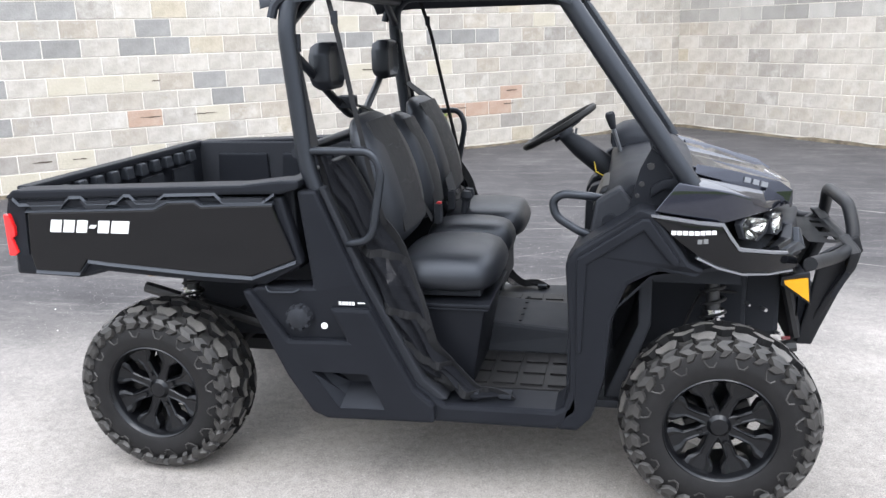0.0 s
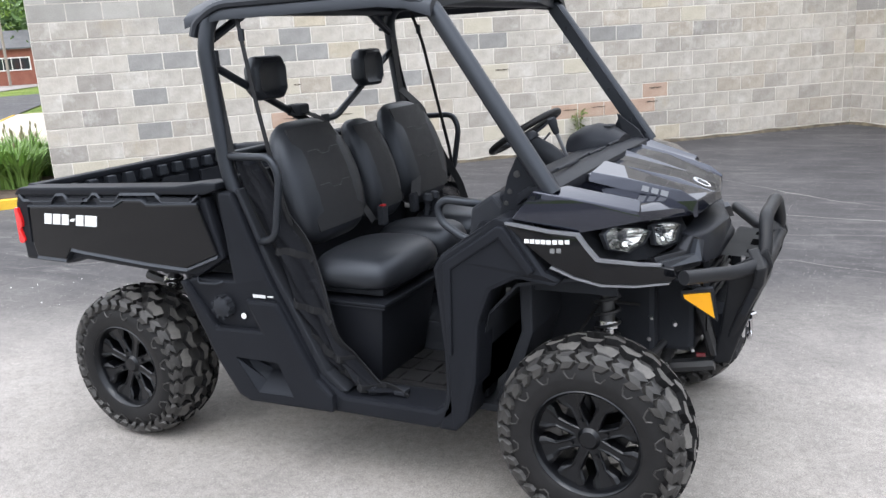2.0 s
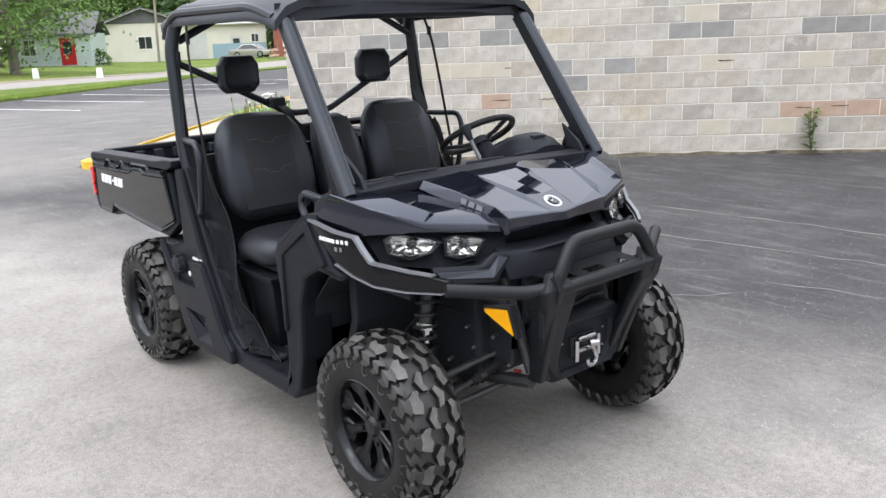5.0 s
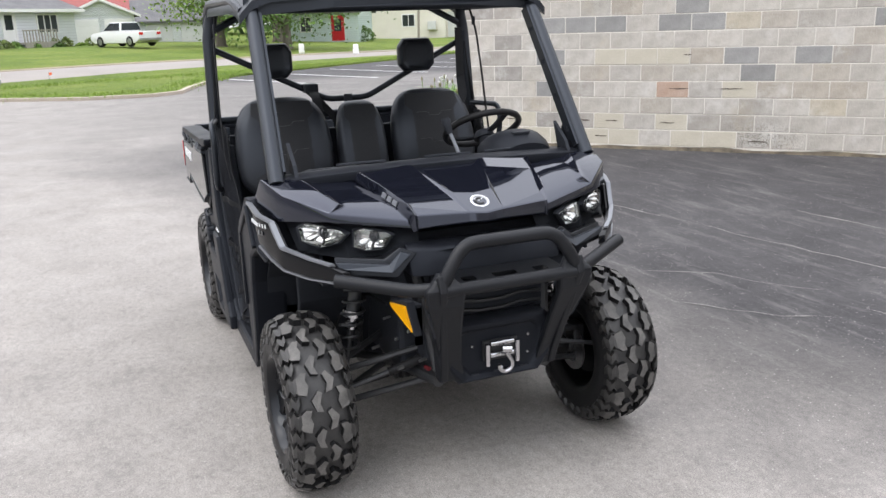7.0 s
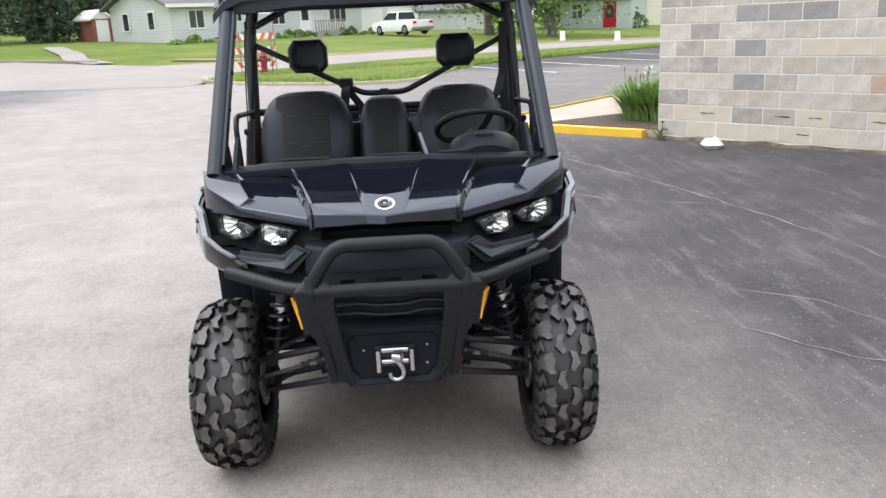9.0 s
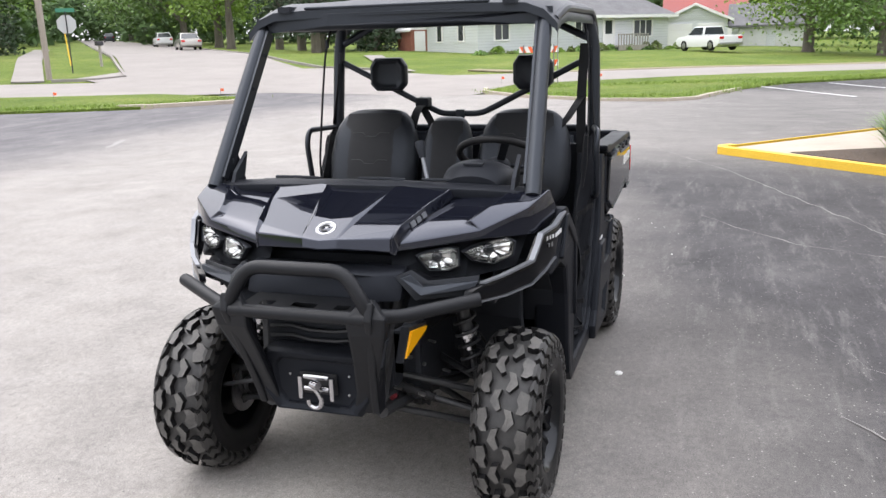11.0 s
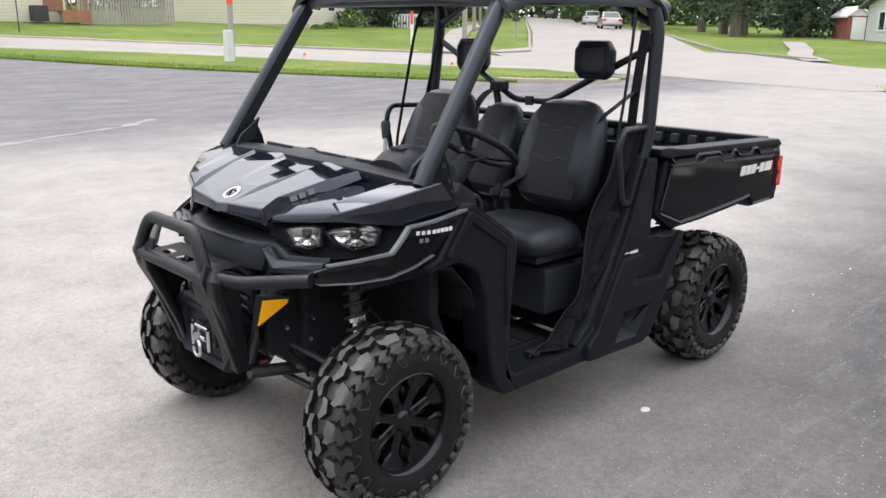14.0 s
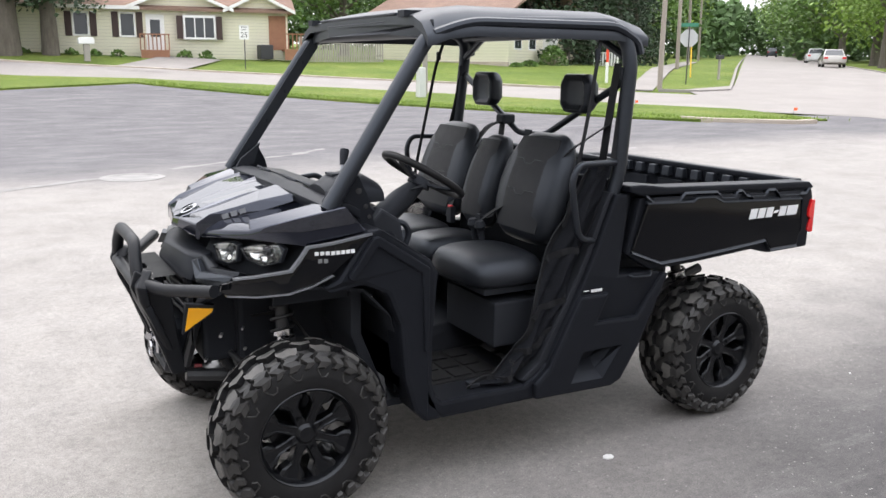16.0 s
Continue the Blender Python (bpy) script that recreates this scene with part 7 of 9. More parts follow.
add_box(bm, (0.815, 0.415, 1.263), (0.03, 0.075, 0.008))
part("pod_label", bm, "plastic_dark", pod)
# steering wheel
sw = Matrix.Translation((0.412, 0.42, 1.238)) @ Matrix(((0.857, 0, -0.516, 0), (0, 1, 0, 0), (0.516, 0, 0.857, 0), (0, 0, 0, 1)))
bm = B()
add_tube(bm, [sw @ Vector((0.178 * math.cos(a), 0.178 * math.sin(a), 0)) for a in (2 * math.pi * k / 40 for k in range(40))], 0.0155, 10, closed=True)
steer = part("steering_wheel", bm, "rubber", utv, "black three-spoke steering wheel", True)
for a in (0.35, 2.2, 4.1):
    bm = B()
    d = Vector((math.cos(a), math.sin(a), 0))
    add_strap(bm, [sw @ Vector((0, 0, -0.035)), sw @ (d * 0.09 + Vector((0, 0, -0.025))), sw @ (d * 0.175)], 0.034, 0.010, sw.to_3x3() @ Vector((-d.y, d.x, 0)))
    part("wheel_spoke", bm, "plastic_dark", steer, "", False, 0.002)
bm = B()
add_lathe(bm, [(0, -0.012), (0.035, -0.014), (0.048, -0.028), (0.050, -0.05), (0, -0.05)], sw, 20)
part("wheel_hub", bm, "plastic_dark", steer, "", True)
bm = B()
p0 = sw @ Vector((0, 0, -0.04))
add_tube(bm, [p0, p0.lerp(Vector((0.66, 0.42, 1.03)), 0.35), Vector((0.66, 0.42, 1.03))], [0.030, 0.048, 0.055], 12)
part("steering_column", bm, "plastic_dark", utv, "black steering column", True)
bm = B()
add_tube(bm, [p0 + Vector((0.05, 0.03, -0.02)), p0 + Vector((0.05, 0.14, 0.01))], 0.006, 6)
part("column_stalk", bm, "plastic_dark", utv, "", True)
bm = B()
add_tube(bm, [(0.575, 0.375, 1.09), (0.585, 0.362, 1.04), (0.64, 0.36, 1.01)], 0.003, 6)
part("wiring", bm, "brass", utv, "short yellow-green wire", True)
# shifter
bm = B()
add_tube(bm, [(0.700, 0.19, 1.14), (0.655, 0.145, 1.285)], 0.0085, 8)
sh = part("shift_lever", bm, "silver", utv, "grey shift lever with black ribbed knob", True)
bm = B()
add_tube(bm, [(0.662, 0.152, 1.262), (0.655, 0.145, 1.285), (0.648, 0.138, 1.315), (0.645, 0.135, 1.328)], [0.013, 0.017, 0.021, 0.018], 10)
part("knob", bm, "plastic_dark", sh, "", True)

# -- cargo bed --
bed = None
BED = [(-1.590, 1.118), (-1.605, 1.060), (-1.592, 0.880), (-1.602, 0.808), (-1.330, 0.800), (-1.285, 0.808), (-1.20, 0.830), (-0.80, 0.803), (-0.56, 0.798), (-0.405, 0.885), (-0.470, 1.130)]
for s in (-1, 1):
    bm = B()
    add_prism(bm, BED, "y", s * 0.715, s * 0.770, lambda x, z: s * (0.015 * (1 - abs(z - 0.97) / 0.18) if 0.8 < z < 1.12 else 0))
    side = part("bed_side", bm, "plastic", utv, "black cargo bed side", False, 0.014)
    # gloss field and lower strip
    bm = B()
    add_prism(bm, [(-1.500, 1.058), (-0.965, 1.078), (-0.905, 1.105), (-0.80, 1.108), (-0.775, 1.092), (-0.50, 1.103), (-0.425, 0.905), (-0.60, 0.838), (-0.80, 0.845), (-1.19, 0.872), (-1.27, 0.880), (-1.31, 0.828), (-1.500, 0.832), (-1.515, 0.90)], "y", s * 0.772, s * 0.790)
    part("bed_panel", bm, "bed_gloss", side, "gloss black painted bed panel", False, 0.006)
    bm = B()
    crest = [(-1.518, 0.90), (-1.508, 1.064), (-0.967, 1.084), (-0.907, 1.111), (-0.798, 1.114), (-0.773, 1.098), (-0.497, 1.109)]
    add_loft(bm, [[(x, s * 0.772, z - 0.006), (x, s * 0.792, z - 0.006), (x, s * 0.790, z), (x, s * 0.772, z + 0.010)] for x, z in crest])
    part("panel_edge", bm, "tube", side, "", False, 0.0)
    bm = B()
    crest = [(-1.50, 0.826), (-1.31, 0.822), (-1.268, 0.874), (-1.19, 0.866), (-0.80, 0.838), (-0.60, 0.830), (-0.425, 0.896)]
    add_loft(bm, [[(x, s * 0.772, z - 0.008), (x, s * 0.794, z - 0.006), (x, s * 0.786, z + 0.006), (x, s * 0.772, z + 0.008)] for x, z in crest])
    part("lower_edge", bm, "tube", side, "", False, 0.0)
    bm = B()
    lip = [(-1.560, 1.112), (-1.535, 1.088), (-1.345, 1.094), (-1.315, 1.120), (-1.265, 1.122), (-1.240, 1.098), (-1.120, 1.102), (-1.085, 1.130), (-1.060, 1.130), (-1.035, 1.104), (-0.960, 1.106), (-0.92, 1.134), (-0.72, 1.140), (-0.69, 1.112), (-0.53, 1.116), (-0.49, 1.142)]
    add_loft(bm, [[(x, s * 0.768, z - 0.009), (x, s * 0.789, z - 0.007), (x, s * 0.783, z + 0.004), (x, s * 0.768, z + 0.007)] for x, z in lip])
    part("slot_lip", bm, "tube", side, "", False, 0.0)
    # white brand mark drawn as plain bars
    bm = B()
    widths = (0.054, 0.054, 0.052, 0.034, 0.054, 0.080)
    x = -1.408 if s < 0 else -1.140
    for j, w in enumerate(widths):
        hgt = 0.047 if j != 3 else 0.013
        xc = x + (w / 2 if s < 0 else -w / 2)
        d = 0.006 if s < 0 else -0.006
        q = (w - 0.008) / 2
        add_prism(bm, [(xc - q - d, 1.010 - hgt / 2), (xc + q - d, 1.010 - hgt / 2), (xc + q + d, 1.010 + hgt / 2), (xc - q + d, 1.010 + hgt / 2)], "y", s * 0.790, s * 0.793)
        x += (w + 0.002) * (1 if s < 0 else -1)
    part("brand_mark", bm, "decal", side, "white brand mark as plain bars")
    # top rail with long slots below it
    bm = B()
    rail = [(-1.600, 1.110), (-1.560, 1.142), (-0.62, 1.172), (-0.47, 1.190), (-0.395, 1.190), (-0.40, 1.160), (-0.47, 1.140), (-0.60, 1.138), (-1.575, 1.105)]
    add_prism(bm, rail, "y", s * 0.675, s * 0.783)
    rl = part("bed_rail", bm, "plastic", side, "black bed rail with tie-down slots", False, 0.010)
    for xa, xb in ((-1.50, -1.33), (-1.27, -1.14), (-1.08, -0.90), (-0.70, -0.53)):
        bm = B()
        zt = lerp(1.098, 1.128, (xa + 1.5) / 1.0)
        add_prism(bm, [(xa, zt), (xb, zt + 0.004), (xb - 0.03, zt - 0.032), (xa + 0.03, zt - 0.035)], "y", s * 0.770, s * 0.7875)
        part("rail_slot", bm, "plastic_dark", rl)
    # inner liner with its stepped pockets
    bm = B()
    add_box(bm, (-1.03, s * 0.690, 1.00), (1.12, 0.05, 0.28))
    inner = part("bed_liner", bm, "plastic_dark", utv, "", False, 0.008)
    bm = B()
    for xc, w in ((-1.30, 0.30), (-0.93, 0.30), (-0.64, 0.17)):
        add_box(bm, (xc, s * 0.660, 0.985), (w, 0.035, 0.19), None, (0.94, 0.6))
    part("liner_panel", bm, "plastic", inner, "", False, 0.008)
    bm = B()
    add_prism(bm, [(-0.955, 1.125), (-0.905, 1.125), (-0.915, 1.085), (-0.915, 1.05), (-0.945, 1.05), (-0.945, 1.085)], "y", s * 0.655, s * 0.668)
    part("tie_down_slot", bm, "frame", inner)
    # tail lamp
    bm = B()
    add_loft(bm, [[(-1.612, s * (0.788 - d), 1.05), (-1.585, s * (0.79 - d), 1.05), (-1.568, s * (0.79 - d), 1.0), (-1.568, s * (0.79 - d), 0.965), (-1.585, s * (0.79 - d), 0.955), (-1.565, s * (0.79 - d), 0.90), (-1.585, s * (0.79 - d), 0.885), (-1.612, s * (0.788 - d), 0.885)] for d in (0.0, 0.06)])
    part("tail_lamp", bm, "redlens", utv, "red tail lamp", False, 0.006)
bm = B()
add_box(bm, (-1.02, 0, 0.865), (1.14, 1.40, 0.05))
bedf = part("bed_floor", bm, "plastic_dark", utv, "black ribbed bed floor", False, 0.01)
bm = B()
for k in range(9):
    add_box(bm, (-1.02, -0.56 + 0.14 * k, 0.894), (1.06, 0.05, 0.012))
part("floor_rib", bm, "plastic_dark", bedf)
bm = B()
add_box(bm, (-0.470, 0, 1.015), (0.05, 1.42, 0.32))
bulk = part("bed_bulkhead", bm, "plastic_dark", utv, "black bed front wall with ribs", False, 0.012)
bm = B()
for y in (-0.55, -0.38, -0.12, 0.12, 0.38, 0.55):
    add_box(bm, (-0.505, y, 1.01), (0.04, 0.10, 0.27))
part("bulkhead_rib", bm, "plastic", bulk, "", False, 0.01)
bm = B()
add_box(bm, (-1.578, 0, 0.985), (0.05, 1.40, 0.28))
tg = part("tailgate", bm, "plastic", utv, "black plastic tailgate", False, 0.014)
bm = B()
add_box(bm, (-1.575, 0, 1.130), (0.06, 1.40, 0.030))
part("tailgate_rail", bm, "plastic", tg, "", False, 0.008)
bm = B()
for y in (-0.45, -0.15, 0.15, 0.45):
    add_box(bm, (-1.548, y, 0.97), (0.02, 0.2, 0.14))
part("tailgate_rib", bm, "plastic_dark", tg, "", False, 0.006)
bm = B()
for k in range(10):
    add_box(bm, (-1.535, -0.52 + 0.115 * k, 1.088), (0.045, 0.062, 0.055), None, (0.7, 0.85))
part("liner_step", bm, "tube", tg, "", False, 0.006)
# rear shield behind the seats
bm = B()
add_box(bm, (-0.405, 0, 0.95), (0.03, 1.30, 0.50))
part("seat_back_panel", bm, "plastic_dark", utv, "", False, 0.008)
# plain bars for model and engine names
for s in (-1, 1):
    bm = B()
    x = 0.868 if s < 0 else 1.012
    for k in range(8):
        xc = x + 0.0182 * k * (1 if s < 0 else -1) + 0.007 * (1 if s < 0 else -1)
        add_box(bm, (xc, s * (cowl_y(xc) + 0.0135), 1.028 - 0.02 * (xc - 0.868)), (0.0150, 0.003, 0.0135))
    part("model_mark", bm, "decal", utv, "small white model mark as plain bars")
    bm = B()
    x = 0.958 if s < 0 else 0.994
    for k in range(2):
        xc = x + 0.019 * k * (1 if s < 0 else -1)
        add_box(bm, (xc, s * (cowl_y(xc) + 0.0135), 0.998), (0.015, 0.003, 0.015))
    part("model_mark", bm, "decal_grey", utv, "small grey model mark as plain bars")
    bm = B()
    for k in range(5):
        add_box(bm, (-0.272 + 0.0125 * k, s * 0.7785, 0.745), (0.009, 0.004, 0.012))
    add_box(bm, (-0.192, s * 0.7785, 0.748), (0.026, 0.004, 0.004))
    part("engine_mark", bm, "decal", utv, "small white engine mark as plain bars")

# ---- planting bed at the wall's end ----
def kerb_run(name, line, width, height, mat, label):
    return strip(name, line, width, height, mat, label, "kerb", height + 0.05)


flat_sheet("walkway_slab", [(-7.15, 3.72), (-9.22, 1.62), (-14.1, 6.15), (-24, 15.6), (-21.5, 18), (-13.8, 10.4)], 0.095, "concrete", "light concrete walkway slab beside the building", "walkway", 3.0)
kerb_run("yellow_kerb", [(-7.20, 3.49), (-9.20, 1.42), (-9.32, 1.44), (-9.50, 1.60)], 0.15, 0.11, "yellow", "yellow painted concrete kerb")
kerb_run("yellow_kerb", [(-9.52, 1.64), (-14.2, 5.98), (-24, 15.48)], 0.04, 0.099, "yellow", "yellow painted edge of a concrete walkway")
flat_sheet("planting_bed", [(-7.22, 3.66), (-8.62, 2.34), (-8.95, 3.00), (-9.5, 4.2), (-10.3, 6.2), (-9.8, 6.5)], 0.107, "soil", "brown mulch planting bed at the wall", "planting bed", 3.0)


def strap_plant(cx, cy, z, n, height, seed):
    """A clump of long arching leaves, with a few spent flower stalks."""
    rnd = random.Random(seed)
    verts, faces = [], []
    for _ in range(n):
        a = rnd.uniform(0, 2 * math.pi)
        r0 = rnd.uniform(0, 0.22)
        x, y = cx + r0 * math.cos(a), cy + r0 * math.sin(a)
        a += rnd.uniform(-0.6, 0.6)
        h = height * rnd.uniform(0.5, 1.0)
        reach = h * rnd.uniform(0.25, 1.0)
        w = rnd.uniform(0.010, 0.018)
        s = (-math.sin(a), math.cos(a))
        base = len(verts)
        for k in range(6):
            t = k / 5
            d = reach * t ** 1.7
            zz = z + h * (t - 0.38 * (reach / h) * t ** 3)
            ww = w * (1 - t ** 2.2) + 0.002
            px, py = x + d * math.cos(a), y + d * math.sin(a)
            verts += [(px + s[0] * ww, py + s[1] * ww, zz), (px - s[0] * ww, py - s[1] * ww, zz)]
        for k in range(5):
            b = base + 2 * k
            faces.append((b, b + 1, b + 3, b + 2))
    return verts, faces


rnd = random.Random(5)
for k, (px, py) in enumerate(((-8.50, 3.75), (-8.85, 3.95), (-9.15, 4.15), (-8.95, 4.55), (-8.55, 4.25), (-9.45, 4.55), (-9.30, 5.0), (-8.8, 4.95), (-9.65, 5.1), (-8.25, 4.0))):
    t = thing("iris_plant", "green clump of arching iris leaves in mulch", "plant", "irises in the bed")
    v, f = strap_plant(px, py, 0.10, 230, 0.74, 40 + k)
    raw_mesh("leaves", v, f, "iris", t)
    bm = B()
    bp = B()
    for _ in range(3):
        x, y = px + rnd.uniform(-0.2, 0.2), py + rnd.uniform(-0.2, 0.2)
        h = rnd.uniform(0.50, 0.72)
        x2, y2 = x + rnd.uniform(-0.08, 0.08), y + rnd.uniform(-0.08, 0.08)
        add_tube(bm, [(x, y, 0.12), (x2, y2, 0.12 + h)], 0.005, 5)
        add_tube(bp, [(x2, y2, 0.10 + h), (x2, y2, 0.14 + h), (x2, y2, 0.18 + h)], [0.007, 0.016, 0.004], 6)
    part("stalk", bm, "iris", t)
    part("bud", bp, "bud", t, "brown spent buds")
    if k in (2, 5):
        bm = B()
        for _ in range(10):
            c = Vector((px + rnd.uniform(-0.09, 0.09), py + rnd.uniform(-0.09, 0.09), 0.78 + rnd.uniform(-0.05, 0.06)))
            add_box(bm, c, (0.06, 0.05, 0.012), Matrix.Translation(c) @ Euler((rnd.uniform(-1, 1), rnd.uniform(-1, 1), 0)).to_matrix().to_4x4() @ Matrix.Translation(-c))
        part("blossom", bm, "petal", t, "white iris blossom", False, 0.004)


def weed(cx, cy, height, seed, n=46):
    rnd = random.Random(seed)
    t = thing("weed", "ragged green weed growing at the foot of the block wall", "weed")
    bm = B()
    for k in range(3):
        add_tube(bm, [(cx, cy, 0), (cx + rnd.uniform(-0.08, 0.08), cy + rnd.uniform(-0.05, 0.02), height * rnd.uniform(0.8, 1))], 0.006, 5)
    part("stem", bm, "weed", t)
    verts, faces = [], []
    for _ in range(n):
        z = rnd.uniform(0.05, 1) * height
        a = rnd.uniform(0, 6.28)
        l, w = rnd.uniform(0.10, 0.20), rnd.uniform(0.015, 0.03)
        d = Vector((math.cos(a), math.sin(a) * 0.7 - 0.2, rnd.uniform(-0.3, 0.6))).normalized()
        s = d.cross(Vector((0, 0, 1))).normalized() * w
        p = Vector((cx + rnd.uniform(-0.06, 0.06), cy + rnd.uniform(-0.05, 0.02), z))
        b = len(verts)
        verts += [tuple(p), tuple(p + d * l * 0.5 + s), tuple(p + d * l), tuple(p + d * l * 0.5 - s)]
        faces.append((b, b + 1, b + 2, b + 3))
    raw_mesh("leaf", verts, faces, "weed", t)


weed(-1.86, 8.30, 0.62, 3, 70)
weed(-7.0, 3.66, 0.22, 4, 20)

# crumpled paper on the lot, pale chips on the asphalt
bm = B()
rnd = random.Random(9)
add_loft(bm, [[(-6.04 + r * math.cos(a) * 1.5, 4.03 + r * math.sin(a), z) for a in (2 * math.pi * k / 9 for k in range(9))] for r, z in ((0.10, 0.002), (0.13, 0.05), (0.10, 0.10), (0.05, 0.12))])
for v in bm.verts:
    v.co += Vector((rnd.uniform(-0.03, 0.03), rnd.uniform(-0.03, 0.03), rnd.uniform(-0.01, 0.012) if v.co.z > 0.02 else 0))
tagged(part("paper_scrap", bm, "rag"), "crumpled white paper lying by the wall", "litter")
bm = B()
add_loft(bm, [[(-0.28 + r * math.cos(a) * 1.3, 0.876 + r * math.sin(a), z) for a in (2 * math.pi * k / 7 for k in range(7))] for r, z in ((0.022, 0.001), (0.020, 0.006), (0.008, 0.010))])
tagged(part("white_chip", bm, "rag"), "small white chip lying on the asphalt", "litter")
bm = B()
rnd = random.Random(91)
for k in range(12):
    px, py = rnd.gauss(-3.3, 0.75), rnd.gauss(0.95, 0.22)
    r = rnd.uniform(0.003, 0.0065)
    add_lathe(bm, [(0.0, r * 1.1), (r * 0.7, r * 0.9), (r, 0.0)], pose(px, py, 0.0, 0, 0, rnd.uniform(0, 90)) @ Matrix.Diagonal((1.0, rnd.uniform(0.6, 1.6), 1.0, 1.0)), 6)
tagged(part("pale_chips", bm, "rag"), "small pale chips scattered on the dark asphalt", "litter", kind="stuff")
verts, faces = [], []
rnd = random.Random(21)
for _ in range(2600):
    x, y = rnd.uniform(-7, 5.5), rnd.uniform(-6.5, 6.5)
    if Vector((x, y, 0)).dot(WALL_N) > 7.0:
        continue
    r = rnd.choice((0.002, 0.003, 0.003, 0.004, 0.006))
    b = len(verts)
    for k in range(4):
        a = 2 * math.pi * k / 4 + rnd.uniform(0, 0.8)
        verts.append((x + r * math.cos(a), y + r * math.sin(a), 0.001))
    verts.append((x, y, r * 0.9))
    for k in range(4):
        faces.append((b + k, b + (k + 1) % 4, b + 4))
tagged(raw_mesh("grit", verts, faces, "pale_crack"), "pale grit scattered on the asphalt", "grit", kind="stuff")


# ---- street furniture ----
def gz(x, y):
    return terrain(x, y)


def sign_post(x, y, h, mat="metal_post", w=0.05):
    bm = B()
    z = gz(x, y)
    add_box(bm, (x, y, z + h / 2), (w, w * 0.6, h))
    return bm


def facing(x, y, z, ang):
    """Upright board at a place; its face (local +z) looks along ang degrees."""
    return Matrix.Translation((x, y, z)) @ Matrix.Rotation(radians(ang), 4, "Z") @ Matrix.Rotation(radians(90), 4, "Y") @ Matrix.Rotation(radians(90), 4, "Z")


# hydrant
t = thing("fire_hydrant", "dark red fire hydrant standing on grass", "fire hydrant")
hx, hy = -25.9, -4.5
hz = gz(hx, hy)
bm = B()
add_lathe(bm, [(0.17, 0), (0.17, 0.04), (0.11, 0.05), (0.11, 0.50), (0.14, 0.51), (0.14, 0.55), (0.12, 0.57), (0.10, 0.66), (0.04, 0.71), (0.03, 0.76), (0, 0.76)], Matrix.Translation((hx, hy, hz + 0.08)), 18)
part("barrel", bm, "hydrant", t, "", True)
for d in ((1, 0), (0, 1), (0, -1)):
    bm = B()
    add_lathe(bm, [(0.065, 0), (0.065, 0.10), (0.075, 0.10), (0.075, 0.15), (0.02, 0.16), (0, 0.18)], Matrix.Translation((hx + d[0] * 0.09, hy + d[1] * 0.09, hz + 0.50)) @ Vector((*d, 0)).to_track_quat("Z", "Y").to_matrix().to_4x4(), 12)
    part("nozzle_cap", bm, "hydrant", t, "", True)


def barricade(x, y, ang, n=3, w=1.35):
    """Striped road barricade: boards on two uprights with feet."""
    t = thing("road_barricade", "orange and white striped road barricade", "barricade", "road barricades", at=pose(x, y, gz(x, y), 0, 0, ang))
    for sx in (-0.42, 0.42):
        bm = B()
        add_box(bm, (sx * w / 1.1, 0, 0.72), (0.035, 0.035, 1.44))
        add_box(bm, (sx * w / 1.1, 0, 0.03), (0.06, 0.9, 0.06))
        part("upright", bm, "sign_post", t)
    for k in range(n):
        z = 0.32 + 0.48 * k
        bm = B()
        add_box(bm, (0, 0.035, z), (w, 0.025, 0.22))
        b = part("board", bm, "sign_white", t, "white board with orange stripes")
        bm = B()
        m = int(w / 0.27)
        for j in range(m):
            q = w / m * 0.46
            # the stripes slope towards the middle of the board
            sl = -0.12 if j < m / 2 else 0.12
            xa = -w / 2 + 0.02 + j * (w / m) + (0.12 if sl < 0 else 0.0)
            xa = min(xa, w / 2 - q - max(sl, 0.0))
            for yy in (0.049, 0.021):
                vs = [bm.verts.new(p) for p in ((xa, yy, z - 0.11), (xa + q, yy, z - 0.11), (xa + q + sl, yy, z + 0.11), (xa + sl, yy, z + 0.11))]
                bm.faces.new(vs)
        part("stripe", bm, "orange", b)
    return t


barricade(-26.52, -4.84, 99, 3, 1.42)
barricade(-62.8, 35.6, 125, 3, 2.6)
barricade(-58.0, 37.0, 125, 3, 2.2)
barricade(-67.5, 36.5, 115, 2, 1.4)
t = thing("road_sign", "white road closed sign on two posts", "road sign")
rx, ry = -26.72, -4.52
for d in (-0.36, 0.36):
    part("post", sign_post(rx + d * 0.14, ry + d * 0.97, 2.72, w=0.045), "sign_post", t)
mface = facing(rx + 0.05, ry, gz(rx, ry) + 2.42, 9)
bm = B()
add_box(bm, (0, 0, 0), (1.02, 0.78, 0.02), mface)
part("panel", bm, "sign_white", t, "white sign panel", False, 0.004)
for k, txt in enumerate(("ROAD CLOSED", "TO", "THRU TRAFFIC")):
    writing("lettering", txt, 0.135, "sign_black", t, mface @ Matrix.Translation((0, 0.23 - 0.235 * k, 0.012)))
t = thing("speed_sign", "white speed limit sign on a dark post", "road sign")
sx2, sy2 = -11.0, -42.4
part("post", sign_post(sx2, sy2, 2.1), "metal_post", t)
mface = facing(sx2 + 0.02, sy2 + 0.03, gz(sx2, sy2) + 1.95, 72)
bm = B()
add_box(bm, (0, 0, 0), (0.50, 0.76, 0.015), mface)
part("panel", bm, "sign_white", t, "white sign panel")
writing("lettering", "SPEED", 0.12, "sign_black", t, mface @ Matrix.Translation((0, 0.26, 0.009)))
writing("lettering", "LIMIT", 0.12, "sign_black", t, mface @ Matrix.Translation((0, 0.12, 0.009)))
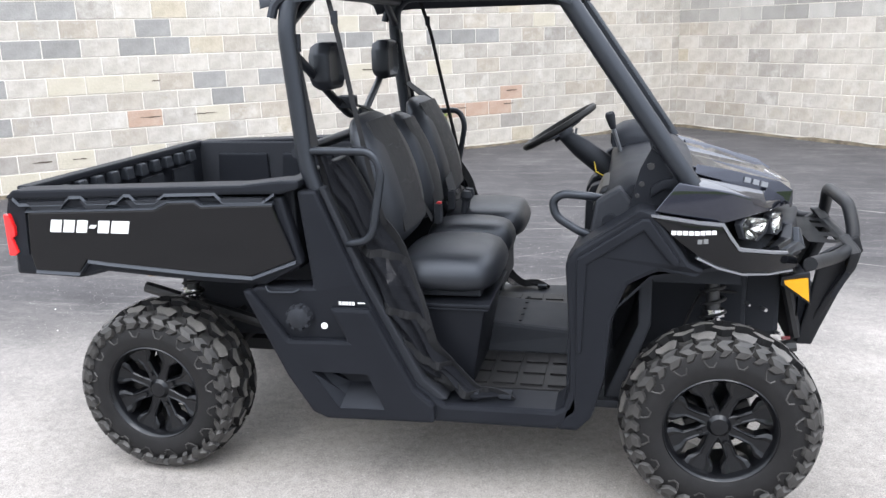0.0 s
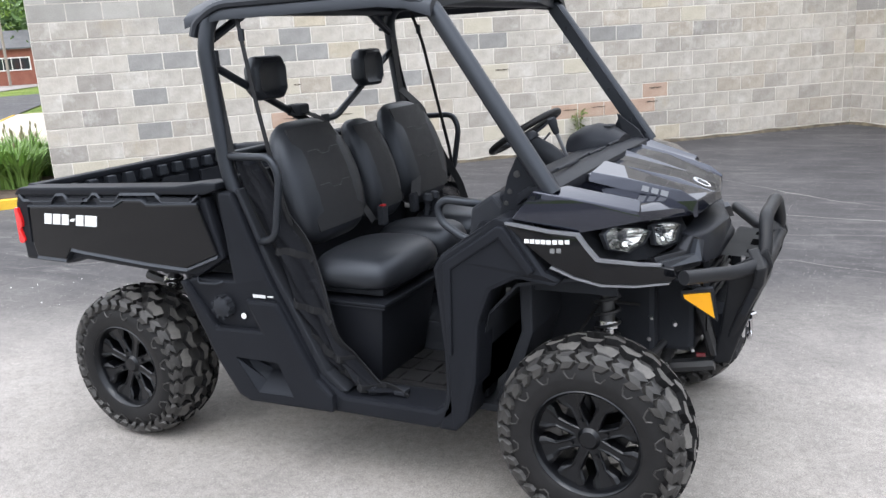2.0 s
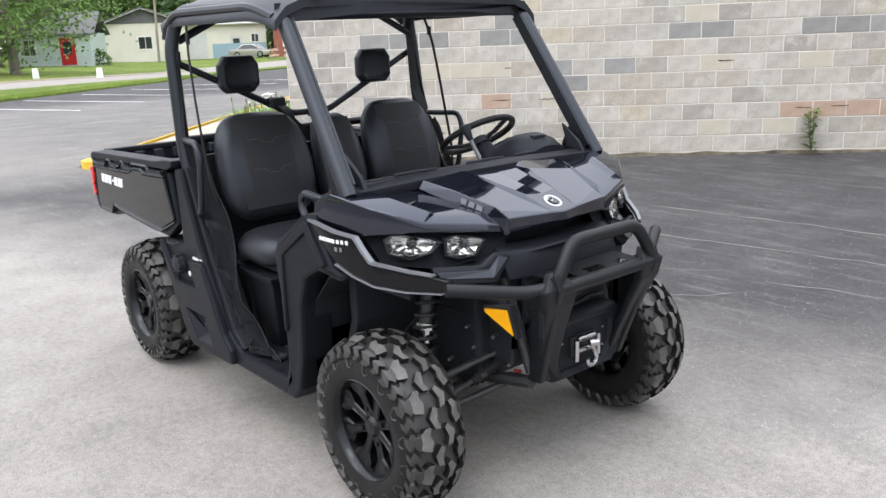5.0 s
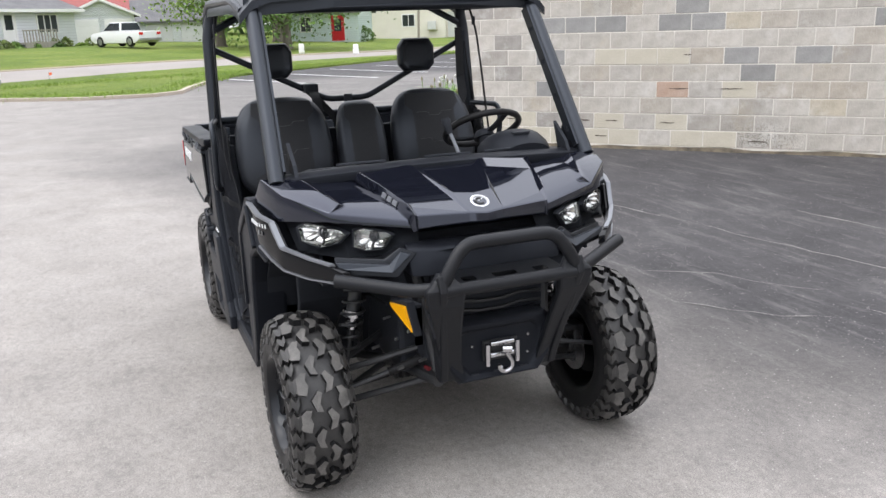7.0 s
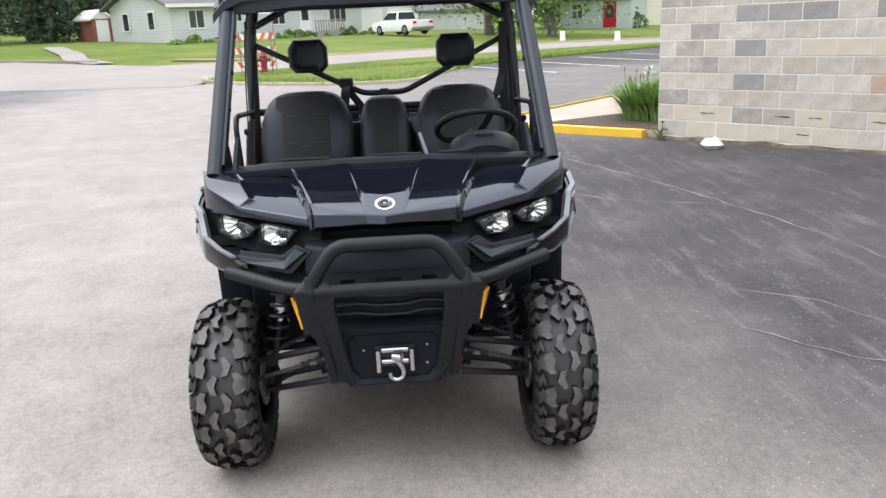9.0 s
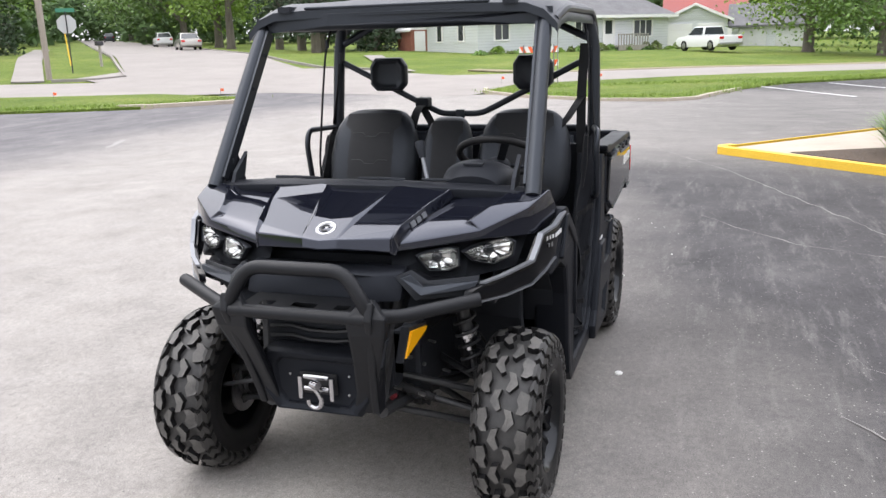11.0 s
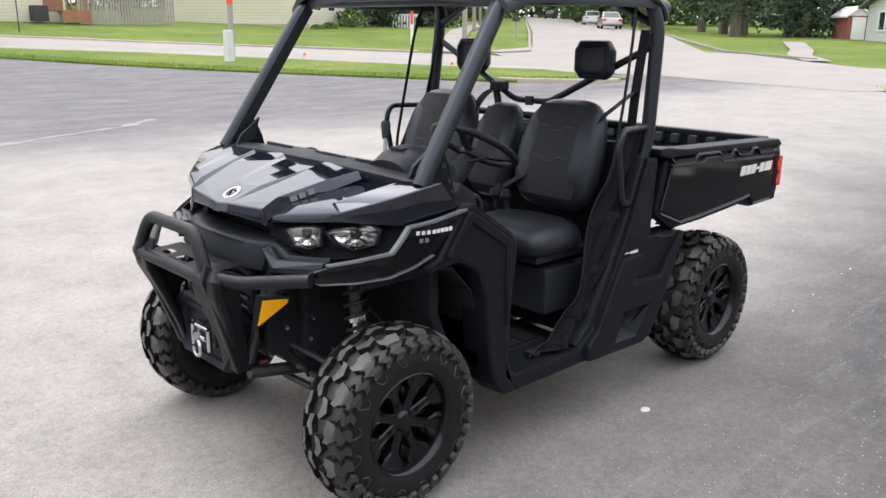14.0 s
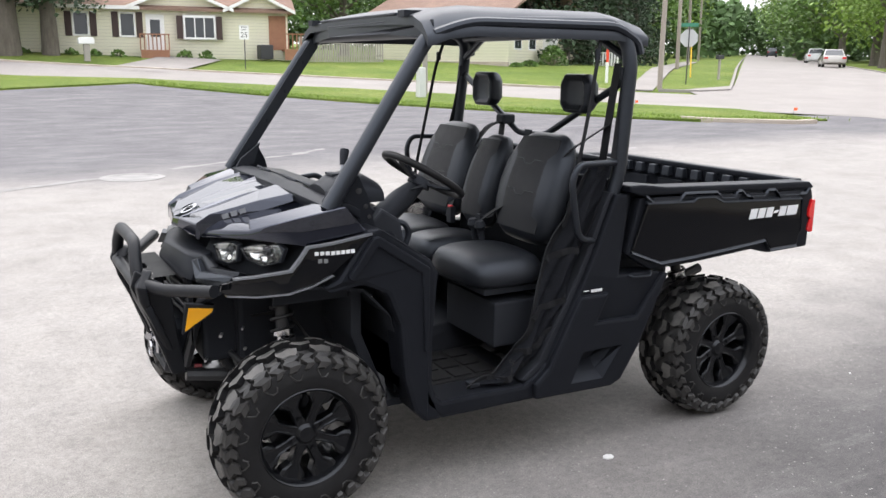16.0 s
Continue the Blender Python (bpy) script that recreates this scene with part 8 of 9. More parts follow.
writing("lettering", "25", 0.38, "sign_black", t, mface @ Matrix.Translation((0, -0.15, 0.009)))
t = thing("stop_sign", "bare grey back of an octagonal stop sign", "road sign")
qx, qy = -29.9, -28.5
part("post", sign_post(qx, qy, 2.9), "metal_post", t)
bm = B()
mface = facing(qx - 0.05, qy - 0.05, gz(qx, qy) + 2.30, 222)
add_lathe(bm, [(0, 0.004), (0.46, 0.004), (0.46, -0.004), (0, -0.004)], mface @ Matrix.Rotation(radians(22.5), 4, "Z"), 8)
part("plate", bm, "sign_back", t, "bare metal sign plate")
bm = B()
add_box(bm, (0, 0, 0), (0.85, 0.18, 0.01), facing(qx, qy, gz(qx, qy) + 2.95, 215))
part("name_plate", bm, "sign_green", t, "green street name plate")
t = thing("warning_sign", "orange diamond construction sign on a stand", "road sign")
wx2, wy2 = -62.6, 37.9
part("post", sign_post(wx2, wy2, 3.2, w=0.08), "metal_post", t)
for d in (-0.5, 0.5):
    bm = B()
    add_tube(bm, [(wx2 + 0.4, wy2 + d, 0.0), (wx2, wy2, 1.9)], 0.03, 6)
    part("leg", bm, "metal_post", t)
bm = B()
add_box(bm, (0, 0, 0), (1.22, 1.22, 0.02), facing(wx2 + 0.08, wy2 - 0.05, 2.95, -30) @ Matrix.Rotation(radians(45), 4, "Z"))
dm = part("diamond", bm, "orange", t, "orange diamond panel")
bm = B()
add_box(bm, (0, 0, 0), (1.0, 0.75, 0.02), facing(wx2 + 0.08, wy2 - 0.05, 1.75, -30))
part("plaque", bm, "orange", t, "orange plaque")
bm = B()
for k in range(3):
    add_box(bm, (0, 0.18 - 0.18 * k, 0.014), (0.62 - 0.12 * abs(k - 1), 0.07, 0.006), facing(wx2 + 0.08, wy2 - 0.05, 2.95, -30))
part("legend_bar", bm, "sign_black", t)


def pole(x, y, h, arm=True, lean=0.0):
    t = thing("utility_pole", "tall weathered wooden utility pole", "utility pole", "utility poles")
    z = gz(x, y)
    bm = B()
    add_tube(bm, [(x, y, z - 0.2), (x + lean * 0.5, y, z + h / 2), (x + lean, y, z + h)], [0.125, 0.115, 0.095], 12)
    part("shaft", bm, "pole_wood", t, "", True)
    if arm:
        bm = B()
        add_box(bm, (0, 0, 0), (2.4, 0.10, 0.12), Matrix.Translation((x + lean, y, z + h - 0.6)) @ Matrix.Rotation(radians(42 + 90), 4, "Z"))
        part("cross_arm", bm, "pole_wood", t)


pole(-26.9, -27.2, 9.5)
pole(-38.5, -38.0, 9.5, lean=0.2)
pole(-52, -50.6, 9.5, lean=0.3)
pole(-70, -67, 9.5, lean=0.2)
pole(-79, 30.0, 8.0, False, 0.8)
pole(-66.0, 46.0, 9.0, False)
# power lines to the poles
bm = B()
for off in (-1.0, 1.0):
    pts = []
    for a, b in (((-26.9, -27.2), (-38.5, -38.0)), ((-38.5, -38.0), (-52, -50.6)), ((-52, -50.6), (-70, -67))):
        for k in range(8):
            q = k / 8
            x, y = lerp(a[0], b[0], q), lerp(a[1], b[1], q)
            pts.append((x + off * 0.67, y - off * 0.74, gz(x, y) + 9.0 - 0.6 * math.sin(q * math.pi)))
    add_tube(bm, pts, 0.018, 5)
tagged(part("power_line", bm, "metal_post"), "dark overhead power lines between poles", "power line", kind="stuff")
t = thing("guy_guard", "yellow guy wire guard beside the sidewalk", "guy wire")
bm = B()
add_tube(bm, [(-33.0, -31.3, gz(-33, -31.3) + 0.05), (-33.6, -32.0, gz(-33, -31.3) + 2.2)], 0.035, 8)
part("guard", bm, "yellow", t, "", True)
t = thing("marker_post", "red-topped white marker post on the lawn", "marker post")
mx, my = -26.6, -30.8
for z0, z1, mt in ((0, 1.05, "white_paint"), (1.05, 1.70, "post_red")):
    bm = B()
    add_tube(bm, [(mx, my, gz(mx, my) + z0), (mx, my, gz(mx, my) + z1)], 0.075, 10)
    part("post", bm, mt, t, "", True)
t = thing("wooden_post", "weathered wooden post with a red top", "post")
mx, my = -14.2, -27.4
bm = B()
add_box(bm, (mx, my, gz(mx, my) + 1.2), (0.16, 0.16, 2.4))
part("shaft", bm, "oldwood", t)
bm = B()
add_box(bm, (mx, my, gz(mx, my) + 2.45), (0.18, 0.18, 0.62))
part("top", bm, "post_red", t, "red painted top", False, 0.01)
t = thing("utility_pedestal", "pale grey plastic utility pedestal on grass", "utility box")
mx, my = -13.5, -26.4
bm = B()
add_box(bm, (mx, my, gz(mx, my) + 0.62), (0.30, 0.36, 1.2), None, (0.9, 0.9))
part("case", bm, "post_grey", t, "", False, 0.04)
t = thing("mailbox", "white mailbox on a post beside the street", "mailbox")
mx, my = -3.4, -46.0
bm = B()
add_box(bm, (mx, my, gz(mx, my) + 0.45), (0.30, 0.30, 0.9))
part("post", bm, "oldwood", t)
bm = B()
add_prism(bm, [(mx - 0.40, gz(mx, my) + 0.9), (mx + 0.40, gz(mx, my) + 0.9), (mx + 0.40, gz(mx, my) + 1.16), (mx + 0.28, gz(mx, my) + 1.27), (mx - 0.28, gz(mx, my) + 1.27), (mx - 0.40, gz(mx, my) + 1.16)], "y", my - 0.2, my + 0.2)
part("box", bm, "white_paint", t, "", False, 0.03)
t = thing("mailbox", "dark mailbox on a post by the side street", "mailbox")
mx, my = -33.8, -30.0
bm = B()
add_box(bm, (mx, my, gz(mx, my) + 0.55), (0.10, 0.10, 1.1))
part("post", bm, "oldwood", t)
bm = B()
add_box(bm, (mx, my, gz(mx, my) + 1.2), (0.45, 0.22, 0.22))
part("box", bm, "metal_post", t, "", False, 0.04)
for fx, fy in ((-20.3, -14.2), (-26.0, -6.1), (-16.2, -25.4), (-18.0, -18.9), (-27.3, -2.75)):
    t = thing("marker_flag", "small orange marker flag stuck in grass", "marker flag", "marker flags")
    z = gz(fx, fy) + 0.06
    bm = B()
    add_tube(bm, [(fx, fy, z), (fx, fy, z + 0.30)], 0.004, 5)
    part("wire", bm, "metal_post", t)
    bm = B()
    add_sheet(bm, [[(fx, fy, z + 0.21), (fx, fy, z + 0.30)], [(fx - 0.03, fy + 0.04, z + 0.205), (fx - 0.03, fy + 0.04, z + 0.292)], [(fx - 0.05, fy + 0.09, z + 0.21), (fx - 0.05, fy + 0.09, z + 0.298)]], 0.003, (1, 0, 0))
    part("cloth", bm, "flag", t, "bright orange flag")
for fx, fy in ((-44.5, 9.8), (-43.0, 12.6)):
    t = thing("utility_box", "small white utility box on the lawn", "utility box")
    bm = B()
    add_box(bm, (fx, fy, gz(fx, fy) + 0.25), (0.3, 0.3, 0.55), None, (0.85, 0.85))
    part("case", bm, "white_paint", t, "", False, 0.05)


# ---- houses ----
class House:
    """A house laid out on its front line: u runs along the front, v goes back from it, z is up."""

    def __init__(self, name, label, x, y, ang, z):
        self.root = thing(name, label, "house", at=pose(x, y, z, 0, 0, ang))

    def walls(self, u0, u1, depth, h, mat, v0=0.0):
        bm = B()
        add_box(bm, ((u0 + u1) / 2, v0 + depth / 2, h / 2 - 0.25), (u1 - u0, depth, h + 0.5))
        w = part("wall", bm, mat, self.root)
        return w

    def roof(self, u0, u1, depth, h, rise, mat, over=0.45, v0=0.0, along=True):
        bm = B()
        t = 0.14
        if along:
            a, b, c = (v0 - over, h - rise * over / (depth / 2)), (v0 + depth / 2, h + rise), (v0 + depth + over, h - rise * over / (depth / 2))
            poly = [a, b, c, (c[0], c[1] + t), (b[0], b[1] + t), (a[0], a[1] + t)]
            add_prism(bm, poly, "x", u0 - over, u1 + over)
        else:
            w = (u1 - u0) / 2
            k = rise * over / w
            poly = [(u0 - over, h - k), ((u0 + u1) / 2, h + rise), (u1 + over, h - k), (u1 + over, h - k + t), ((u0 + u1) / 2, h + rise + t), (u0 - over, h - k + t)]
            add_prism(bm, poly, "y", v0 - over, v0 + depth)
        return part("roof", bm, mat, self.root)

    def gable(self, u0, u1, h, rise, mat, v=0.0, depth=0.3):
        bm = B()
        add_prism(bm, [(u0, h), (u1, h), ((u0 + u1) / 2, h + rise)], "y", v, v + depth)
        return part("gable", bm, mat, self.root)

    def end_gable(self, u, depth, h, rise, mat, v0=0.0):
        bm = B()
        add_prism(bm, [(v0, h), (v0 + depth, h), (v0 + depth / 2, h + rise)], "x", u, u + 0.2)
        return part("gable", bm, mat, self.root)

    def fascia(self, u0, u1, h, rise, v, over=0.45):
        for s in (0, 1):
            bm = B()
            a = (u0 - over, h - rise * over / ((u1 - u0) / 2)) if s == 0 else (u1 + over, h - rise * over / ((u1 - u0) / 2))
            b = ((u0 + u1) / 2, h + rise)
            add_prism(bm, [(a[0], a[1] - 0.05), (b[0], b[1] - 0.05), (b[0], b[1] + 0.15), (a[0], a[1] + 0.15)], "y", v - over - 0.04, v - over)
            part("fascia", bm, "white_paint", self.root)

    def eave(self, u0, u1, h, v=0.0, over=0.45, drop=0.1):
        bm = B()
        add_box(bm, ((u0 + u1) / 2, v - over - 0.03, h - drop), (u1 - u0 + 2 * over, 0.05, 0.2))
        part("gutter", bm, "white_paint", self.root)

    def window(self, u, z, w, h, v=0.0, shutters=False, bars=1, end=False):
        def m(bm, c, s):
            if end:
                add_box(bm, (c[1], c[0], c[2]), (s[1], s[0], s[2]))
            else:
                add_box(bm, c, s)
        bm = B()
        rings = []
        for g, vv in ((0.10, v), (0.10, v - 0.07), (0.0, v - 0.07), (0.0, v)):
            r = [(u - w / 2 - g, vv, z - h / 2 - g), (u + w / 2 + g, vv, z - h / 2 - g), (u + w / 2 + g, vv, z + h / 2 + g), (u - w / 2 - g, vv, z + h / 2 + g)]
            rings.append([(p[1], p[0], p[2]) for p in r] if end else r)
        add_loft(bm, rings, loop=True)
        f = part("window", bm, "white_paint", self.root, "white framed window")
        for k in range(bars):
            bm = B()
            m(bm, (u - w / 2 + w * (k + 1) / (bars + 1), v - 0.02, z), (0.06, 0.06, h))
            part("glazing_bar", bm, "white_paint", f)
        bm = B()
        m(bm, (u, v - 0.005, z), (w, 0.03, h))
        part("pane", bm, "pane", f, "dark glass pane")
        if shutters:
            for s in (-1, 1):
                bm = B()
                m(bm, (u + s * (w / 2 + 0.32), v - 0.025, z), (0.36, 0.05, h + 0.2))
                part("shutter", bm, "shutter", self.root, "dark brown shutter")

    def door(self, u, z0, w, h, v=0.0, mat="white_paint", glass=True):
        bm = B()
        for c, s in (((u - w / 2 - 0.06, v - 0.03, z0 + h / 2), (0.12, 0.08, h)), ((u + w / 2 + 0.06, v - 0.03, z0 + h / 2), (0.12, 0.08, h)), ((u, v - 0.03, z0 + h + 0.06), (w + 0.24, 0.08, 0.12))):
            add_box(bm, c, s)
        add_box(bm, (u, v - 0.015, z0 + h / 2), (w, 0.05, h))
        d = part("door", bm, mat, self.root, "house door")
        if glass:
            bm = B()
            add_box(bm, (u, v - 0.045, z0 + h * 0.66), (w * 0.7, 0.02, h * 0.5))
            part("pane", bm, "pane", d)

    def deck(self, u0, u1, depth, z, mat="wood", v=0.0, rail=0.9):
        bm = B()
        add_box(bm, ((u0 + u1) / 2, v - depth / 2, z - 0.06), (u1 - u0, depth, 0.12))
        add_box(bm, ((u0 + u1) / 2, v - depth + 0.04, z / 2 - 0.1), (u1 - u0, 0.06, z))
        d = part("deck", bm, mat, self.root, "wooden entrance deck with railing")
        n = int((u1 - u0) / 0.22)
        for k in range(n + 1):
            bm = B()
            add_box(bm, (lerp(u0, u1, k / n), v - depth + 0.05, z + rail / 2), (0.07, 0.05, rail))
            part("baluster", bm, mat, d)
        bm = B()
        add_box(bm, ((u0 + u1) / 2, v - depth + 0.05, z + rail), (u1 - u0 + 0.1, 0.10, 0.07))
        part("hand_rail", bm, mat, d)


def shrub(x, y, z, r, h, seed, mat="leaf", n=260, name="shrub", label="round green shrub beside the house"):
    rnd = random.Random(seed)
    t = thing(name, label, "shrub", "shrubs by the houses")
    verts, faces = [], []
    for _ in range(n):
        a, e = rnd.uniform(0, 6.283), rnd.uniform(-0.2, 1.57)
        q = rnd.uniform(0.75, 1.05)
        c = Vector((x + r * q * math.cos(a) * math.cos(e), y + r * q * math.sin(a) * math.cos(e), z + h * (0.15 + 0.85 * q * max(0, math.sin(e)))))
        leaf_quad(verts, faces, c, rnd.uniform(0.08, 0.16), rnd)
    raw_mesh("foliage", verts, faces, mat, t)
    bm = B()
    for k in range(5):
        a = 1.257 * k
        add_tube(bm, [(x, y, z - 0.05), (x + r * 0.5 * math.cos(a), y + r * 0.5 * math.sin(a), z + h * 0.7)], [0.03, 0.01], 5)
    part("stem", bm, "bark", t)


def leaf_quad(verts, faces, c, s, rnd):
    u = Vector((rnd.gauss(0, 1), rnd.gauss(0, 1), rnd.gauss(0, 0.7))).normalized()
    v = u.orthogonal().normalized()
    v = (v * math.cos(1.1) + u.cross(v) * math.sin(rnd.uniform(0, 6))).normalized()
    b = len(verts)
    verts += [tuple(c + u * s), tuple(c + v * s * 0.55), tuple(c - u * s), tuple(c - v * s * 0.55)]
    faces.append((b, b + 1, b + 2, b + 3))


# cream house across the street; seen from the lot, u runs to the right along its front
h1 = House("ranch_house", "cream sided single-storey house with brown shingle roof", 4.6, -52.2, 168.5, 1.98)
h1.walls(-2, 20.4, 8.0, 2.9, "siding_cream")
h1.roof(-2, 20.4, 8.0, 2.9, 1.9, "roof_brown")
h1.eave(-2, 11.3, 2.9)
h1.gable(11.3, 16.7, 2.9, 1.1, "siding_cream", -0.10)
h1.roof(11.3, 16.7, 4.0, 2.9, 1.1, "roof_brown", 0.4, -0.1, False)
h1.fascia(11.3, 16.7, 2.9, 1.1, -0.1, 0.42)
h1.gable(16.9, 20.4, 2.9, 0.85, "siding_cream", -0.10)
h1.roof(16.9, 20.4, 4.0, 2.9, 0.85, "roof_brown", 0.4, -0.1, False)
h1.fascia(16.9, 20.4, 2.9, 0.85, -0.1, 0.42)
h1.window(8.45, 1.85, 0.72, 1.2, shutters=True, bars=0)
h1.window(11.0, 1.85, 0.72, 1.25, shutters=True, bars=0)
h1.window(4.2, 1.85, 0.75, 1.2, shutters=True, bars=0)
h1.door(12.55, 0.35, 0.8, 2.0)
h1.window(15.1, 1.75, 1.65, 1.15, v=-0.30, shutters=True, bars=2)
bm = B()
add_box(bm, (15.1, -0.12, 1.75), (1.95, 0.26, 1.45))
part("bay", bm, "white_paint", h1.root, "white bay window box")
h1.door(19.75, 0.5, 0.8, 1.95, mat="wood", glass=False)
h1.deck(11.7, 13.3, 1.0, 0.40)
h1.deck(20.0, 21.5, 1.5, 0.55)
for k in range(9):
    u = 5.4 + 1.25 * k
    if 11.5 < u < 13.6:
        continue
    c = h1.root.matrix_basis @ Vector((u, -0.7, 0))
    shrub(c.x, c.y, 1.85, 0.45, 0.5, 300 + k, n=120)
t = thing("air_conditioner", "grey air conditioner unit beside the house", "air conditioner")
c = h1.root.matrix_basis @ Vector((18.9, -0.7, 0))
bm = B()
add_box(bm, (c.x, c.y, 2.35), (0.8, 0.8, 0.85))
part("case", bm, "metal_post", t, "", False, 0.04)

# picket fence between the houses
t = thing("picket_fence", "grey weathered wooden picket fence", "fence")
a, b = Vector((-15.6, -46.6, 0)), Vector((-20.9, -46.0, 0))
n = 34
for k in range(n + 1):
    q = a.lerp(b, k / n)
    bm = B()
    zz = gz(q.x, q.y)
    add_prism(bm, [(-0.055, 0), (0.055, 0), (0.055, 1.45), (0, 1.55), (-0.055, 1.45)], "y", -0.012, 0.012)
    pk = part("picket", bm, "oldwood", t)
    pk.matrix_basis = pose(q.x, q.y, zz, 0, 0, 173)
bm = B()
for zz in (0.4, 1.15):
    add_tube(bm, [(a.x, a.y - 0.04, gz(a.x, a.y) + zz), (b.x, b.y - 0.04, gz(b.x, b.y) + zz)], 0.04, 4)
part("rail", bm, "oldwood", t)

# second cream house, its long plain wall to the street
h2 = House("corner_house", "cream sided house with white entry and plain long wall", -23.9, -50.9, 117.4, 1.65)
h2.walls(-1.4, 9.4, 10.0, 3.6, "siding_cream")
h2.roof(-1.4, 9.4, 10.0, 3.6, 2.2, "roof_brown", 0.5)
h2.window(3.3, 2.35, 1.6, 0.6, bars=3)
bm = B()
add_box(bm, (4.7, -0.02, 0.1), (9.45, 0.08, 0.35))
part("foundation", bm, "concrete", h2.root)
for v in (1.2, 3.2, 5.6):
    h2.window(v, 1.9, 0.85, 1.5, v=9.43, bars=1, end=True)
bm = B()
add_box(bm, (9.50, 5.6, 1.6), (0.5, 1.6, 3.0))
part("entry", bm, "white_paint", h2.root, "white entry porch", False, 0.03)
bm = B()
add_box(bm, (9.9, 5.6, 0.3), (1.2, 2.0, 0.9))
part("entry_step", bm, "concrete", h2.root)
c = h2.root.matrix_basis @ Vector((10.6, 4.0, 0))
shrub(c.x, c.y, 1.5, 1.0, 1.5, 401, n=700, label="clipped dark green shrub beside the entry")
c = h2.root.matrix_basis @ Vector((10.2, 1.4, 0))
shrub(c.x, c.y, 1.4, 0.7, 0.6, 402, n=260)
c = h2.root.matrix_basis @ Vector((9.9, 0.2, 0))
shrub(c.x, c.y, 1.4, 0.5, 0.45, 403, n=200)
t = thing("white_railing", "white wooden porch railing", "railing")
for k in range(9):
    c = h2.root.matrix_basis @ Vector((11.6 + 0.22 * k, 8.6, 0))
    bm = B()
    add_box(bm, (c.x, c.y, 2.15), (0.10, 0.10, 1.0))
    part("baluster", bm, "white_paint", t)
a = h2.root.matrix_basis @ Vector((11.5, 8.6, 0))
b = h2.root.matrix_basis @ Vector((13.5, 8.6, 0))
bm = B()
add_tube(bm, [(a.x, a.y, 2.65), (b.x, b.y, 2.65)], 0.06, 4)
part("hand_rail", bm, "white_paint", t)

# long pale house to the west
h3 = House("long_house", "pale grey sided long house with grey shingle roof", -50.3, -13.7, 135, 0.80)
h3.walls(0, 16.2, 7.5, 2.55, "siding_white")
h3.roof(0, 16.2, 7.5, 2.55, 1.25, "roof_grey", 0.5)
h3.end_gable(-0.02, 7.5, 2.55, 1.25, "siding_white")
h3.eave(0, 16.2, 2.55, over=0.5)
h3.window(1.85, 1.60, 1.05, 1.05, bars=1)
h3.window(4.95, 1.75, 0.65, 0.7, bars=1)
h3.window(8.35, 1.60, 1.05, 1.0, bars=1)
h3.door(10.7, 0.50, 0.85, 1.85)
h3.window(13.8, 1.62, 1.6, 1.1, bars=2)
for v in (2.2, 5.4):
    h3.window(v, 1.60, 0.75, 1.05, v=-0.02, bars=0, end=True)
h3.deck(10.4, 13.0, 1.6, 0.45, "oldwood", rail=0.75)
rnd = random.Random(61)
for k in range(22):
    c = h3.root.matrix_basis @ Vector((-0.6 + 0.78 * k + rnd.uniform(-0.2, 0.2), -0.9 - rnd.uniform(0, 0.8), 0))
    shrub(c.x, c.y, 0.72, rnd.uniform(0.3, 0.65), rnd.uniform(0.3, 0.75), 500 + k, rnd.choice(("leaf_light", "leaf", "iris", "weed")), n=220, label="low green garden plant along the house front")
# its garage, set well back
hg = House("garage", "pale grey gabled garage with two white doors", -66.9, -2.9, 92, 0.62)
hg.walls(0, 4.9, 8.0, 2.4, "siding_white")
hg.gable(0, 4.9, 2.4, 1.1, "siding_white", -0.05)
hg.roof(0, 4.9, 8.0, 2.4, 1.1, "roof_grey", 0.40, 0.0, False)
hg.fascia(0, 4.9, 2.4, 1.1, 0.0)
for u in (1.25, 3.65):
    bm = B()
    add_box(bm, (u, -0.03, 1.05), (2.0, 0.06, 2.1))
    for k in range(4):
        add_box(bm, (u, -0.065, 0.3 + 0.5 * k), (1.96, 0.03, 0.44))
    part("garage_door", bm, "white_paint", hg.root, "white garage door", False, 0.01)

# shed and red barn behind it
h4 = House("grey_shed", "pale shed with dark grey roof and two doors", -73.0, 2.4, 88, 0.55)
h4.walls(0, 6.2, 7.0, 2.0, "siding_white")
h4.roof(0, 6.2, 7.0, 2.0, 1.7, "roof_grey", 0.4)
for u in (1.7, 4.6):
    bm = B()
    add_box(bm, (u, -0.03, 0.85), (2.2, 0.06, 1.7))
    part("shed_door", bm, "post_grey", h4.root, "grey shed door")
h5 = House("red_barn", "barn with dark red metal roof", -96.0, -4.4, 92, 1.0)
h5.walls(0, 8.6, 9.0, 2.6, "white_paint")
h5.roof(0, 8.6, 9.0, 2.6, 2.4, "roof_red", 0.4)
h6 = House("red_shed", "small red shed with white front", -57.3, -20.9, 135, 1.1)
h6.walls(0, 1.5, 2.4, 1.7, "brick_red")
h6.gable(0, 1.5, 1.7, 0.5, "white_paint", -0.05)
h6.roof(0, 1.5, 2.4, 1.7, 0.5, "white_paint", 0.2, 0, False)
bm = B()
add_box(bm, (0.75, -0.03, 0.8), (0.9, 0.05, 1.6))
part("shed_door", bm, "white_paint", h6.root, "white shed door")

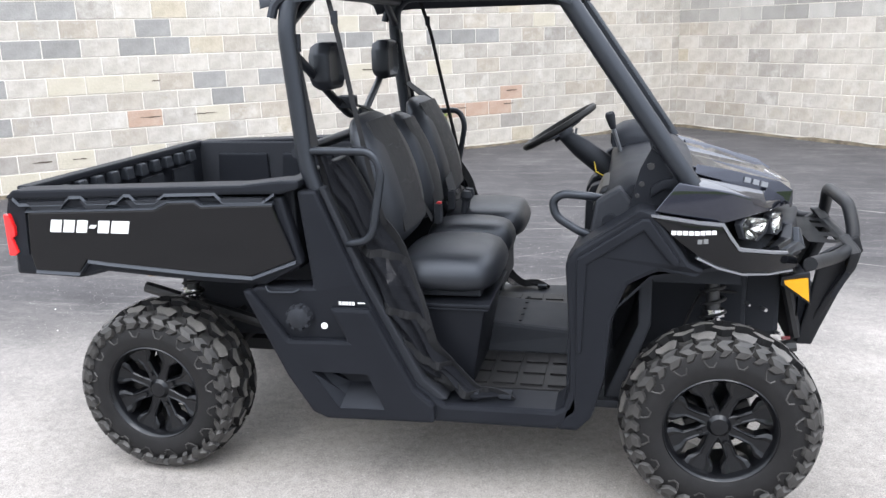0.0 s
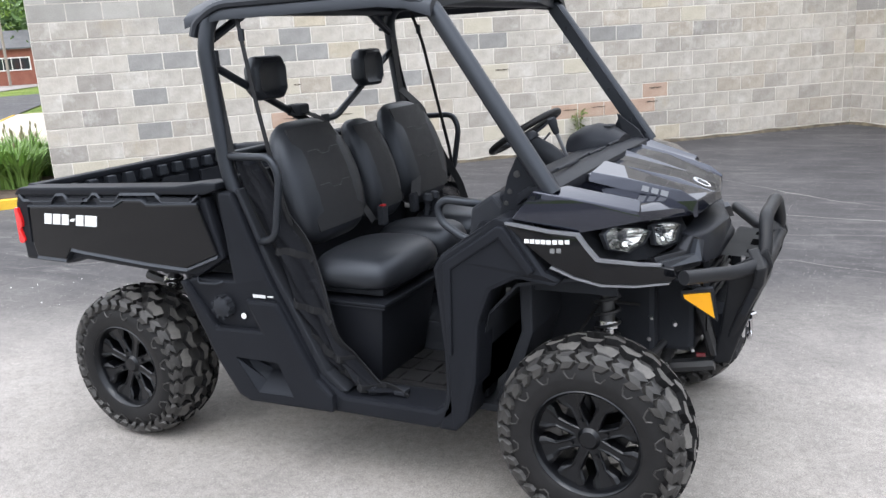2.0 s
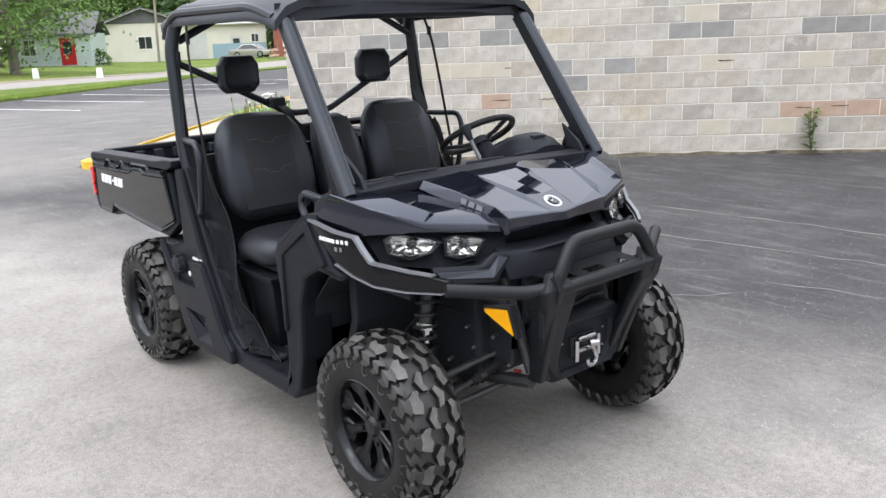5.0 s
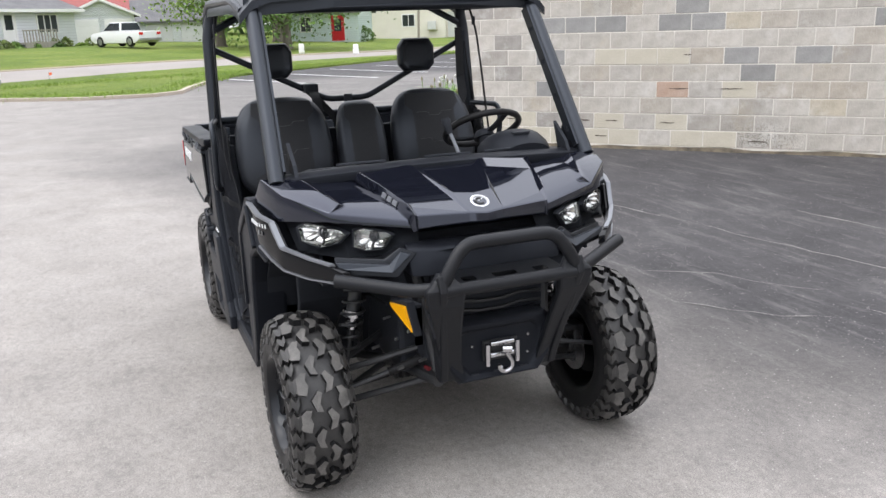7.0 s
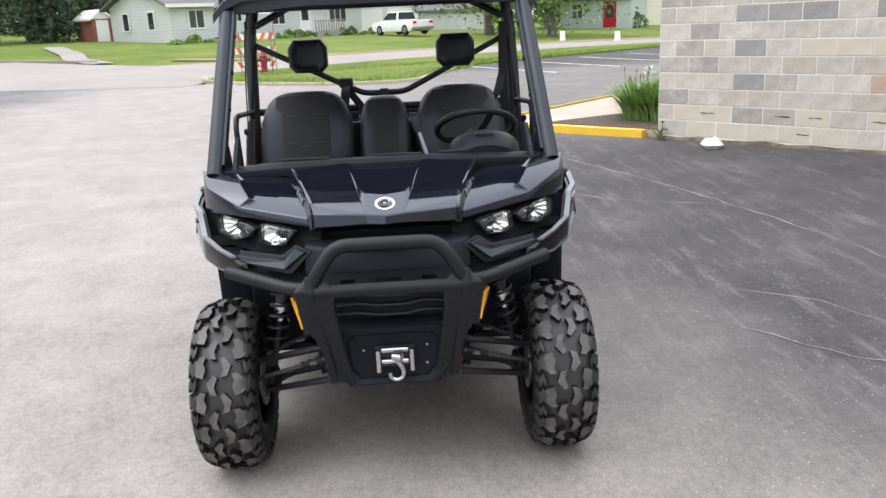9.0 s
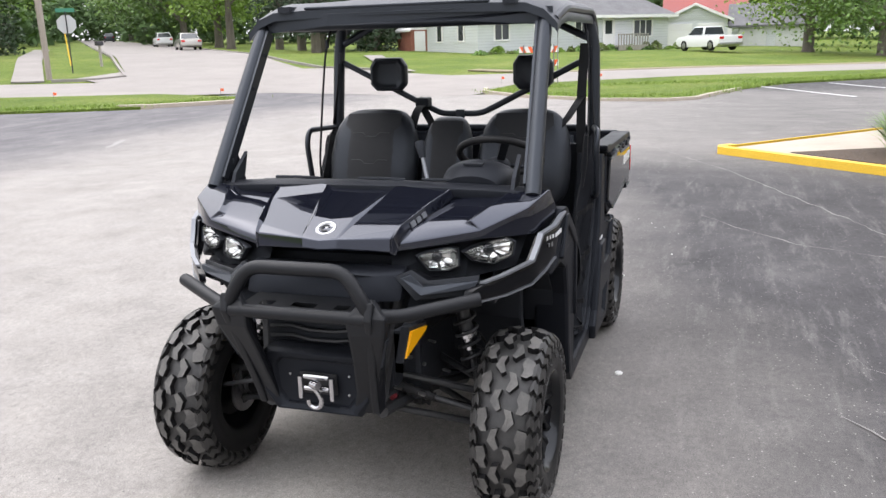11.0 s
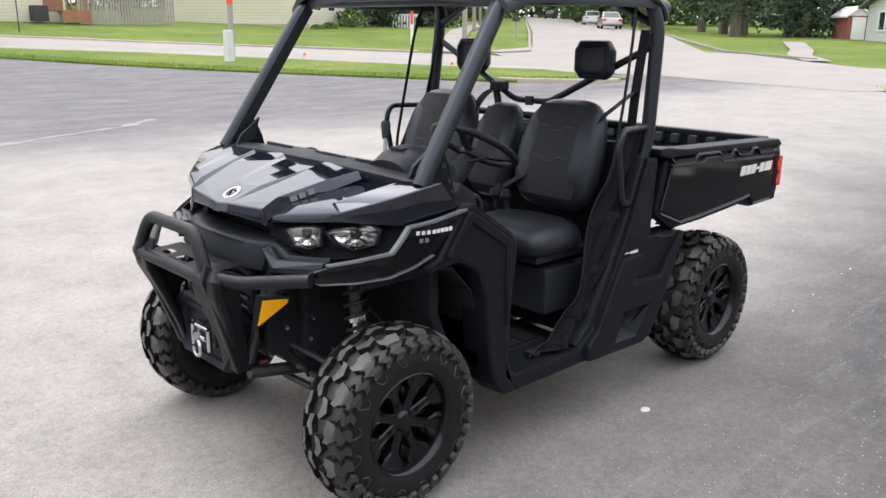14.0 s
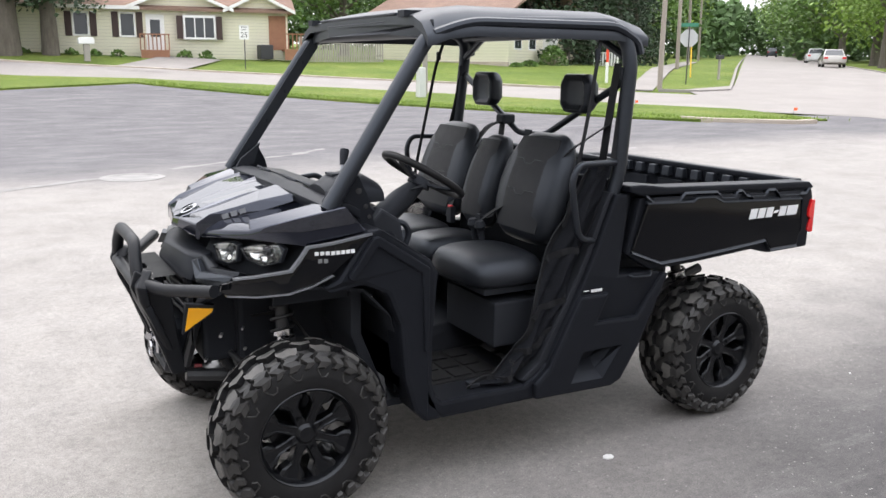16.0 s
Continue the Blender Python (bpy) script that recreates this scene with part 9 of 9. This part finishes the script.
# small blue house and the pale works building down the street
h7 = House("blue_house", "small pale blue house with red door", -74.5, 15.6, 62, 0.1)
h7.walls(0, 6.5, 7.0, 2.8, "siding_blue")
h7.roof(0, 6.5, 7.0, 2.8, 1.7, "roof_grey", 0.4)
h7.window(1.6, 1.7, 0.9, 1.2)
h7.door(4.6, 0.2, 0.95, 2.1, mat="red")
h8 = House("works_building", "cream works building with grey roof and blue base", -87.5, 27.5, 64, 0.0)
h8.walls(0, 8.4, 14.0, 3.9, "cream_wall")
h8.gable(0, 8.4, 3.9, 1.5, "roof_grey", -0.05)
h8.roof(0, 8.4, 14.0, 3.9, 1.5, "roof_grey", 0.5, 0, False)
h8.fascia(0, 8.4, 3.9, 1.5, 0.0)
h8.window(4.3, 1.9, 1.3, 1.2)
h8.walls(8.4, 16.8, 12.0, 3.7, "cream_wall", 0.5)
h8.roof(8.4, 16.8, 12.0, 3.7, 0.9, "roof_grey", 0.4, 0.5)
h8.eave(8.4, 16.8, 3.7, 0.5)
bm = B()
add_box(bm, (13.9, 0.46, 0.75), (5.7, 0.08, 1.5))
part("painted_base", bm, "blue_wall", h8.root, "blue painted lower wall")
bm = B()
add_box(bm, (9.6, 0.46, 1.35), (1.9, 0.08, 2.7))
part("garage_door", bm, "post_grey", h8.root, "pale green-grey roller door")
h8.door(13.6, 0.0, 1.0, 2.2, 0.5, "post_grey")
h8.window(15.6, 2.0, 0.7, 0.8, 0.5)
bm = B()
add_box(bm, (6.9, -0.35, 1.3), (0.9, 0.6, 0.9))
part("air_unit", bm, "post_grey", h8.root, "grey wall air unit", False, 0.03)
h9 = House("brick_building", "red brick building with grey shingle roof", -76.6, 41.5, 40, 0.0)
h9.walls(0, 14.0, 10.0, 3.3, "brick_red")
h9.gable(0, 8.5, 3.3, 1.5, "brick_red", -0.05)
h9.roof(0, 8.5, 8.0, 3.3, 1.5, "roof_grey", 0.3, 0, False)
h9.roof(0, 14.0, 10.0, 3.3, 1.6, "roof_grey", 0.3)
h9.window(1.6, 1.7, 1.0, 1.3)
h9.window(6.6, 1.7, 1.0, 1.3)
h9.door(4.2, 0.0, 1.1, 2.2, mat="metal_post")
h9.window(10.6, 1.9, 3.0, 1.0, bars=3)


# ---- parked cars ----
def car(name, x, y, ang, mat, label, length=4.7, width=1.75, height=1.45, kind="sedan"):
    t = thing(name, label, "car", at=pose(x, y, gz(x, y) + 0.02, 0, 0, ang))
    hl, hw = length / 2, width / 2
    base = 0.22
    belt_z = height * 0.62
    if kind == "pickup":
        prof = [(-hl, 0.45), (-hl + 0.03, belt_z), (-0.55, belt_z), (hl - 1.35, belt_z + 0.02), (hl - 0.25, belt_z - 0.08), (hl, belt_z - 0.25), (hl, 0.42), (hl - 0.4, base), (-hl + 0.4, base)]
        cab = [(-0.62, belt_z), (-0.52, height), (0.55, height), (1.15, belt_z)]
    elif kind == "van":
        prof = [(-hl, 0.45), (-hl + 0.05, belt_z + 0.05), (hl - 1.2, belt_z), (hl - 0.2, belt_z - 0.15), (hl, 0.6), (hl - 0.1, 0.35), (hl - 0.4, base), (-hl + 0.3, base)]
        cab = [(-hl + 0.08, belt_z), (-hl + 0.35, height), (0.9, height), (hl - 1.0, belt_z)]
    else:
        prof = [(-hl, 0.5), (-hl + 0.08, belt_z - 0.02), (-hl + 0.9, belt_z + 0.03), (hl - 1.4, belt_z), (hl - 0.25, belt_z - 0.14), (hl, 0.55), (hl - 0.05, 0.35), (hl - 0.4, base), (-hl + 0.3, base)]
        cab = [(-hl + 0.75, belt_z), (-hl + 1.45, height), (0.45, height), (1.25, belt_z)]
    bm = B()
    add_prism(bm, prof, "y", -hw, hw)
    part("body", bm, mat, t, "", True, 0.07, 30)
    bm = B()
    add_loft(bm, [[(px, s * (hw - 0.06 - 0.16 * (pz > belt_z)), pz) for px, pz in cab] for s in (-1, 1)])
    part("cabin", bm, mat, t, "", True, 0.05, 30)
    for s in (-1, 1):
        bm = B()
        c0 = [(lerp((cab[0][0] + cab[3][0]) / 2, px, 0.86), lerp((belt_z + height) / 2, pz, 0.80)) for px, pz in cab]
        vs = [bm.verts.new((px, s * (hw - 0.05 - 0.13 * (pz > belt_z + 0.2)), pz)) for px, pz in c0]
        bm.faces.new(vs)
        r = bmesh.ops.extrude_face_region(bm, geom=bm.faces[:])
        for v in [e for e in r["geom"] if isinstance(e, bmesh.types.BMVert)]:
            v.co.y -= s * 0.06
        part("side_window", bm, "pane", t)
    for e in (0, 1):
        a, b = (cab[0], cab[1]) if e == 0 else (cab[3], cab[2])
        bm = B()
        d = -0.02 if e == 0 else 0.02
        add_loft(bm, [[(lerp(a[0], b[0], 0.12) + d, sy * (hw - 0.15), lerp(a[1], b[1], 0.12)), (lerp(a[0], b[0], 0.9) + d, sy * (hw - 0.28), lerp(a[1], b[1], 0.9)), (lerp(a[0], b[0], 0.9) - d * 2, sy * (hw - 0.28), lerp(a[1], b[1], 0.9)), (lerp(a[0], b[0], 0.12) - d * 2, sy * (hw - 0.15), lerp(a[1], b[1], 0.12))] for sy in (-1, 1)])
        part("windscreen", bm, "pane", t)
    for px in (-hl + 0.9, hl - 0.95):
        for s in (-1, 1):
            bm = B()
            add_lathe(bm, [(0.0, -0.1), (0.32, -0.1), (0.33, -0.06), (0.33, 0.08), (0.30, 0.1), (0.2, 0.1)], pose(px, s * (hw - 0.08), 0.32, -90 * s, 0, 0), 20)
            w = part("wheel", bm, "rubber", t, "", True)
            bm = B()
            add_lathe(bm, [(0.0, 0.105), (0.06, 0.11), (0.2, 0.095), (0.205, 0.08)], pose(px, s * (hw - 0.08), 0.32, -90 * s, 0, 0), 16)
            part("rim", bm, "steel", w, "", True)
    for s in (-1, 1):
        bm = B()
        add_box(bm, (-hl + 0.02, s * (hw - 0.2), belt_z - 0.15), (0.06, 0.3, 0.16))
        part("tail_lamp", bm, "redlens", t, "red tail lamp", False, 0.02)
        bm = B()
        add_box(bm, (hl - 0.03, s * (hw - 0.25), belt_z - 0.28), (0.08, 0.35, 0.14))
        part("headlamp", bm, "reflector", t, "", False, 0.02)
    bm = B()
    add_box(bm, (-hl - 0.03, 0, 0.42), (0.12, width - 0.1, 0.16))
    part("rear_bumper", bm, "steel" if kind == "pickup" else mat, t, "", False, 0.03)
    return t


car("pickup_truck", -54.0, 0.72, 216, "car_white", "white pickup truck parked before the garage", 4.7, 1.75, 1.50, "pickup")
car("minivan", -87.5, 5.2, 262, "car_red", "dark red minivan parked by the trees", 4.7, 1.85, 1.6, "van")
car("sedan", -60.2, -42.6, 222, "car_silver", "silver sedan parked at the side street kerb", 4.8, 1.75, 1.42)
car("station_wagon", -78.5, -58.4, 222, "car_white", "white car parked further along the side street", 4.6, 1.75, 1.5, "van")
car("suv", -138, -114, 222, "car_dark", "dark car far along the side street", 4.7, 1.85, 1.7, "van")
car("sedan", -76.6, 22.6, 330, "car_silver", "pale car parked beside the works building", 4.4, 1.75, 1.35)
shrub(-73.4, 22.2, 0.0, 1.3, 1.5, 610, n=700, label="bushy green shrub beside the small blue house")
car("sedan", -76.0, 38.6, 40, "car_silver", "pale car parked before the works building", 4.3, 1.75, 1.35)


# ---- trees ----
def tree(x, y, h, spread, seed, mat="leaf", trunk=0.3, bare=0.28, n=3600, leaf=0.22, label="leafy green broad-leaved tree", lean=0.0):
    """Tapered trunk, limbs, and a crown of many leaves gathered round the limb ends."""
    rnd = random.Random(seed)
    t = thing("tree", label, "tree", "trees along the streets")
    z = gz(x, y)
    bm = B()
    top = Vector((x + lean, y, z + h * 0.72))
    foot = Vector((x, y, z - 0.2))
    add_tube(bm, [foot, foot.lerp(top, 0.05), foot.lerp(top, 0.35), foot.lerp(top, 0.7), top], [trunk * 1.5, trunk * 1.05, trunk * 0.85, trunk * 0.5, trunk * 0.12], 12)
    part("trunk", bm, "bark", t, "", True)
    ends = [top]
    bm = B()
    for k in range(13):
        q = rnd.uniform(bare, 0.9)
        a = 2.4 * k + rnd.uniform(-0.4, 0.4)
        s = foot.lerp(top, q)
        r = spread * rnd.uniform(0.55, 1.0) * (1 - 0.35 * abs(q - 0.55))
        e = s + Vector((math.cos(a) * r, math.sin(a) * r, h * rnd.uniform(0.08, 0.26)))
        m2 = s.lerp(e, 0.5) + Vector((0, 0, h * 0.03))
        add_tube(bm, [s, m2, e], [trunk * 0.34, trunk * 0.2, trunk * 0.05], 6)
        ends += [e, m2.lerp(e, 0.4), s.lerp(e, 0.8) + Vector((rnd.uniform(-1, 1), rnd.uniform(-1, 1), rnd.uniform(-0.5, 1.0)))]
    part("limb", bm, "bark", t, "", True)
    verts, faces = [], []
    for _ in range(n):
        c = rnd.choice(ends)
        g = spread * 0.26
        p = c + Vector((rnd.gauss(0, g), rnd.gauss(0, g), rnd.gauss(0, g * 0.75)))
        leaf_quad(verts, faces, p, leaf * rnd.uniform(0.6, 1.3), rnd)
    raw_mesh("crown", verts, faces, mat, t)
    return t


def conifer(x, y, h, r, seed, n=3600, mat="needle", bare=0.04, label="dark green conifer with drooping boughs", trunk=0.25):
    rnd = random.Random(seed)
    t = thing("conifer", label, "tree", "conifers by the houses")
    z = gz(x, y)
    bm = B()
    add_tube(bm, [(x, y, z - 0.2), (x, y, z + h * 0.5), (x, y, z + h)], [trunk, trunk * 0.6, 0.03], 10)
    part("trunk", bm, "bark", t, "", True)
    verts, faces = [], []
    boughs = int(n / 30)
    bm = B()
    for k in range(boughs):
        q = bare + (1 - bare) * (k / boughs) ** 1.15
        a = k * 2.399 + rnd.uniform(-0.3, 0.3)
        l = r * (1 - q) ** 0.75 * rnd.uniform(0.75, 1.1) + 0.25
        s = Vector((x, y, z + h * q))
        e = s + Vector((math.cos(a) * l, math.sin(a) * l, -0.22 * l + rnd.uniform(-0.1, 0.2)))
        add_tube(bm, [s, e], [0.035, 0.008], 4)
        for j in range(30):
            w = rnd.uniform(0.15, 1.05)
            p = s.lerp(e, w) + Vector((rnd.gauss(0, 0.16), rnd.gauss(0, 0.16), rnd.gauss(-0.06, 0.14))) * (0.5 + l * 0.30)
            leaf_quad(verts, faces, p, rnd.uniform(0.10, 0.26), rnd)
    part("bough", bm, "bark", t)
    raw_mesh("needles", verts, faces, mat, t)
    return t


for k, (x, y, h, r) in enumerate(((-32.5, -46.5, 11, 3.0), (-35.5, -46.0, 12, 3.2), (-38.5, -46.8, 11, 3.0), (-41.5, -47.5, 12, 3.2), (-44.5, -49.0, 11, 3.0), (-36.5, -50.0, 13, 3.4), (-47.5, -52.5, 12, 3.0), (-42, -52, 13, 3.3))):
    conifer(x, y, h, r, 700 + k, 3000)
conifer(0.4, -48.9, 13, 4.2, 720, 4200, bare=0.26, label="old pine with bare lower trunk", trunk=0.85)
conifer(-1.9, -49.5, 12, 4.0, 721, 4200, bare=0.26, label="old pine with bare lower trunk", trunk=0.5)
conifer(6.0, -47.5, 13, 4.4, 722, 3600, bare=0.24, label="old pine with bare lower trunk", trunk=0.5)
for k, (x, y, h, r, b) in enumerate(((-52.5, -26.5, 11, 3.0, 0.16), (-56.5, -28.0, 12, 3.2, 0.14), (-60.0, -31.5, 12, 3.2, 0.16), (-62.5, -22.0, 11, 3.0, 0.10), (-61.0, -25.5, 13, 3.4, 0.12), (-64.5, -36.0, 12, 3.2, 0.2), (-66.5, -29.0, 13, 3.4, 0.08), (-58.5, -24.2, 8, 2.4, 0.05))):
    conifer(x, y, h, r, 740 + k, 2800, bare=b, trunk=0.38)
for k, (x, y, h, sp, m, tr) in enumerate((
        (-57.0, 7.0, 9, 4.6, "leaf_light", 0.36), (-52.0, 10.6, 7.6, 5.0, "leaf", 0.30), (-67, -42.5, 11, 5.0, "leaf_light", 0.4), (-76, -49.5, 12, 5.5, "leaf_light", 0.45), (-88, -62, 13, 6, "leaf", 0.45),
        (-104, -78, 14, 6.5, "leaf", 0.5), (-125, -96, 14, 7, "leaf", 0.5), (-60, -66, 12, 5.5, "leaf", 0.4), (-78, -84, 13, 6, "leaf_light", 0.45), (-105, -112, 14, 7, "leaf", 0.5), (-150, -118, 15, 7, "leaf_light", 0.5),
        (-140, -142, 15, 7, "leaf", 0.5), (-24, -60, 12, 5.5, "leaf", 0.4), (-15, -63, 12, 5.5, "leaf_light", 0.4), (9, -60, 12, 5.5, "leaf", 0.4), (-76, -14, 10, 4.5, "leaf", 0.35), (-82, 18, 11, 5, "leaf_light", 0.4),
        (-72, 14, 11, 5, "leaf", 0.4), (-80, 50, 12, 5.5, "leaf_light", 0.4), (-68, 56, 12, 5.5, "leaf", 0.4), (-58, 52, 11, 5, "leaf_light", 0.4), (-108, 36, 13, 6, "leaf", 0.4))):
    far = math.hypot(x, y) > 85
    near = k < 3
    tree(x, y, h, sp, 800 + k, m, tr, bare=0.22 if near else 0.28, n=9000 if near else (5200 if far else 6500), leaf=0.13 if near else (0.26 if far else 0.19))

# distant woods that close the view
rnd = random.Random(77)
verts, faces = [], []
for _ in range(60000):
    a = radians(rnd.uniform(-80, -222))
    d = rnd.uniform(112, 150)
    if abs(math.degrees(a) + 139.5) < 2.6:
        d += 95
    x, y = d * math.cos(a), d * math.sin(a)
    top = 11 + 4 * noise.noise((a * 9, 0, 0)) + 2.5 * noise.noise((a * 40, 3, 0))
    p = Vector((x, y, terrain(x, y) + rnd.uniform(0.0, 1.0) ** 0.7 * top))
    leaf_quad(verts, faces, p, rnd.uniform(0.4, 0.95), rnd)
for _ in range(9000):
    a = radians(-139.8 + rnd.uniform(-5.5, 5.5))
    d = rnd.uniform(165, 240)
    if abs(math.degrees(a) + 139.8) < 1.5 and d < 225:
        continue
    x, y = d * math.cos(a), d * math.sin(a)
    top = 10 + 4 * noise.noise((a * 60, 0, 4))
    leaf_quad(verts, faces, Vector((x, y, terrain(x, y) + rnd.uniform(0.0, 1.0) ** 0.7 * top)), rnd.uniform(0.6, 1.3), rnd)
tagged(raw_mesh("far_woods", verts, faces, "far_wood"), "distant green woods beyond the houses", "woods", kind="stuff")

# taller grass along the strips' edges
verts, faces = [], []
rnd = random.Random(31)
edges = [((-19.9, -13.4), (-16.9, -15.2)), ((-16.9, -15.2), (-9.8, -26.3)), ((-9.8, -26.3), (-4.2, -34.9)), ((-23.2, -5.8), (-20.0, -1.6)), ((-20.0, -1.6), (-20.6, 0.7)), ((-24.0, -5.0), (-29.0, 6.5)), ((-21.6, 1.0), (-26.6, 3.2)), ((-26.6, 3.2), (-38.5, 16.4))]
for a, b in edges:
    n = int(math.hypot(b[0] - a[0], b[1] - a[1]) * 260)
    for _ in range(n):
        q = rnd.random()
        x, y = lerp(a[0], b[0], q) + rnd.gauss(-0.35, 0.35), lerp(a[1], b[1], q) + rnd.gauss(-0.1, 0.3)
        z = terrain(x, y) + 0.05
        hh = rnd.uniform(0.05, 0.13)
        aa = rnd.uniform(0, 6.28)
        dx, dy = math.cos(aa), math.sin(aa)
        k = len(verts)
        verts += [(x - dy * 0.012, y + dx * 0.012, z), (x + dy * 0.012, y - dx * 0.012, z), (x + dx * hh * 0.4, y + dy * hh * 0.4, z + hh)]
        faces.append((k, k + 1, k + 2))
tagged(raw_mesh("tall_grass", verts, faces, "blade"), "longer green grass along the lot's edge", "grass", kind="stuff")

# ---- blocks of the walls ----
block_wall(wall_a, 11.7, 21, 10, 11, red={(3, 6), (2, 15), (2, 16), (2, 17), (2, 18), (3, 19)},
           tan={(5, 4), (5, 5), (5, 6), (5, 16), (5, 13), (3, 8), (1, 0), (1, 1), (1, 4), (1, 13), (1, 15), (1, 6), (0, 0), (0, 1), (0, 2), (0, 3), (0, 4), (0, 6), (0, 7), (8, 20), (8, 12)},
           dark={(7, 2), (7, 3), (7, 4), (7, 6), (7, 7), (7, 12), (7, 13), (7, 16), (7, 17), (7, 18), (5, 8), (5, 10), (4, 8), (5, 2), (8, 6), (3, 2), (9, 3), (9, 4)})
block_wall(wall_b, 14.0, 21, 8, 12)
block_wall(wall_c, 9.9, 21, 0, 13)
